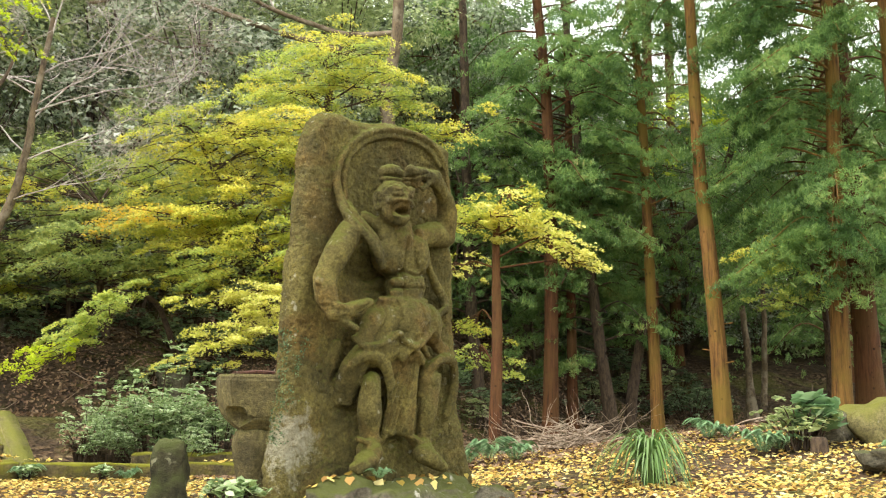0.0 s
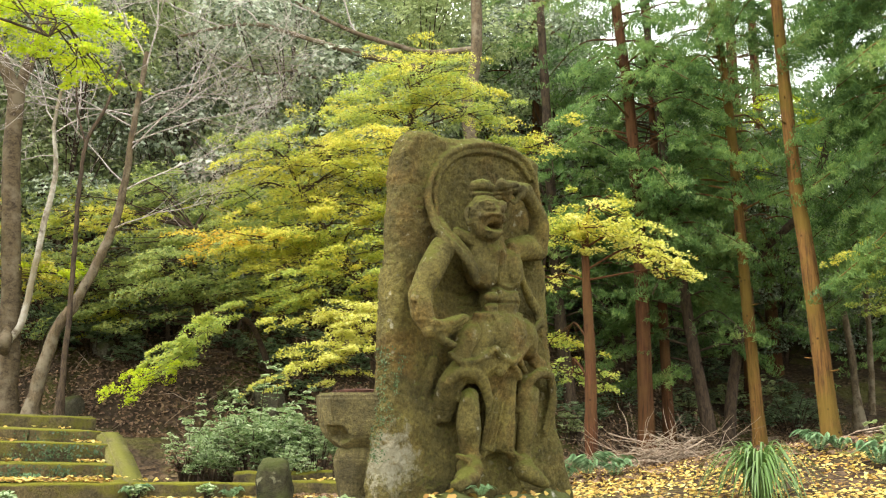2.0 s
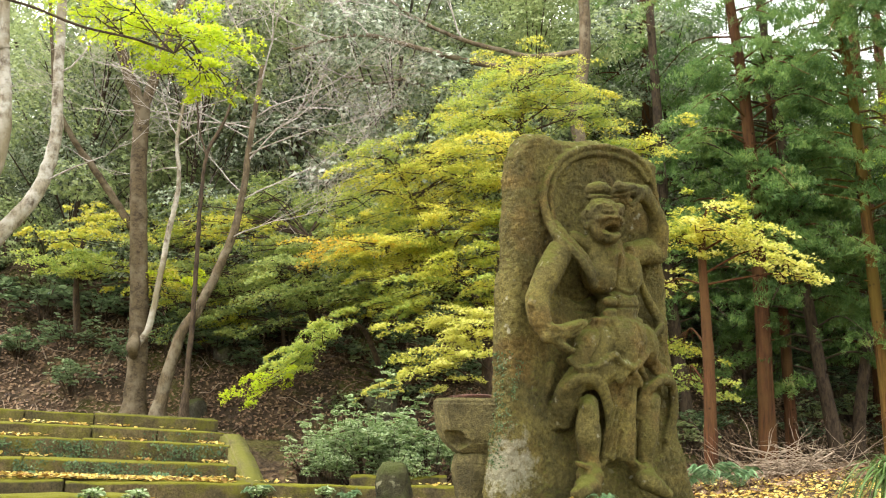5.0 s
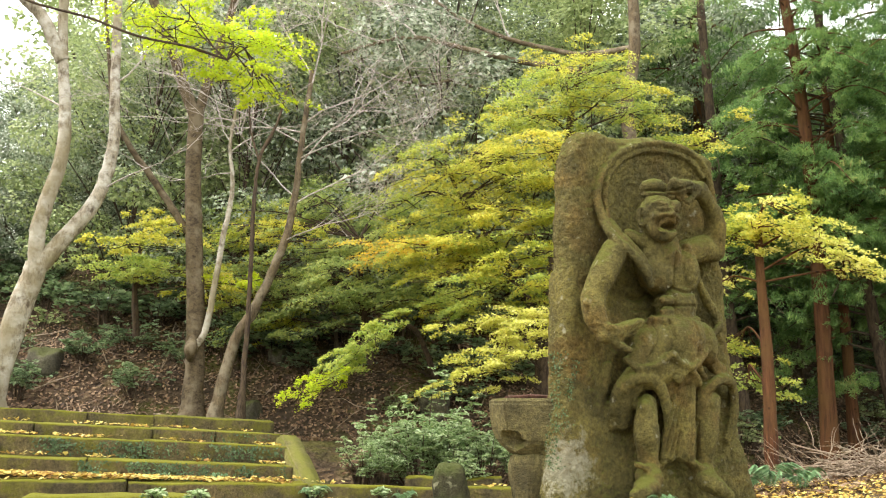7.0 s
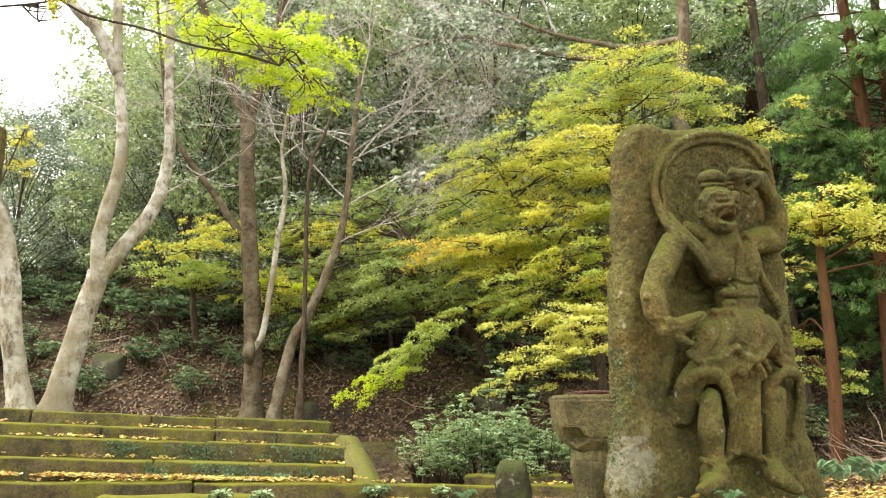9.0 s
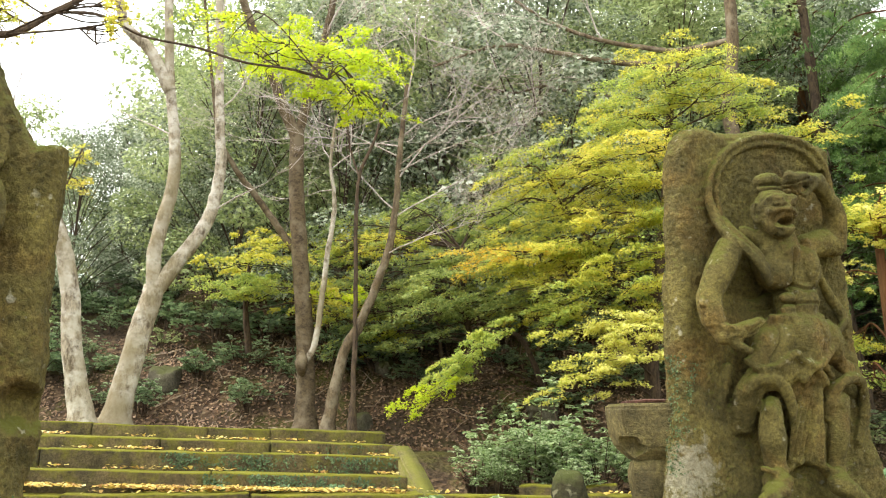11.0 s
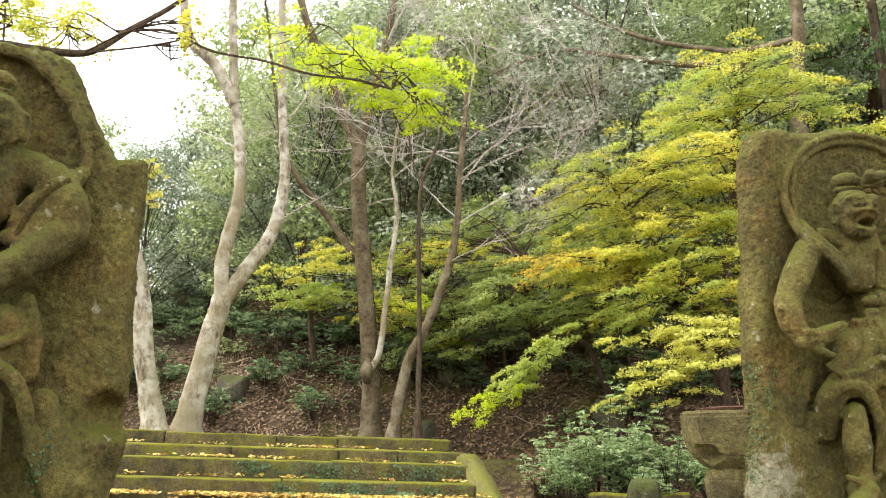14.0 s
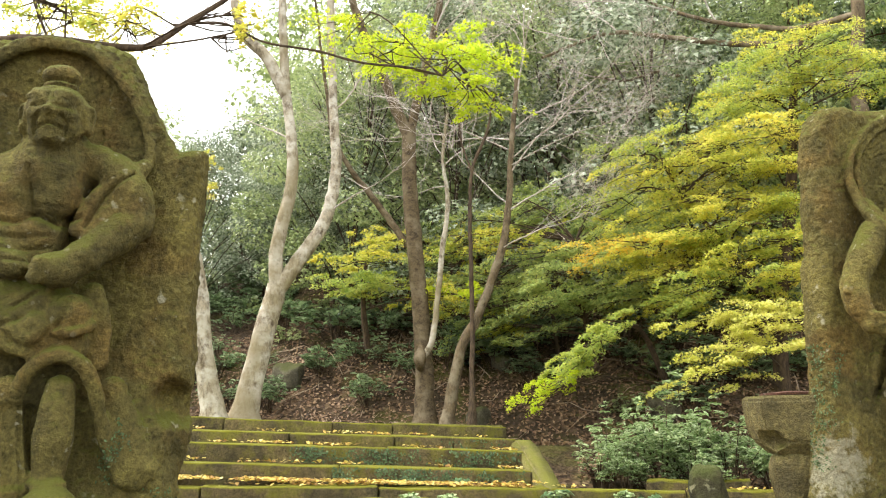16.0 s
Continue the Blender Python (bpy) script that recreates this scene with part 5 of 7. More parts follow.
def evergreen(name, label, height, spread, n, leaf, mat, bark, seed, low=0.25):
    """A broadleaved evergreen: forked stem and a crown of many uneven clumps."""
    g = np.random.default_rng(seed)
    tree = thing(name, label, "tree", "hillside evergreens")
    t = Tubes()
    fork = height * low
    stem = curve_through([(0, 0, -0.3), (g.normal(0, 0.1), g.normal(0, 0.1), fork), (g.normal(0, 0.3), g.normal(0, 0.3), height * 0.8)], 6)
    t.add(stem, taper(stem, 0.08, 0.02), 8, 0.1)
    P, N = [], []
    clumps = 34
    for k in range(clumps):
        f = (k + 0.5) / clumps
        z = fork + (height - fork) * f
        wide = spread * math.sin(math.pi * (0.16 + 0.80 * f)) * g.uniform(0.45, 1.05)
        a = k * 2.4 + g.normal(0, 0.4)
        c = np.array([math.cos(a) * wide, math.sin(a) * wide, z])
        s = stem[min(len(stem) - 1, int(len(stem) * (0.3 + 0.6 * f)))]
        t.add(curve_through([s, (s + c) / 2 + [0, 0, 0.2], c], 2), 0.012, 3)
        m = n // clumps
        d = g.normal(0, 1, (m, 3))
        d /= np.linalg.norm(d, axis=1)[:, None]
        rr = g.uniform(0.5, 1.0, m)[:, None] ** 0.5
        p = c + d * rr * np.array([0.62, 0.62, 0.34]) * g.uniform(0.75, 1.3)
        P.append(p)
        N.append(d * 0.6 + np.array([0, 0, 0.7]) + g.normal(0, 0.35, (m, 3)))
    part("trunk", t.mesh("trunk"), bark, tree)
    P = np.concatenate(P)
    part("crown", leaf_mesh("crown", SLIM * np.array([2.2, 0.9, 1]), P, np.concatenate(N), leaf * g.uniform(0.7, 1.3, len(P)), None, g), mat, tree)
    return tree


def shrub(name, label, size, n, leaf, outline, mat, seed, group="", category="shrub"):
    """A leafy shrub: stems from the ground and whorls of leaves at their tips."""
    g = np.random.default_rng(seed)
    bush = thing(name, label, category, group)
    t = Tubes()
    P, N, T = [], [], []
    stems = 22
    for k in range(stems):
        a, q = g.uniform(0, 2 * np.pi), math.sqrt(g.uniform(0.02, 1))
        tip = np.array([math.cos(a) * q * size[0], math.sin(a) * q * size[1], size[2] * (1.05 - 0.55 * q * q) * g.uniform(0.5, 1.2)])
        root = np.array([tip[0] * 0.25, tip[1] * 0.25, -0.05])
        line = curve_through([root, (root + tip) / 2 + [0, 0, 0.08], tip], 3)
        t.add(line, taper(line, 0.010, 0.004), 3)
        for _ in range(max(1, n // stems // 7)):
            f = g.uniform(0.45, 1.0)
            c = line[min(len(line) - 1, int(f * len(line)))] + g.normal(0, 0.07 * size[0] ** 0.5, 3)
            aa = np.linspace(0, 2 * np.pi, 7, endpoint=False) + g.uniform(0, 1)
            d = np.stack([np.cos(aa), np.sin(aa), g.uniform(-0.25, 0.5, 7)], -1)
            P.append(c + d * leaf * 0.5)
            T.append(d)
            N.append(np.array([0, 0, 1.0]) + g.normal(0, 0.3, (7, 3)) - d * 0.2)
    part("stem_growth", t.mesh("stem_growth"), M_DARKBARK, bush)
    P, N, T = np.concatenate(P), np.concatenate(N), np.concatenate(T)
    part("leaves", leaf_mesh("leaves", outline, P, N, leaf * g.uniform(0.75, 1.25, len(P)), np.cross(N, T) * -1, g), mat, bush)
    return bush


# the two-stemmed pale tree, its neighbour, and the brown tree with a knot
def limbs_tree(label, lines, bark, sides=12, wobble=0.03, extra=None):
    base = np.array(lines[0][0][0], float)
    tree = thing("tree", label, "tree", at=tuple(base))
    for n, (pts, r0, r1, *own) in enumerate(lines):
        t = Tubes()
        line = curve_through(pts, 9, 0.003, n)
        rad = taper(line, r0, r1)
        if n == 0:
            line[0, 2] -= 0.25
            rad = rad + r0 * 0.35 * np.exp(-(line[:, 2] - base[2]) / 0.2)
        t.add(line, rad, sides, wobble)
        ob = part("trunk" if n == 0 else "limb", t.mesh("limb"), own[0] if own else bark, tree)
        ob.matrix_basis = Matrix.Translation(-Vector(base))
    if extra:
        for nm, tubes, mat in extra:
            ob = part(nm, tubes.mesh(nm), mat, tree)
            if nm == "twig_growth":
                tagged(ob, kind="stuff")
            ob.matrix_basis = Matrix.Translation(-Vector(base))
    return tree


g0 = np.random.default_rng(21)
tw = Tubes()
for s, w in [((-7.5, 8.38, 6.2), (0.1, 0, 1)), ((-7.0, 8.78, 6.0), (0.3, 0.1, 0.8)), ((-6.95, 8.8, 4.9), (0.6, 0, 0.6)), ((-7.37, 8.48, 4.5), (-0.7, 0, 0.5)), ((-7.0, 8.77, 3.5), (0.8, 0, 0.5)), ((-7.88, 8.04, 5.9), (-0.6, 0, 0.5))]:
    twigs(tw, s, w, 1.3, 0.012, 2, g0, 0.55, 0.04, 3)
limbs_tree("pale smooth-barked tree forking low into two stems", [
    ([(-7.73, 8.17, 0.90), (-7.58, 8.30, 1.89), (-7.46, 8.40, 2.55)], 0.145, 0.125),
    ([(-7.46, 8.40, 2.45), (-7.48, 8.39, 3.03), (-7.36, 8.49, 3.86), (-7.37, 8.48, 4.47), (-7.45, 8.42, 5.24), (-7.51, 8.37, 6.45), (-7.5, 8.35, 8.0)], 0.098, 0.045),
    ([(-7.47, 8.39, 2.47), (-7.26, 8.57, 2.90), (-7.01, 8.76, 3.42), (-6.91, 8.84, 4.11), (-6.95, 8.81, 4.89), (-7.01, 8.77, 6.50), (-7.0, 8.75, 8.0)], 0.105, 0.04),
    ([(-7.44, 8.43, 5.1), (-7.65, 8.24, 5.62), (-7.88, 8.04, 5.91), (-7.97, 7.95, 6.38), (-8.1, 7.9, 7.5)], 0.085, 0.05),
], M_PALE, extra=[("twig_growth", tw, M_TWIG_PALE)])
tw = Tubes()
for s, w in [((-8.3, 7.3, 3.6), (-0.6, 0, 0.6)), ((-8.55, 7.15, 4.2), (-0.3, 0.1, 0.8))]:
    twigs(tw, s, w, 1.2, 0.011, 2, g0, 0.55, 0.04, 3)
limbs_tree("pale leaning trunk beside the broken slab", [([(-7.77, 7.73, 0.90), (-7.89, 7.61, 1.71), (-7.96, 7.54, 2.52), (-8.12, 7.42, 3.2), (-8.55, 7.15, 4.2), (-9.1, 6.85, 5.2)], 0.125, 0.07)], M_PALE, extra=[("twig_growth", tw, M_TWIG_PALE)])

tw = Tubes()
for s, w in [((-6.7, 9.2, 6.1), (-0.4, 0, 0.8)), ((-5.9, 9.7, 6.2), (0.5, 0, 0.7)), ((-6.5, 9.36, 5.45), (0.5, 0, 0.7)), ((-5.95, 9.7, 6.0), (0.8, -0.1, 0.4))]:
    twigs(tw, s, w, 1.4, 0.013, 2, g0, 0.55, 0.04, 3)
knot = Tubes()
knot.add(curve_through([(-6.03, 9.52, 1.52), (-5.99, 9.44, 1.62), (-5.99, 9.46, 1.72), (-6.03, 9.53, 1.82)], 4), [0.03, 0.05, 0.06, 0.07, 0.085, 0.095, 0.1, 0.1, 0.09, 0.075, 0.06, 0.045, 0.03], 10, 0.35)
limbs_tree("brown-barked tree with a burl low on the trunk", [
    ([(-6.04, 9.65, 0.84), (-6.05, 9.64, 1.63), (-6.13, 9.60, 2.80), (-6.21, 9.54, 3.95), (-6.22, 9.54, 4.78)], 0.125, 0.095),
    ([(-6.22, 9.54, 4.65), (-6.38, 9.44, 5.07), (-6.51, 9.36, 5.47), (-6.77, 9.18, 6.21), (-6.94, 9.06, 6.9), (-7.2, 8.95, 8.4)], 0.085, 0.04),
    ([(-6.22, 9.54, 4.65), (-6.08, 9.62, 5.40), (-5.95, 9.70, 6.06), (-5.81, 9.78, 6.9), (-5.6, 9.9, 8.4)], 0.07, 0.035),
    ([(-5.99, 9.50, 1.65), (-5.85, 9.54, 1.97), (-5.75, 9.59, 2.99), (-5.68, 9.62, 3.59), (-5.69, 9.61, 3.90), (-5.74, 9.60, 4.3), (-5.66, 9.6, 4.9)], 0.045, 0.018, M_PALE),
    ([(-6.25, 9.58, 3.15), (-6.68, 9.37, 3.82), (-6.93, 9.19, 4.21), (-7.12, 9.05, 4.68), (-7.25, 9.0, 5.5), (-7.5, 8.95, 7.2)], 0.05, 0.015),
], M_BROWN, extra=[("burl", knot, M_BROWN), ("twig_growth", tw, M_TWIG_PALE)])

# slender grey trees and their bare twigs
tw = Tubes()
for s, w, ln in [((-4.89, 9.79, 3.5), (0.9, 0, 0.5), 1.5), ((-4.9, 9.8, 3.6), (-0.8, 0, 0.6), 1.3), ((-4.86, 9.8, 4.0), (0.8, 0.1, 0.7), 1.7), ((-4.84, 9.82, 4.3), (-0.9, -0.1, 0.45), 1.7), ((-4.8, 9.84, 4.6), (0.9, 0, 0.6), 1.5),
                 ((-4.84, 9.82, 4.2), (0.7, -0.3, 0.2), 1.6), ((-4.75, 9.85, 5.1), (0.4, 0, 0.9), 1.6), ((-4.75, 9.85, 5.2), (-0.6, 0, 0.7), 1.4), ((-5.0, 9.74, 3.0), (0.9, -0.1, 0.3), 1.3), ((-4.85, 9.8, 4.1), (1.0, 0.0, 0.15), 2.0), ((-4.85, 9.8, 4.45), (-1.0, 0.0, 0.2), 1.9)]:
    twigs(tw, s, w, ln, 0.011, 3, g0, 0.5, 0.03, 6, 4)
limbs_tree("leaning grey sapling with bare pale twigs", [([(-5.61, 9.43, 0.84), (-5.45, 9.52, 1.74), (-5.26, 9.62, 2.16), (-4.99, 9.74, 2.94), (-4.89, 9.79, 3.53), (-4.84, 9.82, 4.36), (-4.75, 9.85, 5.3)], 0.075, 0.03)], M_GREYBARK, 9, 0.1, [("twig_growth", tw, M_TWIG_PALE)])
tw = Tubes()
for s, w, ln in [((-5.69, 9.6, 3.9), (-0.9, 0, 0.4), 1.2), ((-5.7, 9.6, 4.2), (0.7, 0, 0.7), 1.1), ((-5.72, 9.6, 4.3), (-0.7, 0, 0.8), 1.3), ((-5.7, 9.6, 4.6), (-0.9, 0.1, 0.3), 1.4), ((-5.7, 9.6, 4.6), (0.9, 0.1, 0.4), 1.4)]:
    twigs(tw, s, w, ln, 0.009, 3, g0, 0.5, 0.03, 4, 4)
limbs_tree("thin dark sapling standing before the slope", [([(-5.22, 9.36, 1.0), (-5.23, 9.41, 2.13), (-5.24, 9.40, 3.27), (-5.21, 9.42, 4.00), (-5.05, 9.50, 4.45), (-4.94, 9.55, 5.0)], 0.035, 0.014),
                                                           ([(-5.21, 9.42, 3.95), (-5.35, 9.4, 4.4), (-5.4, 9.4, 4.9)], 0.016, 0.009)], M_DARKBARK, 6, 0.1, [("twig_growth", tw, M_TWIG_PALE)])

limbs_tree("crooked dark tree leaning among the cedars", [([(2.9, 13.6, 0.5), (3.1, 13.6, 1.8), (3.45, 13.6, 3.2), (4.25, 13.4, 4.1), (4.8, 13.2, 5.9), (4.85, 13.2, 7.2)], 0.09, 0.04), ([(3.5, 13.6, 3.3), (3.2, 13.7, 4.4), (3.3, 13.7, 5.4)], 0.035, 0.015)], M_DARKBARK, 8, 0.1)
limbs_tree("pair of slim pale saplings in the grove", [([(4.95, 14.0, 0.9), (4.9, 14.0, 2.0), (4.75, 14.0, 3.4)], 0.06, 0.04), ([(5.15, 14.0, 0.9), (5.2, 14.0, 2.0), (5.2, 14.0, 3.4)], 0.05, 0.035)], M_GREYBARK, 8, 0.1)

# tall trunk behind the slab with long bare limbs
tw = Tubes()
for s, w, ln in [((-4.3, 11.3, 6.3), (-0.9, -0.2, 0.2), 1.6), ((-3.85, 11.45, 6.4), (-0.6, 0, 0.6), 1.3), ((-3.3, 12.1, 6.9), (-0.8, 0, 0.4), 1.8), ((-4.2, 12.4, 6.1), (-0.9, 0, -0.1), 1.2), ((-2.6, 12.3, 6.6), (-0.5, 0, 0.7), 1.2)]:
    twigs(tw, s, w, ln, 0.016, 3, g0, 0.45, 0.02, 4, 4)
limbs_tree("tall grey tree with long spreading bare limbs", [
    ([(-0.55, 12.3, 1.4), (-0.62, 12.2, 3.6), (-0.87, 12.05, 5.14), (-0.74, 12.05, 6.23), (-0.79, 12.0, 8.5)], 0.115, 0.075),
    ([(-0.78, 12.05, 5.6), (-1.3, 11.98, 5.75), (-1.93, 11.91, 5.95), (-2.41, 11.83, 6.05), (-3.21, 11.65, 6.26), (-3.85, 11.47, 6.41), (-4.33, 11.31, 6.32), (-4.9, 11.1, 6.1)], 0.058, 0.022),
    ([(-0.78, 12.1, 6.2), (-1.5, 12.4, 6.3), (-2.08, 12.39, 6.46), (-2.66, 12.29, 6.64), (-3.33, 12.14, 6.96), (-3.9, 12.0, 7.4)], 0.05, 0.022),
    ([(-0.85, 12.1, 5.2), (-2.0, 12.7, 5.7), (-3.21, 12.68, 6.04), (-3.64, 12.57, 6.15), (-4.07, 12.45, 6.06), (-4.5, 12.3, 6.16)], 0.034, 0.014),
], M_GREYBARK, 10, 0.1, [("twig_growth", tw, M_TWIG_PALE)])

# ---- maples ----
LM = [L_YELLOW, L_ORANGE, L_LIME, L_GREEN, L_PALE]
maple("maple_tree", "autumn maple with tiers of yellow and orange leaves", [(-1.9, 10.7, 0.95), (-1.85, 10.6, 2.0), (-1.6, 10.45, 3.4), (-1.45, 10.3, 4.6), (-1.3, 10.2, 5.2)], 0.10, [
    (-1.45, 9.95, 4.80, 1.05, 0.8, 2600, 3, 0.05), (-1.05, 9.9, 4.62, 0.75, 0.6, 1500, 0, -0.1), (-1.25, 9.9, 5.12, 0.6, 0.5, 1100, 0, 0.0), (-1.9, 9.9, 4.45, 0.6, 0.5, 1000, 3, 0.1),
    (-2.35, 9.8, 3.98, 0.8, 0.6, 1400, 0, 0.1), (-2.85, 9.6, 3.72, 0.95, 0.6, 1700, 0, 0.1), (-2.0, 9.75, 3.58, 0.75, 0.6, 1500, 0, 0.05), (-3.15, 9.7, 3.95, 0.55, 0.5, 900, 3, 0.1),
    (-3.25, 9.35, 2.86, 0.62, 0.5, 800, 1, -0.05), (-3.0, 9.45, 2.80, 0.6, 0.5, 700, 0, -0.05), (-2.5, 9.5, 2.90, 0.75, 0.55, 1700, 0, 0.05), (-1.75, 9.6, 3.15, 0.55, 0.5, 1300, 0, 0.0), (-1.75, 9.5, 2.75, 0.5, 0.45, 900, 0, 0.0),
    (-2.4, 9.5, 2.33, 0.75, 0.5, 1400, 3, 0.05), (-2.1, 9.45, 2.02, 0.7, 0.45, 1400, 4, 0.0), (-1.65, 9.5, 2.35, 0.5, 0.4, 800, 0, 0.0), (-2.05, 9.35, 1.60, 0.6, 0.45, 1300, 4, 0.12),
    (-2.45, 9.3, 1.36, 0.5, 0.4, 1000, 4, 0.15), (-1.6, 9.4, 1.85, 0.5, 0.45, 900, 4, 0.0), (-2.85, 9.6, 2.55, 0.5, 0.45, 800, 0, 0.0), (-1.7, 9.6, 3.9, 0.6, 0.5, 1000, 0, 0.0), (0.0, 10.3, 4.1, 0.5, 0.4, 700, 0, 0.0), (-0.4, 10.2, 4.1, 0.45, 0.4, 600, 3, 0.0), (-0.7, 10.0, 4.45, 0.5, 0.4, 700, 3, 0.0), (-2.6, 9.7, 3.3, 0.8, 0.5, 1200, 0, 0.0), (-1.9, 9.6, 2.55, 0.5, 0.4, 800, 0, 0.0), (-3.5, 9.9, 3.5, 0.6, 0.5, 900, 3, 0.05)],
      LM, M_DARKBARK, "maples", 0.036, 3, [(-1.85, 10.6, 2.0), (-2.3, 10.2, 2.8), (-2.7, 10.0, 3.4), (-2.9, 9.9, 3.8)], droop=0.1, fill=((-3.2, -1.3), (9.5, 10.4), (1.9, 4.7), 26, (0, 0, 3, 4)))
maple("maple_tree", "small green maple spray drooping over the slope", [(-3.3, 11.0, 1.3), (-3.4, 10.4, 1.9), (-3.5, 9.9, 2.0)], 0.045, [
    (-3.55, 9.25, 1.78, 0.42, 0.4, 800, 3, 0.5), (-3.85, 9.2, 1.50, 0.45, 0.4, 900, 3, 0.55), (-4.15, 9.15, 1.22, 0.32, 0.35, 500, 2, 0.5)], LM, M_DARKBARK, "maples", 0.040, 5)
maple("maple_tree", "dull green understory maple on the slope", [(-4.3, 11.2, 1.6), (-4.35, 10.9, 2.4), (-4.3, 10.6, 3.2)], 0.06, [
    (-4.1, 10.1, 2.75, 0.8, 0.6, 1300, 3, 0.05), (-4.5, 10.2, 2.35, 0.8, 0.6, 1300, 3, 0.05), (-3.7, 10.3, 3.15, 0.7, 0.6, 1000, 3, 0.05), (-4.6, 10.4, 3.1, 0.7, 0.6, 900, 3, 0.0), (-3.6, 10.2, 2.3, 0.55, 0.5, 700, 3, 0.0), (-5.1, 10.6, 2.7, 0.7, 0.5, 800, 3, 0.0),
    (-3.9, 10.9, 3.7, 0.8, 0.6, 1000, 3, 0.0), (-5.3, 10.5, 3.3, 0.6, 0.5, 600, 0, 0.0)], [L_YELLOW, L_ORANGE, L_LIME, L_DULL, L_PALE], M_DARKBARK, "maples", 0.046, 6, droop=0.12, fill=((-6.6, -3.4), (10.2, 11.5), (2.0, 3.9), 40, (3, 3, 3, 3, 0)))
maple("maple_tree", "young maple turning yellow behind the pale tree", [(-7.3, 10.2, 1.9), (-7.25, 10.0, 2.6), (-7.1, 9.9, 3.3)], 0.05, [
    (-7.0, 9.6, 3.05, 0.7, 0.5, 1100, 0, 0.05), (-7.4, 9.6, 2.75, 0.6, 0.5, 900, 3, 0.0), (-6.6, 9.7, 2.75, 0.6, 0.5, 800, 3, 0.0), (-6.75, 9.7, 3.35, 0.35, 0.3, 400, 0, 0.0), (-6.2, 10.0, 2.6, 0.5, 0.4, 600, 0, 0.0), (-5.75, 9.9, 2.55, 0.35, 0.3, 350, 2, 0.0)], LM, M_DARKBARK, "maples", 0.044, 8)
maple("maple_tree", "slender yellow maple sapling beside the pale leaning trunk", [(-8.23, 6.98, float(ground_z(-8.23, 6.98))), (-8.08, 7.08, 2.4), (-7.68, 7.23, 3.87)], 0.02, [
    (-7.68, 7.23, 3.87, 0.2, 0.2, 150, 0, 0.0), (-7.73, 7.28, 3.63, 0.18, 0.18, 120, 0, 0.0)], LM, M_DARKBARK, "maples", 0.044, 12)
maple("maple_tree", "maple with a slim red-brown trunk and pale yellow tiers", [(0.60, 9.6, 0.30), (0.62, 9.65, 1.5), (0.60, 9.7, 2.55), (0.62, 9.7, 3.0)], 0.075, [
    (0.62, 9.5, 2.92, 0.55, 0.5, 1300, 0, -0.05), (1.0, 9.5, 2.80, 0.5, 0.45, 1100, 4, -0.15), (1.35, 9.45, 2.55, 0.4, 0.35, 800, 4, -0.25), (0.25, 9.6, 2.85, 0.4, 0.4, 700, 0, 0.0), (1.55, 9.5, 2.42, 0.28, 0.25, 350, 4, -0.25), (0.75, 9.5, 3.12, 0.35, 0.3, 600, 0, 0.0),
    (0.45, 9.9, 1.35, 0.4, 0.3, 500, 3, 0.0), (0.4, 10.6, 1.75, 0.4, 0.35, 500, 0, 0.0), (0.2, 10.0, 2.4, 0.3, 0.3, 350, 4, 0)], LM, M_CEDAR_RED, "maples", 0.044, 9, droop=-0.08, full=0.85)
maple("maple_tree", "bright green maple branches reaching in over the steps", [(-7.6, 2.3, 0.3), (-7.1, 2.6, 2.2), (-6.2, 2.9, 3.0), (-5.2, 3.0, 3.14), (-4.66, 3.45, 3.15), (-4.53, 3.60, 3.20), (-4.40, 3.75, 3.38), (-4.2, 3.95, 3.62), (-4.0, 4.2, 4.0)], 0.036, [
    (-4.35, 6.25, 4.28, 0.55, 0.5, 900, 2, 0.0), (-3.95, 6.35, 4.12, 0.5, 0.45, 900, 2, -0.1), (-3.75, 6.5, 3.75, 0.5, 0.45, 800, 2, -0.2), (-4.55, 6.1, 4.15, 0.35, 0.35, 350, 2, 0.05), (-3.7, 6.6, 4.1, 0.4, 0.35, 500, 2, -0.1), (-3.62, 6.45, 3.55, 0.3, 0.3, 300, 2, -0.1),
    (-4.8, 5.9, 4.4, 0.3, 0.3, 250, 2, 0), (-5.1, 3.3, 3.5, 0.5, 0.4, 380, 0, 0.0), (-4.9, 3.6, 3.45, 0.35, 0.3, 220, 0, 0.0), (-3.69, 3.5, 3.19, 0.09, 0.09, 60, 0, 0.0), (-3.69, 3.55, 3.1, 0.09, 0.09, 60, 0, 0.0), (-4.93, 3.31, 3.35, 0.35, 0.35, 220, 0, 0.0), (-4.75, 3.55, 3.36, 0.28, 0.28, 150, 0, 0.0), (-4.99, 3.2, 3.39, 0.35, 0.35, 200, 0, 0.0)],
      LM, M_DARKBARK, "maples", 0.040, 10, [(-4.46, 3.70, 3.36), (-4.60, 4.3, 3.66), (-4.69, 4.85, 3.76), (-4.38, 5.11, 3.72), (-4.10, 5.32, 3.64), (-3.9, 5.7, 3.7), (-3.85, 6.2, 3.8)], 0.35, 0.010, full=1.25)
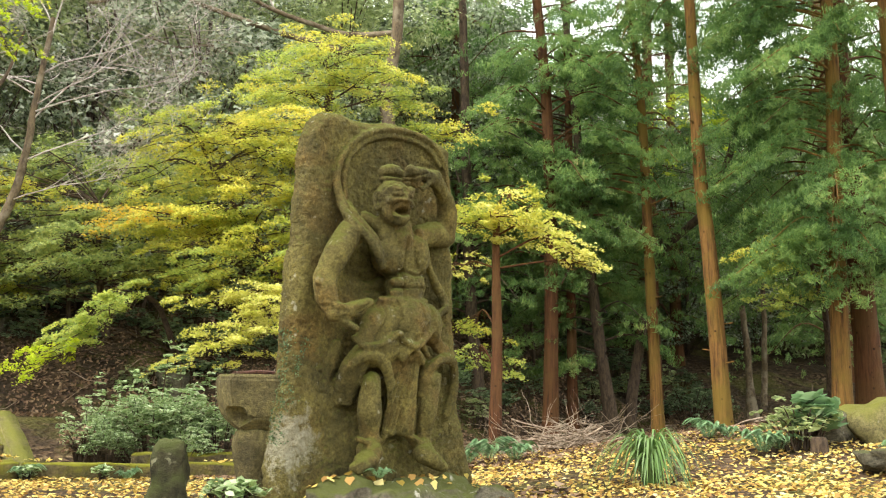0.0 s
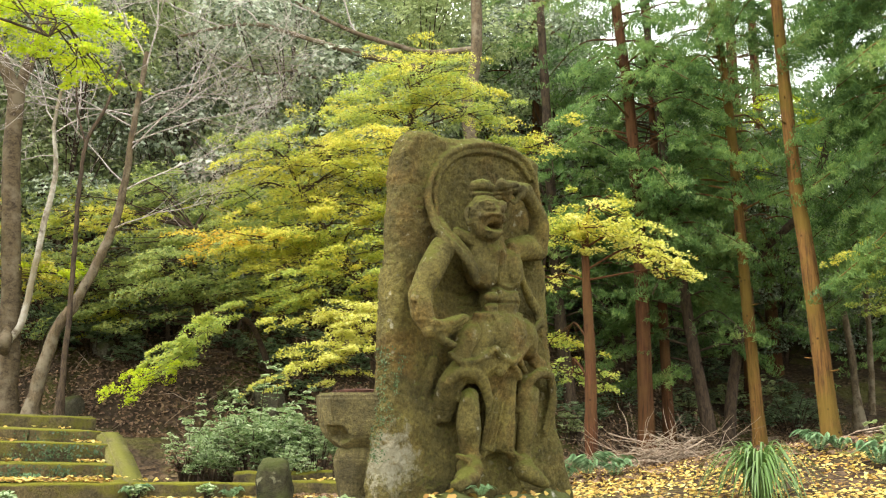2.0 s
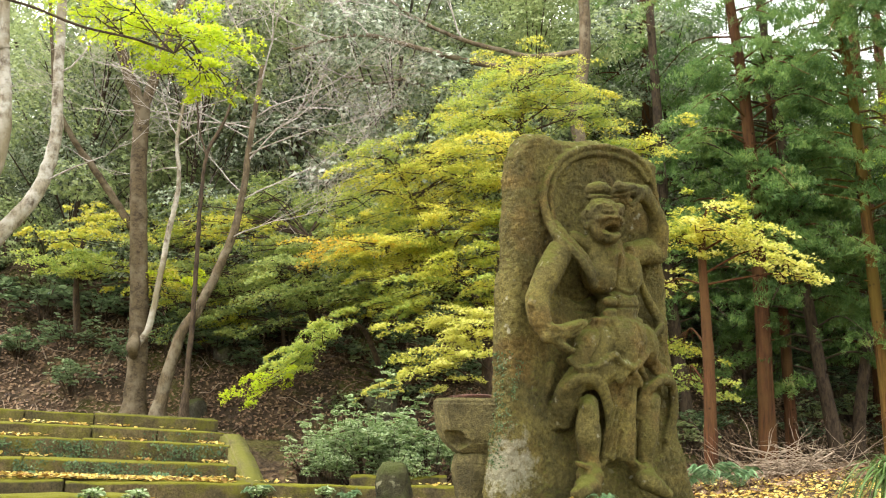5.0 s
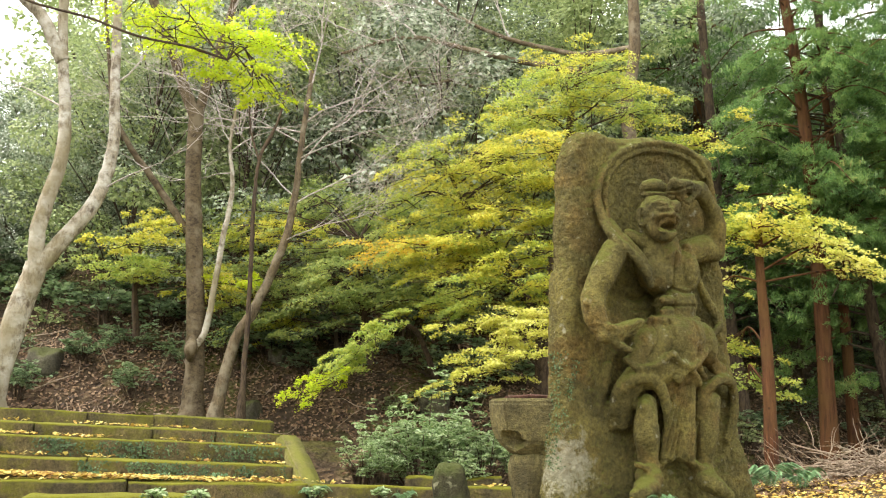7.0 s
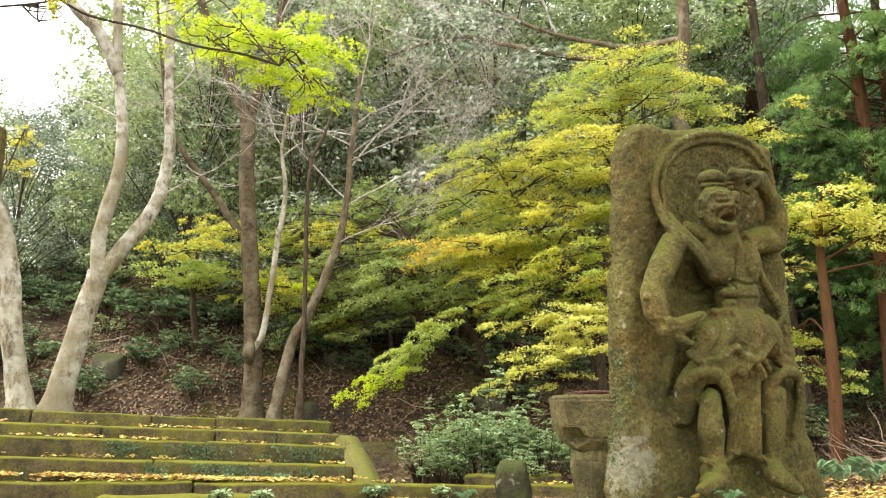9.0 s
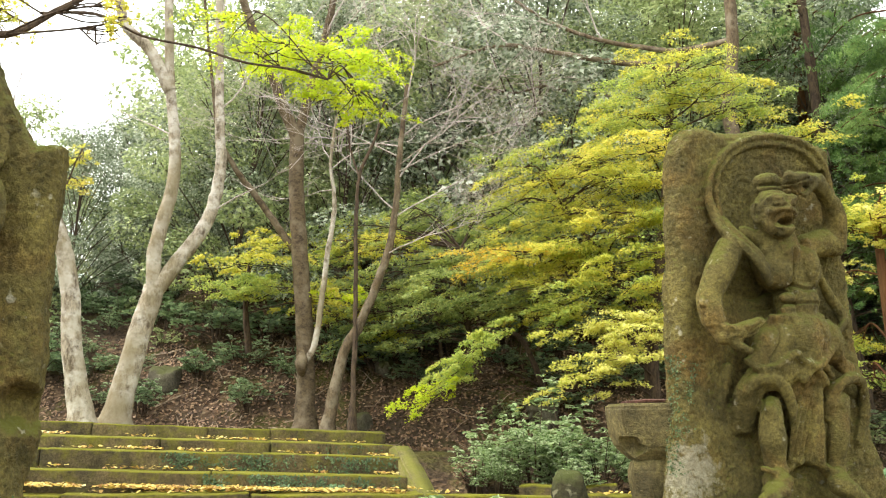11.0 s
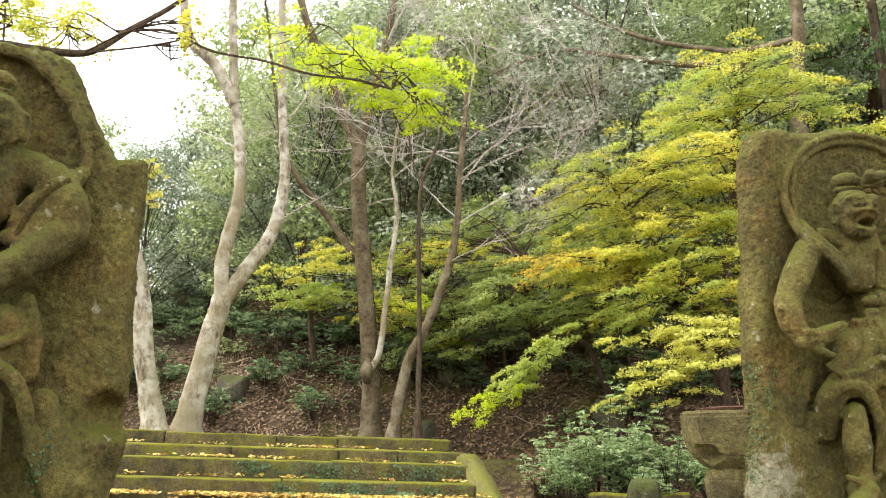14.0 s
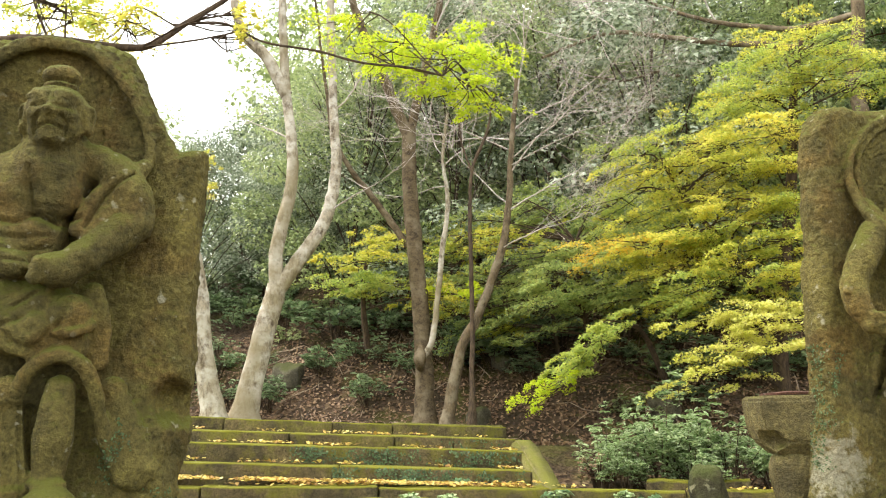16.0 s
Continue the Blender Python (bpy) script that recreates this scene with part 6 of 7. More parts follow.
maple("maple_tree", "yellow-green maple among the cedars", [(5.6, 12.6, 0.8), (5.4, 12.2, 2.2), (4.9, 11.6, 3.1)], 0.06, [
    (4.08, 11.00, 2.87, 0.34, 0.35, 280, 0, -0.1), (4.36, 11.00, 2.62, 0.38, 0.35, 340, 3, 0.05), (4.67, 11.00, 2.30, 0.36, 0.35, 300, 3, 0.1), (4.19, 11.00, 2.18, 0.32, 0.35, 240, 3, 0), (4.49, 11.00, 3.03, 0.36, 0.35, 260, 3, -0.05),
    (4.4, 13.2, 5.2, 0.6, 0.5, 600, 2, 0), (4.0, 14.6, 5.9, 0.7, 0.6, 700, 2, 0), (3.6, 15.0, 5.2, 0.6, 0.5, 600, 2, 0)], LM, M_DARKBARK, "maples", 0.045, 11)

# ---- cedars ----
cedar("straight cedar with a bare tan trunk dotted with branch stubs", [(3.70, 11.45, 0.25), (3.60, 11.5, 2.6), (3.49, 11.52, 4.1), (3.44, 11.55, 6.3)], 0.118, 6.6, 9.0, 1.6, M_CEDAR, 31, 24, 50)
cedar("slim cedar with a mossy tan trunk", [(3.12, 12.62, 0.42), (3.05, 12.64, 2.81), (2.98, 12.65, 5.25), (2.84, 12.69, 7.10)], 0.088, 3.4, 8.0, 1.5, M_CEDAR, 32, 32, 55)
cedar("red-barked cedar in the shade", [(1.62, 12.90, 0.40), (1.63, 12.90, 2.82), (1.57, 12.90, 5.30), (1.41, 12.92, 7.19)], 0.115, 3.0, 7.6, 1.5, M_CEDAR_RED, 33, 34, 55)
cedar("slim red-barked cedar beside a larger one", [(2.05, 13.6, 0.45), (2.03, 13.6, 2.5), (2.0, 13.6, 6.0)], 0.09, 2.6, 6.6, 1.4, M_CEDAR_RED, 34, 30, 55)
cedar("cedar with a mossy green trunk and low fronds", [(5.0, 10.95, 0.62), (5.03, 10.93, 2.6), (5.10, 10.9, 5.1), (5.08, 10.9, 6.5)], 0.12, 2.6, 7.5, 1.5, M_CEDAR, 35, 48, 75, math.pi)
cedar("thick red-brown cedar hung with low fronds", [(5.72, 11.67, 0.75), (5.68, 11.69, 2.88), (5.61, 11.73, 5.15), (5.6, 11.7, 7.0)], 0.175, 2.4, 7.5, 1.9, M_CEDAR_RED, 36, 54, 80, math.pi)
cedar("dark leaning cedar in the shade", [(2.62, 13.4, 0.5), (2.35, 13.45, 2.6), (2.1, 13.5, 5.5)], 0.10, 1.5, 6.5, 1.3, M_DARKBARK, 37, 34, 55)
cedar("dark cedar behind the red maple", [(0.62, 13.6, 0.7), (0.42, 13.6, 2.9), (0.3, 13.6, 6.0)], 0.11, 2.2, 5.2, 1.4, M_DARKBARK, 38, 30, 50)
cedar("cedar trunk at the edge of the grove with pale mossy bark", [(5.6, 10.2, 0.65), (5.55, 10.2, 3.0), (5.5, 10.2, 6.0)], 0.14, 5.6, 8.0, 1.3, M_CEDAR, 39, 22, 50)
for n, (x, y, low, high, reach, text) in enumerate([
        (3.9, 16.0, 2.2, 10.0, 2.2, "tall far cedar closing the grove"), (6.8, 15.0, 2.0, 9.5, 2.3, "far cedar with wide green fronds"), (5.0, 18.5, 2.0, 11.0, 2.5, "tall far cedar closing the grove"),
        (2.4, 17.5, 2.6, 7.4, 2.1, "far cedar under a gap of sky"), (0.2, 16.0, 3.0, 9.5, 2.0, "far cedar on the shaded bank"), (8.2, 17.5, 1.8, 10.5, 2.6, "far cedar with wide green fronds"), (1.2, 19.0, 3.0, 9.0, 2.4, "far cedar on the shaded bank")]):
    z = float(ground_z(x, y))
    high = max(high, z + 5.0)
    cedar(text, [(x, y, z), (x, y, z + 2.0), (x, y, high - 2.5)], 0.14, max(low, z + 1.2), high, reach, M_CEDAR_RED, 40 + n, 46, 60)

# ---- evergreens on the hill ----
# the first two carry leaves with sky glints painted into their colour
kinds = [("grey-green evergreen tree on the wooded hillside", 6.2, 2.1, L_EVER_GLINT, M_DARKBARK, 51),
         ("dark glossy evergreen tree on the wooded hillside", 5.2, 2.0, L_EVER_GLINT, M_DARKBARK, 52),
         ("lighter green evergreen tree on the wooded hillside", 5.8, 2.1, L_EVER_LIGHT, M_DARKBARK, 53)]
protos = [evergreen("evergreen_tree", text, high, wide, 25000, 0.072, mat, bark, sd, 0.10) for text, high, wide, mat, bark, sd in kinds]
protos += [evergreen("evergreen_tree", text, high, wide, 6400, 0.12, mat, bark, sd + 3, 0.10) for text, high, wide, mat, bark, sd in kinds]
g1 = np.random.default_rng(77)
spots = []
for n in range(6000):
    x, y = g1.uniform(-24, 15), g1.uniform(9.0, 33)
    foot = 11.9 + 0.33 * max(x, -22) if x < 0 else 11.9 + min(0.9 * x, 3.0)
    q = y - foot
    if q < (2.6 if x < 0.5 else 3.6) or (x > -1 and x < 2.6 and y < 15.5) or (0.07 < x / y < 0.10 and y < 26):
        continue
    gap = 1.25 + 0.05 * q
    if all((x - a) ** 2 + (y - b) ** 2 > gap * gap for a, b in spots):
        spots.append((x, y))
spots = spots[:150]
used = set()
for n, (x, y) in enumerate(spots):
    k = float(g1.uniform(0.75, 1.15))
    if x < -3.0:
        k *= 1.10 - 0.46 * float(smooth(-0.70, -0.95, x / y))
    m = pose(x, y, float(ground_z(x, y)) - 0.1, g1.normal(0, 4), g1.normal(0, 4), g1.uniform(0, 360)) @ Matrix.Diagonal((k, k, k, 1))
    foot = 11.9 + 0.33 * max(x, -22) if x < 0 else 11.9 + min(0.9 * x, 3.0)
    pick = int(g1.integers(0, 3)) + (0 if y - foot < 4.4 else 3)
    if pick not in used:
        used.add(pick)
        protos[pick].matrix_basis = m
    else:
        copy_thing(protos[pick], pose(0, 0, 0)).matrix_basis = m

# bare dark stems of the thicket
tw = Tubes()
for n in range(34):
    x, y = g1.uniform(-6, 3), g1.uniform(11.5, 17)
    foot = 11.9 + 0.33 * x if x < 0 else 11.9 + 0.9 * x
    if y - foot < 1.2:
        continue
    z = float(ground_z(x, y))
    line = curve_through([(x, y, z - 0.1), (x + g1.normal(0, 0.2), y, z + 1.2), (x + g1.normal(0, 0.5), y, z + 2.6), (x + g1.normal(0, 0.8), y, z + 4.0)], 4, 0.02, n)
    tw.add(line, taper(line, g1.uniform(0.015, 0.04), 0.01), 6)
thicket = part("thicket_stems", tw.mesh("thicket_stems"), M_DARKBARK)
tagged(thicket, "thin bare dark stems crowding the wooded slope", "thicket", kind="stuff")

# ---- shrubs on the slope and in the bed ----
sh = [shrub("slope_shrub", "low dark evergreen shrub on the leafy slope", (0.6, 0.5, 0.62), 950, 0.095, KITE, L_SLOPE, 61, "slope shrubs"),
      shrub("slope_shrub", "low light green shrub on the leafy slope", (0.5, 0.45, 0.45), 700, 0.075, KITE, L_EVER_LIGHT, 62, "slope shrubs"),
      shrub("slope_shrub", "spreading dark green shrub on the leafy slope", (0.7, 0.55, 0.5), 1000, 0.07, OVAL, L_SLOPE, 64, "slope shrubs")]
places = []
for n in range(1600):
    x, y = g1.uniform(-13, 5), g1.uniform(7, 17)
    foot = 11.9 + 0.33 * x if x < 0 else 11.9 + min(0.9 * x, 3.0)
    q = y - foot
    bare = (-6.4 < x < -2.6 and q < 1.2) or (-7.0 < x < -5.0 and y < 10.3)
    if 0.25 < q < 4.5 and g1.uniform() < (0.10 if bare else 1.0) and all((x - a) ** 2 + (y - b) ** 2 > 0.26 for a, b in places):
        places.append((x, y))
for n, (x, y) in enumerate(places[:230]):
    k = float(g1.uniform(0.55, 1.25))
    m = pose(x, y, float(ground_z(x, y)) - 0.04, 0, 0, g1.uniform(0, 360)) @ Matrix.Diagonal((k, k, k, 1))
    if n < 3:
        sh[n].matrix_basis = m
    else:
        copy_thing(sh[(0, 0, 2, 1, 0, 2)[n % 6]], pose(0, 0, 0)).matrix_basis = m

bush = shrub("shrub", "broad glossy-leaved shrub filling the planting bed", (0.70, 0.5, 0.82), 3000, 0.068, OVAL * np.array([0.8, 1.05, 1.0]), L_BUSH, 63, "bed shrubs")
bush.matrix_basis = pose(-2.75, 8.55, 0.22, 0, 0, 20)
for x, y, k, a in [(-3.3, 8.45, 0.72, 100), (-2.15, 8.7, 0.78, 200), (-1.75, 8.75, 0.6, 300), (-3.0, 8.15, 0.5, 45), (-2.4, 8.3, 0.55, 160), (-2.6, 9.1, 1.0, 250)]:
    copy_thing(bush, pose(0, 0, 0)).matrix_basis = pose(x, y, 0.22, 0, 0, a) @ Matrix.Diagonal((k, k, k, 1))


dry = shrub("dried_shrub", "withered low shrub with brown leaves in the bed", (0.20, 0.16, 0.26), 330, 0.06, SLIM, L_BROWN, 65)
dry.matrix_basis = pose(-3.22, 8.05, 0.24, 0, 0, 30)

# ---- ferns, strap-leaved clump, broad-leaved seedlings ----
def fern(label, n, length, seed, mat=L_FERN):
    g = np.random.default_rng(seed)
    plant = thing("fern", label, "fern", "ferns")
    for k in range(n):
        a = 2 * np.pi * k / n + g.normal(0, 0.25)
        ln = length * g.uniform(0.7, 1.15)
        out = np.array([math.cos(a), math.sin(a), 0])
        rib = curve_through([(0, 0, 0), out * ln * 0.45 + [0, 0, ln * 0.62], out * ln * 0.95 + [0, 0, ln * 0.45]], 12)
        side = np.cross(out, [0, 0, 1])
        P, N, T, S = [], [], [], []
        for i in range(3, len(rib)):
            f = i / len(rib)
            w = ln * 0.30 * math.sin(math.pi * min(1, f * 1.02)) + 0.008
            for s in (-1, 1):
                d = side * s + out * 0.35
                P.append(rib[i] + d * w * 0.45)
                T.append(d)
                N.append(np.array([0, 0, 1.0]) + out * 0.5)
                S.append(w)
        P, N, T = np.array(P), np.array(N), np.array(T)
        v, f = leaf_arrays(OVAL * np.array([0.75, 1, 0.6]), P, N, np.array(S), np.cross(N, T) * -1, g)
        part("frond", np_mesh("frond", v, f, 6), mat, plant)
    return plant


f1 = fern("small fern with arching fronds on the court's edge", 9, 0.30, 71)
f1.matrix_basis = pose(0.45, 8.0, 0.31)
for x, y, k in [(0.25, 8.1, 0.8), (0.68, 7.95, 0.85), (2.35, 7.75, 0.85), (2.5, 7.7, 0.6), (-3.35, 7.25, 0.6), (-2.6, 7.5, 0.55), (2.55, 7.0, 0.9), (2.7, 7.05, 0.75), (-0.35, 5.35, 0.35), (3.4, 6.6, 0.6), (-4.6, 6.95, 0.45), (-5.0, 6.6, 0.5), (-4.2, 7.15, 0.4)]:
    copy_thing(f1, pose(0, 0, 0)).matrix_basis = pose(x, y, float(ground_z(x, y)) + (0.17 if x == -0.35 else 0.0) + (0.12 if x < -4 else 0), 0, 0, x * 99) @ Matrix.Diagonal((k, k, k, 1))


def strap_clump(label, n, length, seed, width=0.018):
    """Long arching blades from one crown."""
    g = np.random.default_rng(seed)
    plant = thing("strap_leaf_clump", label, "plant")
    for k in range(n):
        a = g.uniform(0, 2 * np.pi)
        ln = length * g.uniform(0.55, 1.2)
        out = np.array([math.cos(a), math.sin(a), 0])
        reach = g.uniform(0.3, 0.95)
        rib = curve_through([out * 0.04, out * ln * reach * 0.35 + [0, 0, ln * 0.6], out * ln * reach * 0.75 + [0, 0, ln * (0.85 - 0.5 * reach)], out * ln * reach * 1.05 + [0, 0, ln * (0.75 - 0.95 * reach)]], 4)
        side = np.cross(out, [0, 0, 1])
        w = width * np.sin(np.linspace(0.5, math.pi, len(rib)))[:, None] * g.uniform(0.7, 1.2)
        v = np.stack([rib - side * w * 0.5, rib + np.array([0, 0, -0.3]) * w * 0.3, rib + side * w * 0.5], 1).reshape(-1, 3)
        i = np.arange(len(rib) - 1)
        q = np.concatenate([np.stack([i * 3, i * 3 + 1, i * 3 + 4, i * 3 + 3], -1), np.stack([i * 3 + 1, i * 3 + 2, i * 3 + 5, i * 3 + 4], -1)])
        part("blade", np_mesh("blade", v, q, 4, True), L_GRASS, plant)
    return plant


tuft = strap_clump("dense clump of long arching green strap leaves", 210, 0.52, 81, 0.015)
tuft.matrix_basis = pose(1.46, 6.15, float(ground_z(1.46, 6.15)) - 0.02)
shr = shrub("broadleaf_shrub", "small leafy shrub with broad pale leaves on the bank", (0.34, 0.25, 0.36), 560, 0.075, OVAL, L_EVER_LIGHT, 83)
shr.matrix_basis = pose(2.85, 7.0, 0.52)
seed_p = shrub("seedling", "broad-leaved seedling with big pale green leaves", (0.14, 0.12, 0.36), 210, 0.16, OVAL * np.array([1.6, 1, 1]), L_FERN, 84)
seed_p.matrix_basis = pose(3.0, 7.05, 0.60) @ Matrix.Diagonal((1, 1, 1, 1))
weed = shrub("weed", "small leafy weed at the foot of the slab", (0.13, 0.12, 0.17), 210, 0.075, OVAL * np.array([1.3, 1, 1]), L_BUSH, 85, "weeds")
weed.matrix_basis = pose(-1.12, 5.05, 0.18)
for x, y, z in [(-2.75, 7.35, 0.15), (-3.3, 7.2, 0.15), (-1.45, 5.85, 0.15), (-1.38, 5.7, 0.2), (-3.75, 5.5, 0.22), (-3.6, 5.8, 0.2)]:
    copy_thing(weed, pose(0, 0, 0)).matrix_basis = pose(x, y, z, 0, 0, x * 77) @ Matrix.Diagonal((0.6, 0.6, 0.6, 1))

# brown cut stump beside the shrub
stump = part("stump", prism([(0.075, 0.0), (0.065, 0.08), (0.06, 0.13), (0.05, 0.14)], 10, 0, 0.008, 3.0), M_DARKBARK)
stump.matrix_world = pose(2.93, 6.84, 0.48)
tagged(stump, "small dark brown cut stump on the leaf bank", "stump")

# ---- pile of dead branches ----
pile = thing("brush_pile", "heap of dry grey-brown dead branches", "brush pile", at=(1.35, 9.0, 0.3))
g2 = np.random.default_rng(91)
for n in range(120):
    t = Tubes()
    a = g2.normal(0.0, 0.8) + (math.pi if g2.uniform() < 0.5 else 0)
    ln = g2.uniform(0.35, 0.9)
    c = np.array([g2.normal(0, 0.33), g2.normal(0, 0.2), abs(g2.normal(0, 0.15)) + 0.02])
    c[2] *= max(0.1, 1 - abs(c[0]) / 0.85)
    twigs(t, c - np.array([math.cos(a), math.sin(a), 0]) * ln * 0.5, (math.cos(a), math.sin(a), g2.normal(0.0, 0.22)), ln, g2.uniform(0.004, 0.012), 1, g2, 0.45, -0.015, 4, 4)
    part("branch", t.mesh("branch"), M_TWIG, pile)
t = Tubes()
log = curve_through([(-0.75, -0.15, 0.05), (-0.3, -0.22, 0.12), (0.2, -0.25, 0.04)], 5)
part("branch", t.add(log, taper(log, 0.022, 0.012), 7, 0.1).mesh("branch"), M_TWIG, pile)

# ---- ivy and seedlings on the risers ----
g4 = np.random.default_rng(111)
for c, z, lo, hi, n in [(8.66, 0.61, -0.9, 1.28, 1500), (8.30, 0.447, -0.5, 1.28, 1500), (9.0, 0.722, 0.3, 1.2, 150)]:
    r = g4.uniform(lo, hi, n)
    h = g4.uniform(0.0, 0.15, n)
    keep = vnoise(np.stack([r * 1.6, h * 2, 0 * r + c], -1), 3.0) + 0.5 * vnoise(np.stack([r * 5, h * 6, 0 * r], -1), 3.0) > g4.uniform(-0.5, 0.5, n)
    r, h = r[keep], h[keep]
    xy = r[:, None] * E_DIR + (c - 0.012 - g4.uniform(0, 0.02, len(r)))[:, None] * B_DIR
    p = np.column_stack([xy, z + stair_drop(r) - 0.01 - h])
    nr = np.array([-B_DIR[0], -B_DIR[1], 0.35]) + g4.normal(0, 0.35, (len(r), 3))
    ob = part("ivy", leaf_mesh("ivy", KITE, p, nr, 0.028 * g4.uniform(0.7, 1.3, len(r)), None, g4), L_IVY)
    tagged(ob, "small dark creeper leaves clinging to a mossy riser", "creeper", kind="stuff")

# ---- fallen leaves ----
def scatter(n, xlo, xhi, ylo, yhi, size, outline, mat, name, label, seed, accept=None, lift=0.012, tilt=0.28):
    g = np.random.default_rng(seed)
    x, y = g.uniform(xlo, xhi, n), g.uniform(ylo, yhi, n)
    if accept is not None:
        k = accept(x, y, g)
        x, y = x[k], y[k]
    e = 0.03
    nx = (ground_z(x - e, y) - ground_z(x + e, y)) / (2 * e)
    nyy = (ground_z(x, y - e) - ground_z(x, y + e)) / (2 * e)
    nr = np.stack([nx, nyy, np.ones_like(x)], -1) + g.normal(0, tilt, (len(x), 3))
    p = np.stack([x, y, ground_z(x, y) + lift + g.uniform(0, 0.015, len(x))], -1)
    ob = part(name, leaf_mesh(name, outline, p, nr, size * g.uniform(0.7, 1.25, len(x)), None, g), mat)
    return tagged(ob, label, "fallen leaves", kind="stuff")


def court(x, y, g):
    c, r = x * B_DIR[0] + y * B_DIR[1], x * E_DIR[0] + y * E_DIR[1]
    thin = vnoise(np.stack([x, y, 0 * x], -1), 2.2) + 0.5 * vnoise(np.stack([x, y, 0 * x], -1), 6.0) > g.uniform(-1.1, 0.35, len(x))
    return thin & ((c < 8.2) | (x > -0.8)) & (y < 9.2 + 0.2 * x) & ((x < 1.0) | (y < 8.6))


scatter(76000, -6.5, 5.5, 3.5, 9.8, 0.034, FAN, L_FALLEN, "fallen_yellow_leaves", "yellow and cream fallen leaves carpeting the court", 101, court)
scatter(80000, -10, 6.5, 7.5, 15.5, 0.055, KITE, L_BROWN, "fallen_brown_leaves", "dry brown fallen leaves covering the slope", 102, lambda x, y, g: (x * B_DIR[0] + y * B_DIR[1] > 10.4) | (x > -2.5), 0.015, 0.45)
scatter(900, -1.4, 0.9, 4.9, 6.3, 0.066, FAN, L_BROWN, "fallen_brown_leaves", "brown fallen leaves round the foundation stone", 103)
P, N = [], []
g3 = np.random.default_rng(105)
for c, z in [(e[0], e[1]) for e in STEP_EDGES[1:]] + [(7.93, 0.305)]:
    n = 900 if c > 8 else 3600
    r, d = g3.uniform(-3.2, 1.28, n), np.minimum(np.abs(g3.normal(0.30, 0.16, n)), 0.38)
    d = np.where(g3.uniform(size=n) < (0.3 if c > 8 else 0.7), g3.uniform(0.0, 0.36, n), d)
    keep = 1.6 * vnoise(np.stack([r * 2, d, 0 * r + c], -1), 2.5) > g3.uniform(-0.1, 0.7, n) - (0.8 if c < 8 else 0.0)
    r, d = r[keep], d[keep]
    xy = r[:, None] * E_DIR + (c + d)[:, None] * B_DIR
    P.append(np.column_stack([xy, z + stair_drop(r) + 0.014 + g3.uniform(0, 0.02, len(r))]))
    N.append(np.array([0, 0, 1.0]) + g3.normal(0, 0.3, (len(r), 3)))
for a, b, z in ((k0 - (1.6, 1.05), k0, 0.33), (k0, k1, 0.31), (k2, k3, 0.268)):
    n = 260
    f, w = g3.uniform(0, 1, n), g3.uniform(-0.12, 0.12, n)
    side = np.array([-(b - a)[1], (b - a)[0]]) / np.hypot(*(b - a))
    xy = a + f[:, None] * (b - a) + w[:, None] * side * (1.0 if z > 0.3 else 0.55)
    keep = 1.5 * vnoise(np.stack([xy[:, 0], xy[:, 1], 0 * f], -1), 2.0) > g3.uniform(-0.5, 0.6, n)
    P.append(np.column_stack([xy, z - 0.012 * f + 0.016 + g3.uniform(0, 0.015, n)])[keep])
    N.append((np.array([0, 0, 1.0]) + g3.normal(0, 0.3, (n, 3)))[keep])
P, N = np.concatenate(P), np.concatenate(N)
ob = part("step_leaves", leaf_mesh("step_leaves", FAN, P, N, 0.04 * g3.uniform(0.7, 1.2, len(P)), None, g3), L_FALLEN)
tagged(ob, "yellow fallen leaves gathered on the stone treads", "fallen leaves", kind="stuff")

# fallen sticks on the slope
t = Tubes()
for n in range(320):
    x, y = g3.uniform(-9, 5.5), g3.uniform(8.5, 14)
    if x * B_DIR[0] + y * B_DIR[1] < 10.8 and x < -1.5:
        continue
    a, ln = g3.uniform(0, np.pi), g3.uniform(0.15, 0.7)
    q = np.array([[x + math.cos(a) * ln * s, y + math.sin(a) * ln * s] for s in (-0.5, -0.1, 0.2, 0.5)])
    line = np.column_stack([q, ground_z(q[:, 0], q[:, 1]) + 0.02 + np.abs(g3.normal(0, 0.04, 4))])
    t.add(line, taper(line, g3.uniform(0.004, 0.013), 0.003), 4)
ob = part("fallen_sticks", t.mesh("fallen_sticks"), M_TWIG)
tagged(ob, "dry broken sticks lying in the leaf litter", "sticks", kind="stuff")

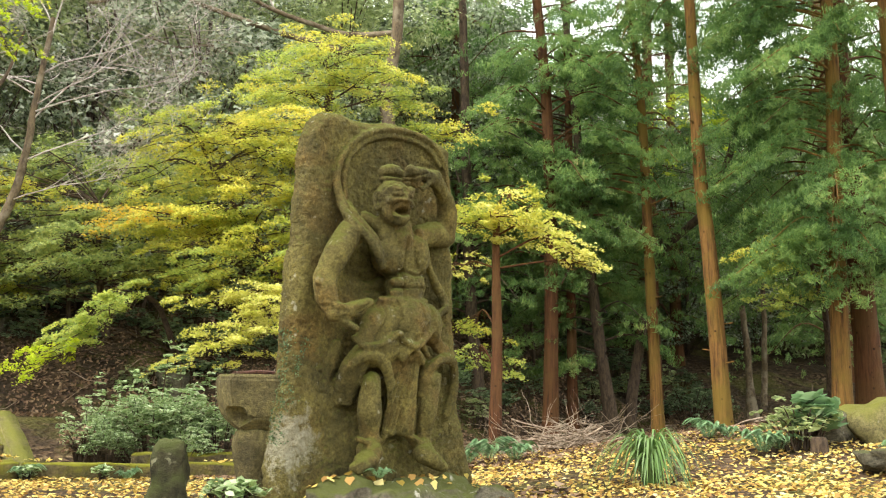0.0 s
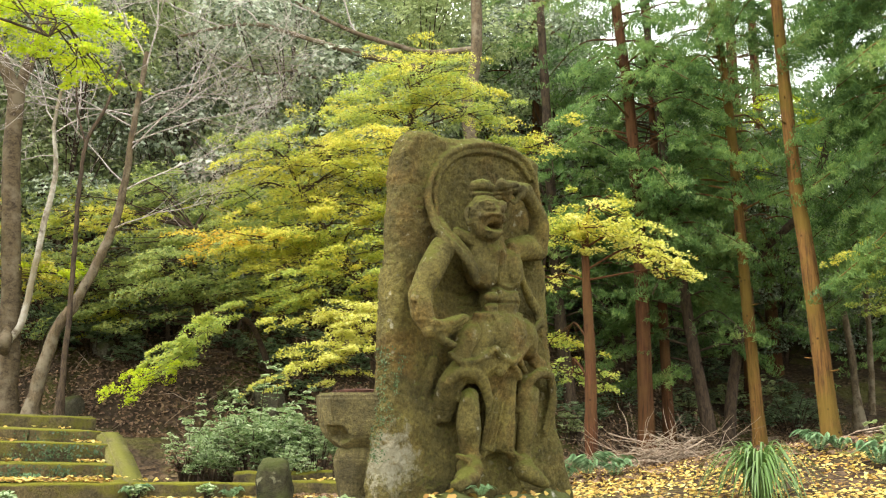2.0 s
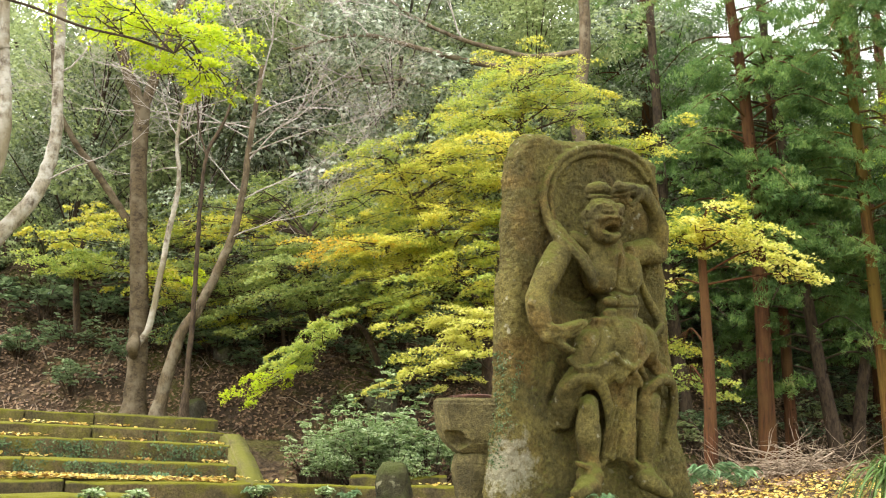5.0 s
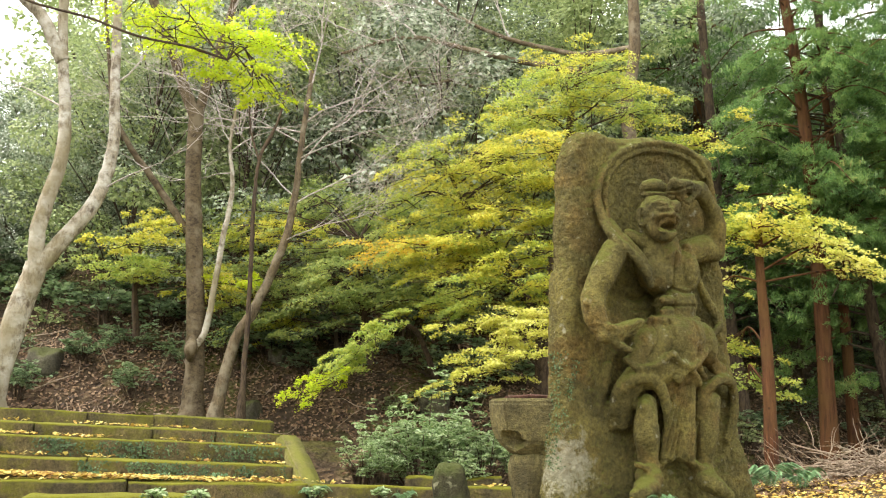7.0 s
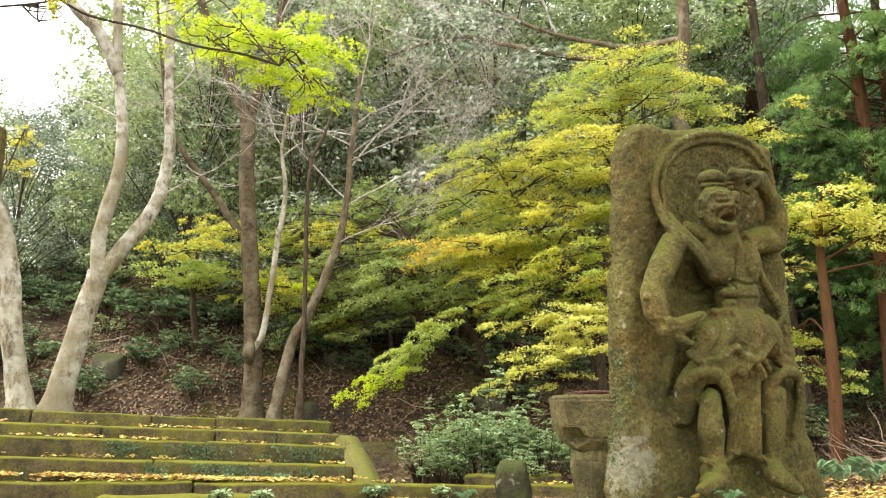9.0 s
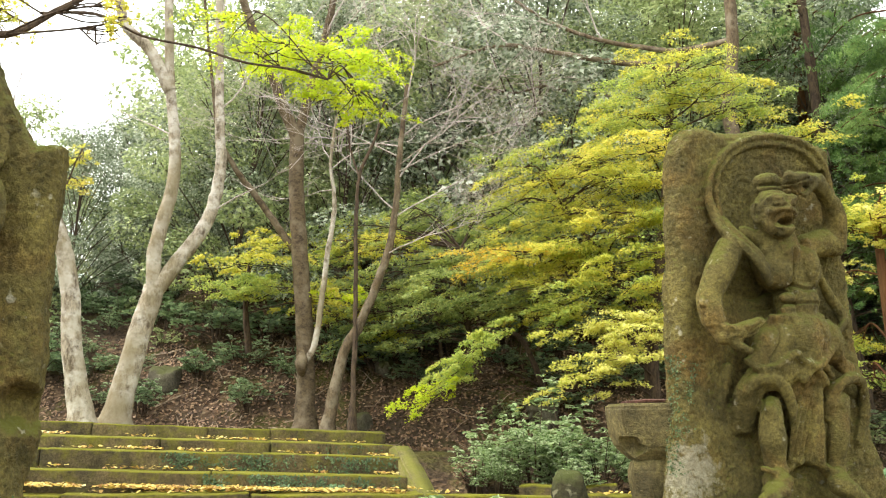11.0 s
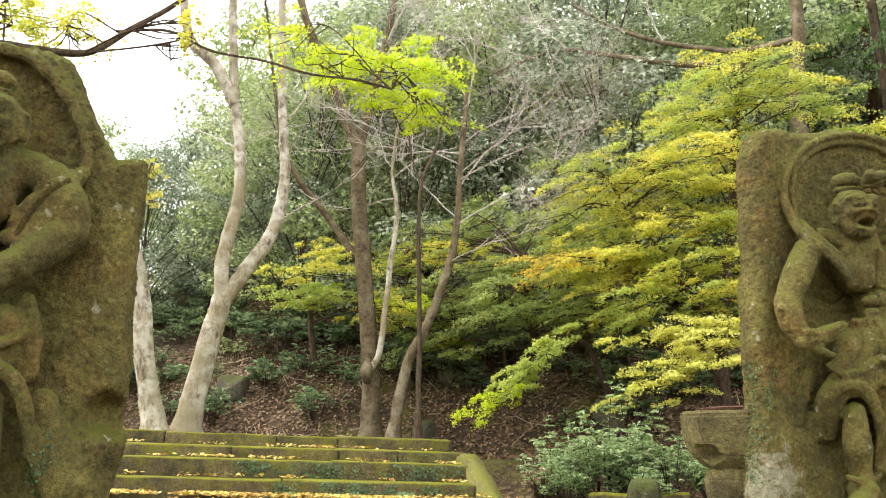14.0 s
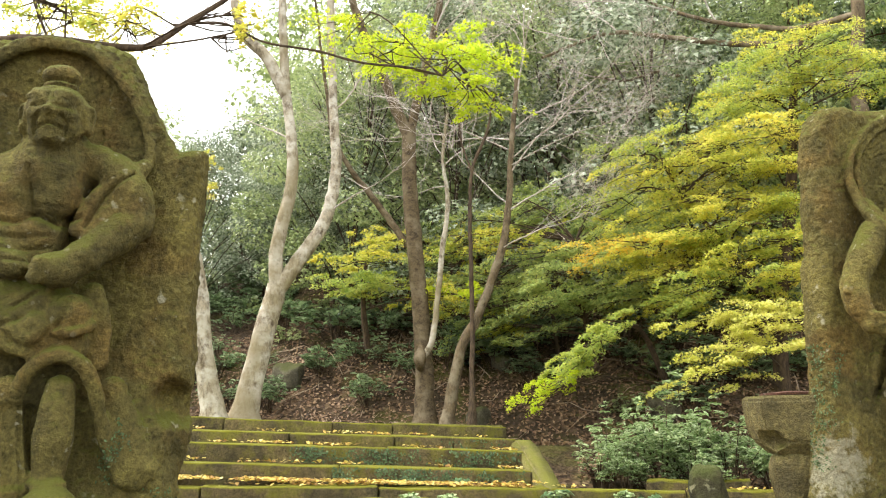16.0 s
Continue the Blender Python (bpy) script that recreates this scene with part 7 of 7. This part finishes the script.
# larger fallen leaves caught on the foundation stone
bvh = BVHTree.FromPolygons([ped.matrix_world @ v.co for v in ped.data.vertices], [tuple(f.vertices) for f in ped.data.polygons])
ou, on = np.array([0.788, 0.616]), np.array([0.616, -0.788])
P, N = [], []
for n in range(60):
    q = np.array([-0.93, 5.31]) + ou * g3.uniform(-0.05, 1.45) + on * abs(g3.normal(0.12, 0.16))
    hit, nor, _, _ = bvh.ray_cast(Vector((q[0], q[1], 2.0)), Vector((0, 0, -1)))
    if hit is not None:
        P.append(np.array(hit) + [0, 0, 0.012])
        N.append(np.array(nor) + g3.normal(0, 0.35, 3))
ob = part("stone_top_leaves", leaf_mesh("stone_top_leaves", FAN, np.array(P), np.array(N), 0.062 * g3.uniform(0.6, 1.2, len(P)), None, g3), L_FALLEN)
tagged(ob, "yellow and orange fallen leaves on the mossy foundation stone", "fallen leaves", kind="stuff")

# creepers climbing the edges of the slabs
g5 = np.random.default_rng(131)
for slab, runs in ((slab_a, [(-0.03, 0.55, 1.25, 0.03, 700), (0.10, 0.95, 1.2, 0.012, 90)]), (slab_b, [(0.28, 0.55, 0.85, 0.02, 70), (0.30, 0.6, 0.78, 0.03, 60), (0.50, 0.3, 0.55, 0.04, 90)])):
    hull = BVHTree.FromPolygons([v.co for v in slab.data.vertices], [tuple(f.vertices) for f in slab.data.polygons])
    P, N = [], []
    for across, low, high, spread, n in runs:
        for _ in range(n):
            z = g5.uniform(low, high)
            x = across + 0.03 * math.sin(z * 17 + across) + g5.normal(0, spread)
            hit, nor, _, _ = hull.ray_cast(Vector((x, -1.0, z)), Vector((0, 1, 0)))
            if hit is None:
                hit, nor, _, _ = hull.find_nearest(Vector((x, g5.uniform(0.0, 0.15), z)))
            w = slab.matrix_world.to_3x3() @ nor
            P.append(np.array(slab.matrix_world @ hit) + np.array(w) * 0.008)
            N.append(np.array(w) + g5.normal(0, 0.4, 3))
    ob = part("ivy", leaf_mesh("ivy", KITE, np.array(P), np.array(N), 0.015 * g5.uniform(0.6, 1.3, len(P)), None, g5), L_IVY)
    tagged(ob, "tiny dark creeper leaves clinging to the carved slab", "creeper", kind="stuff")
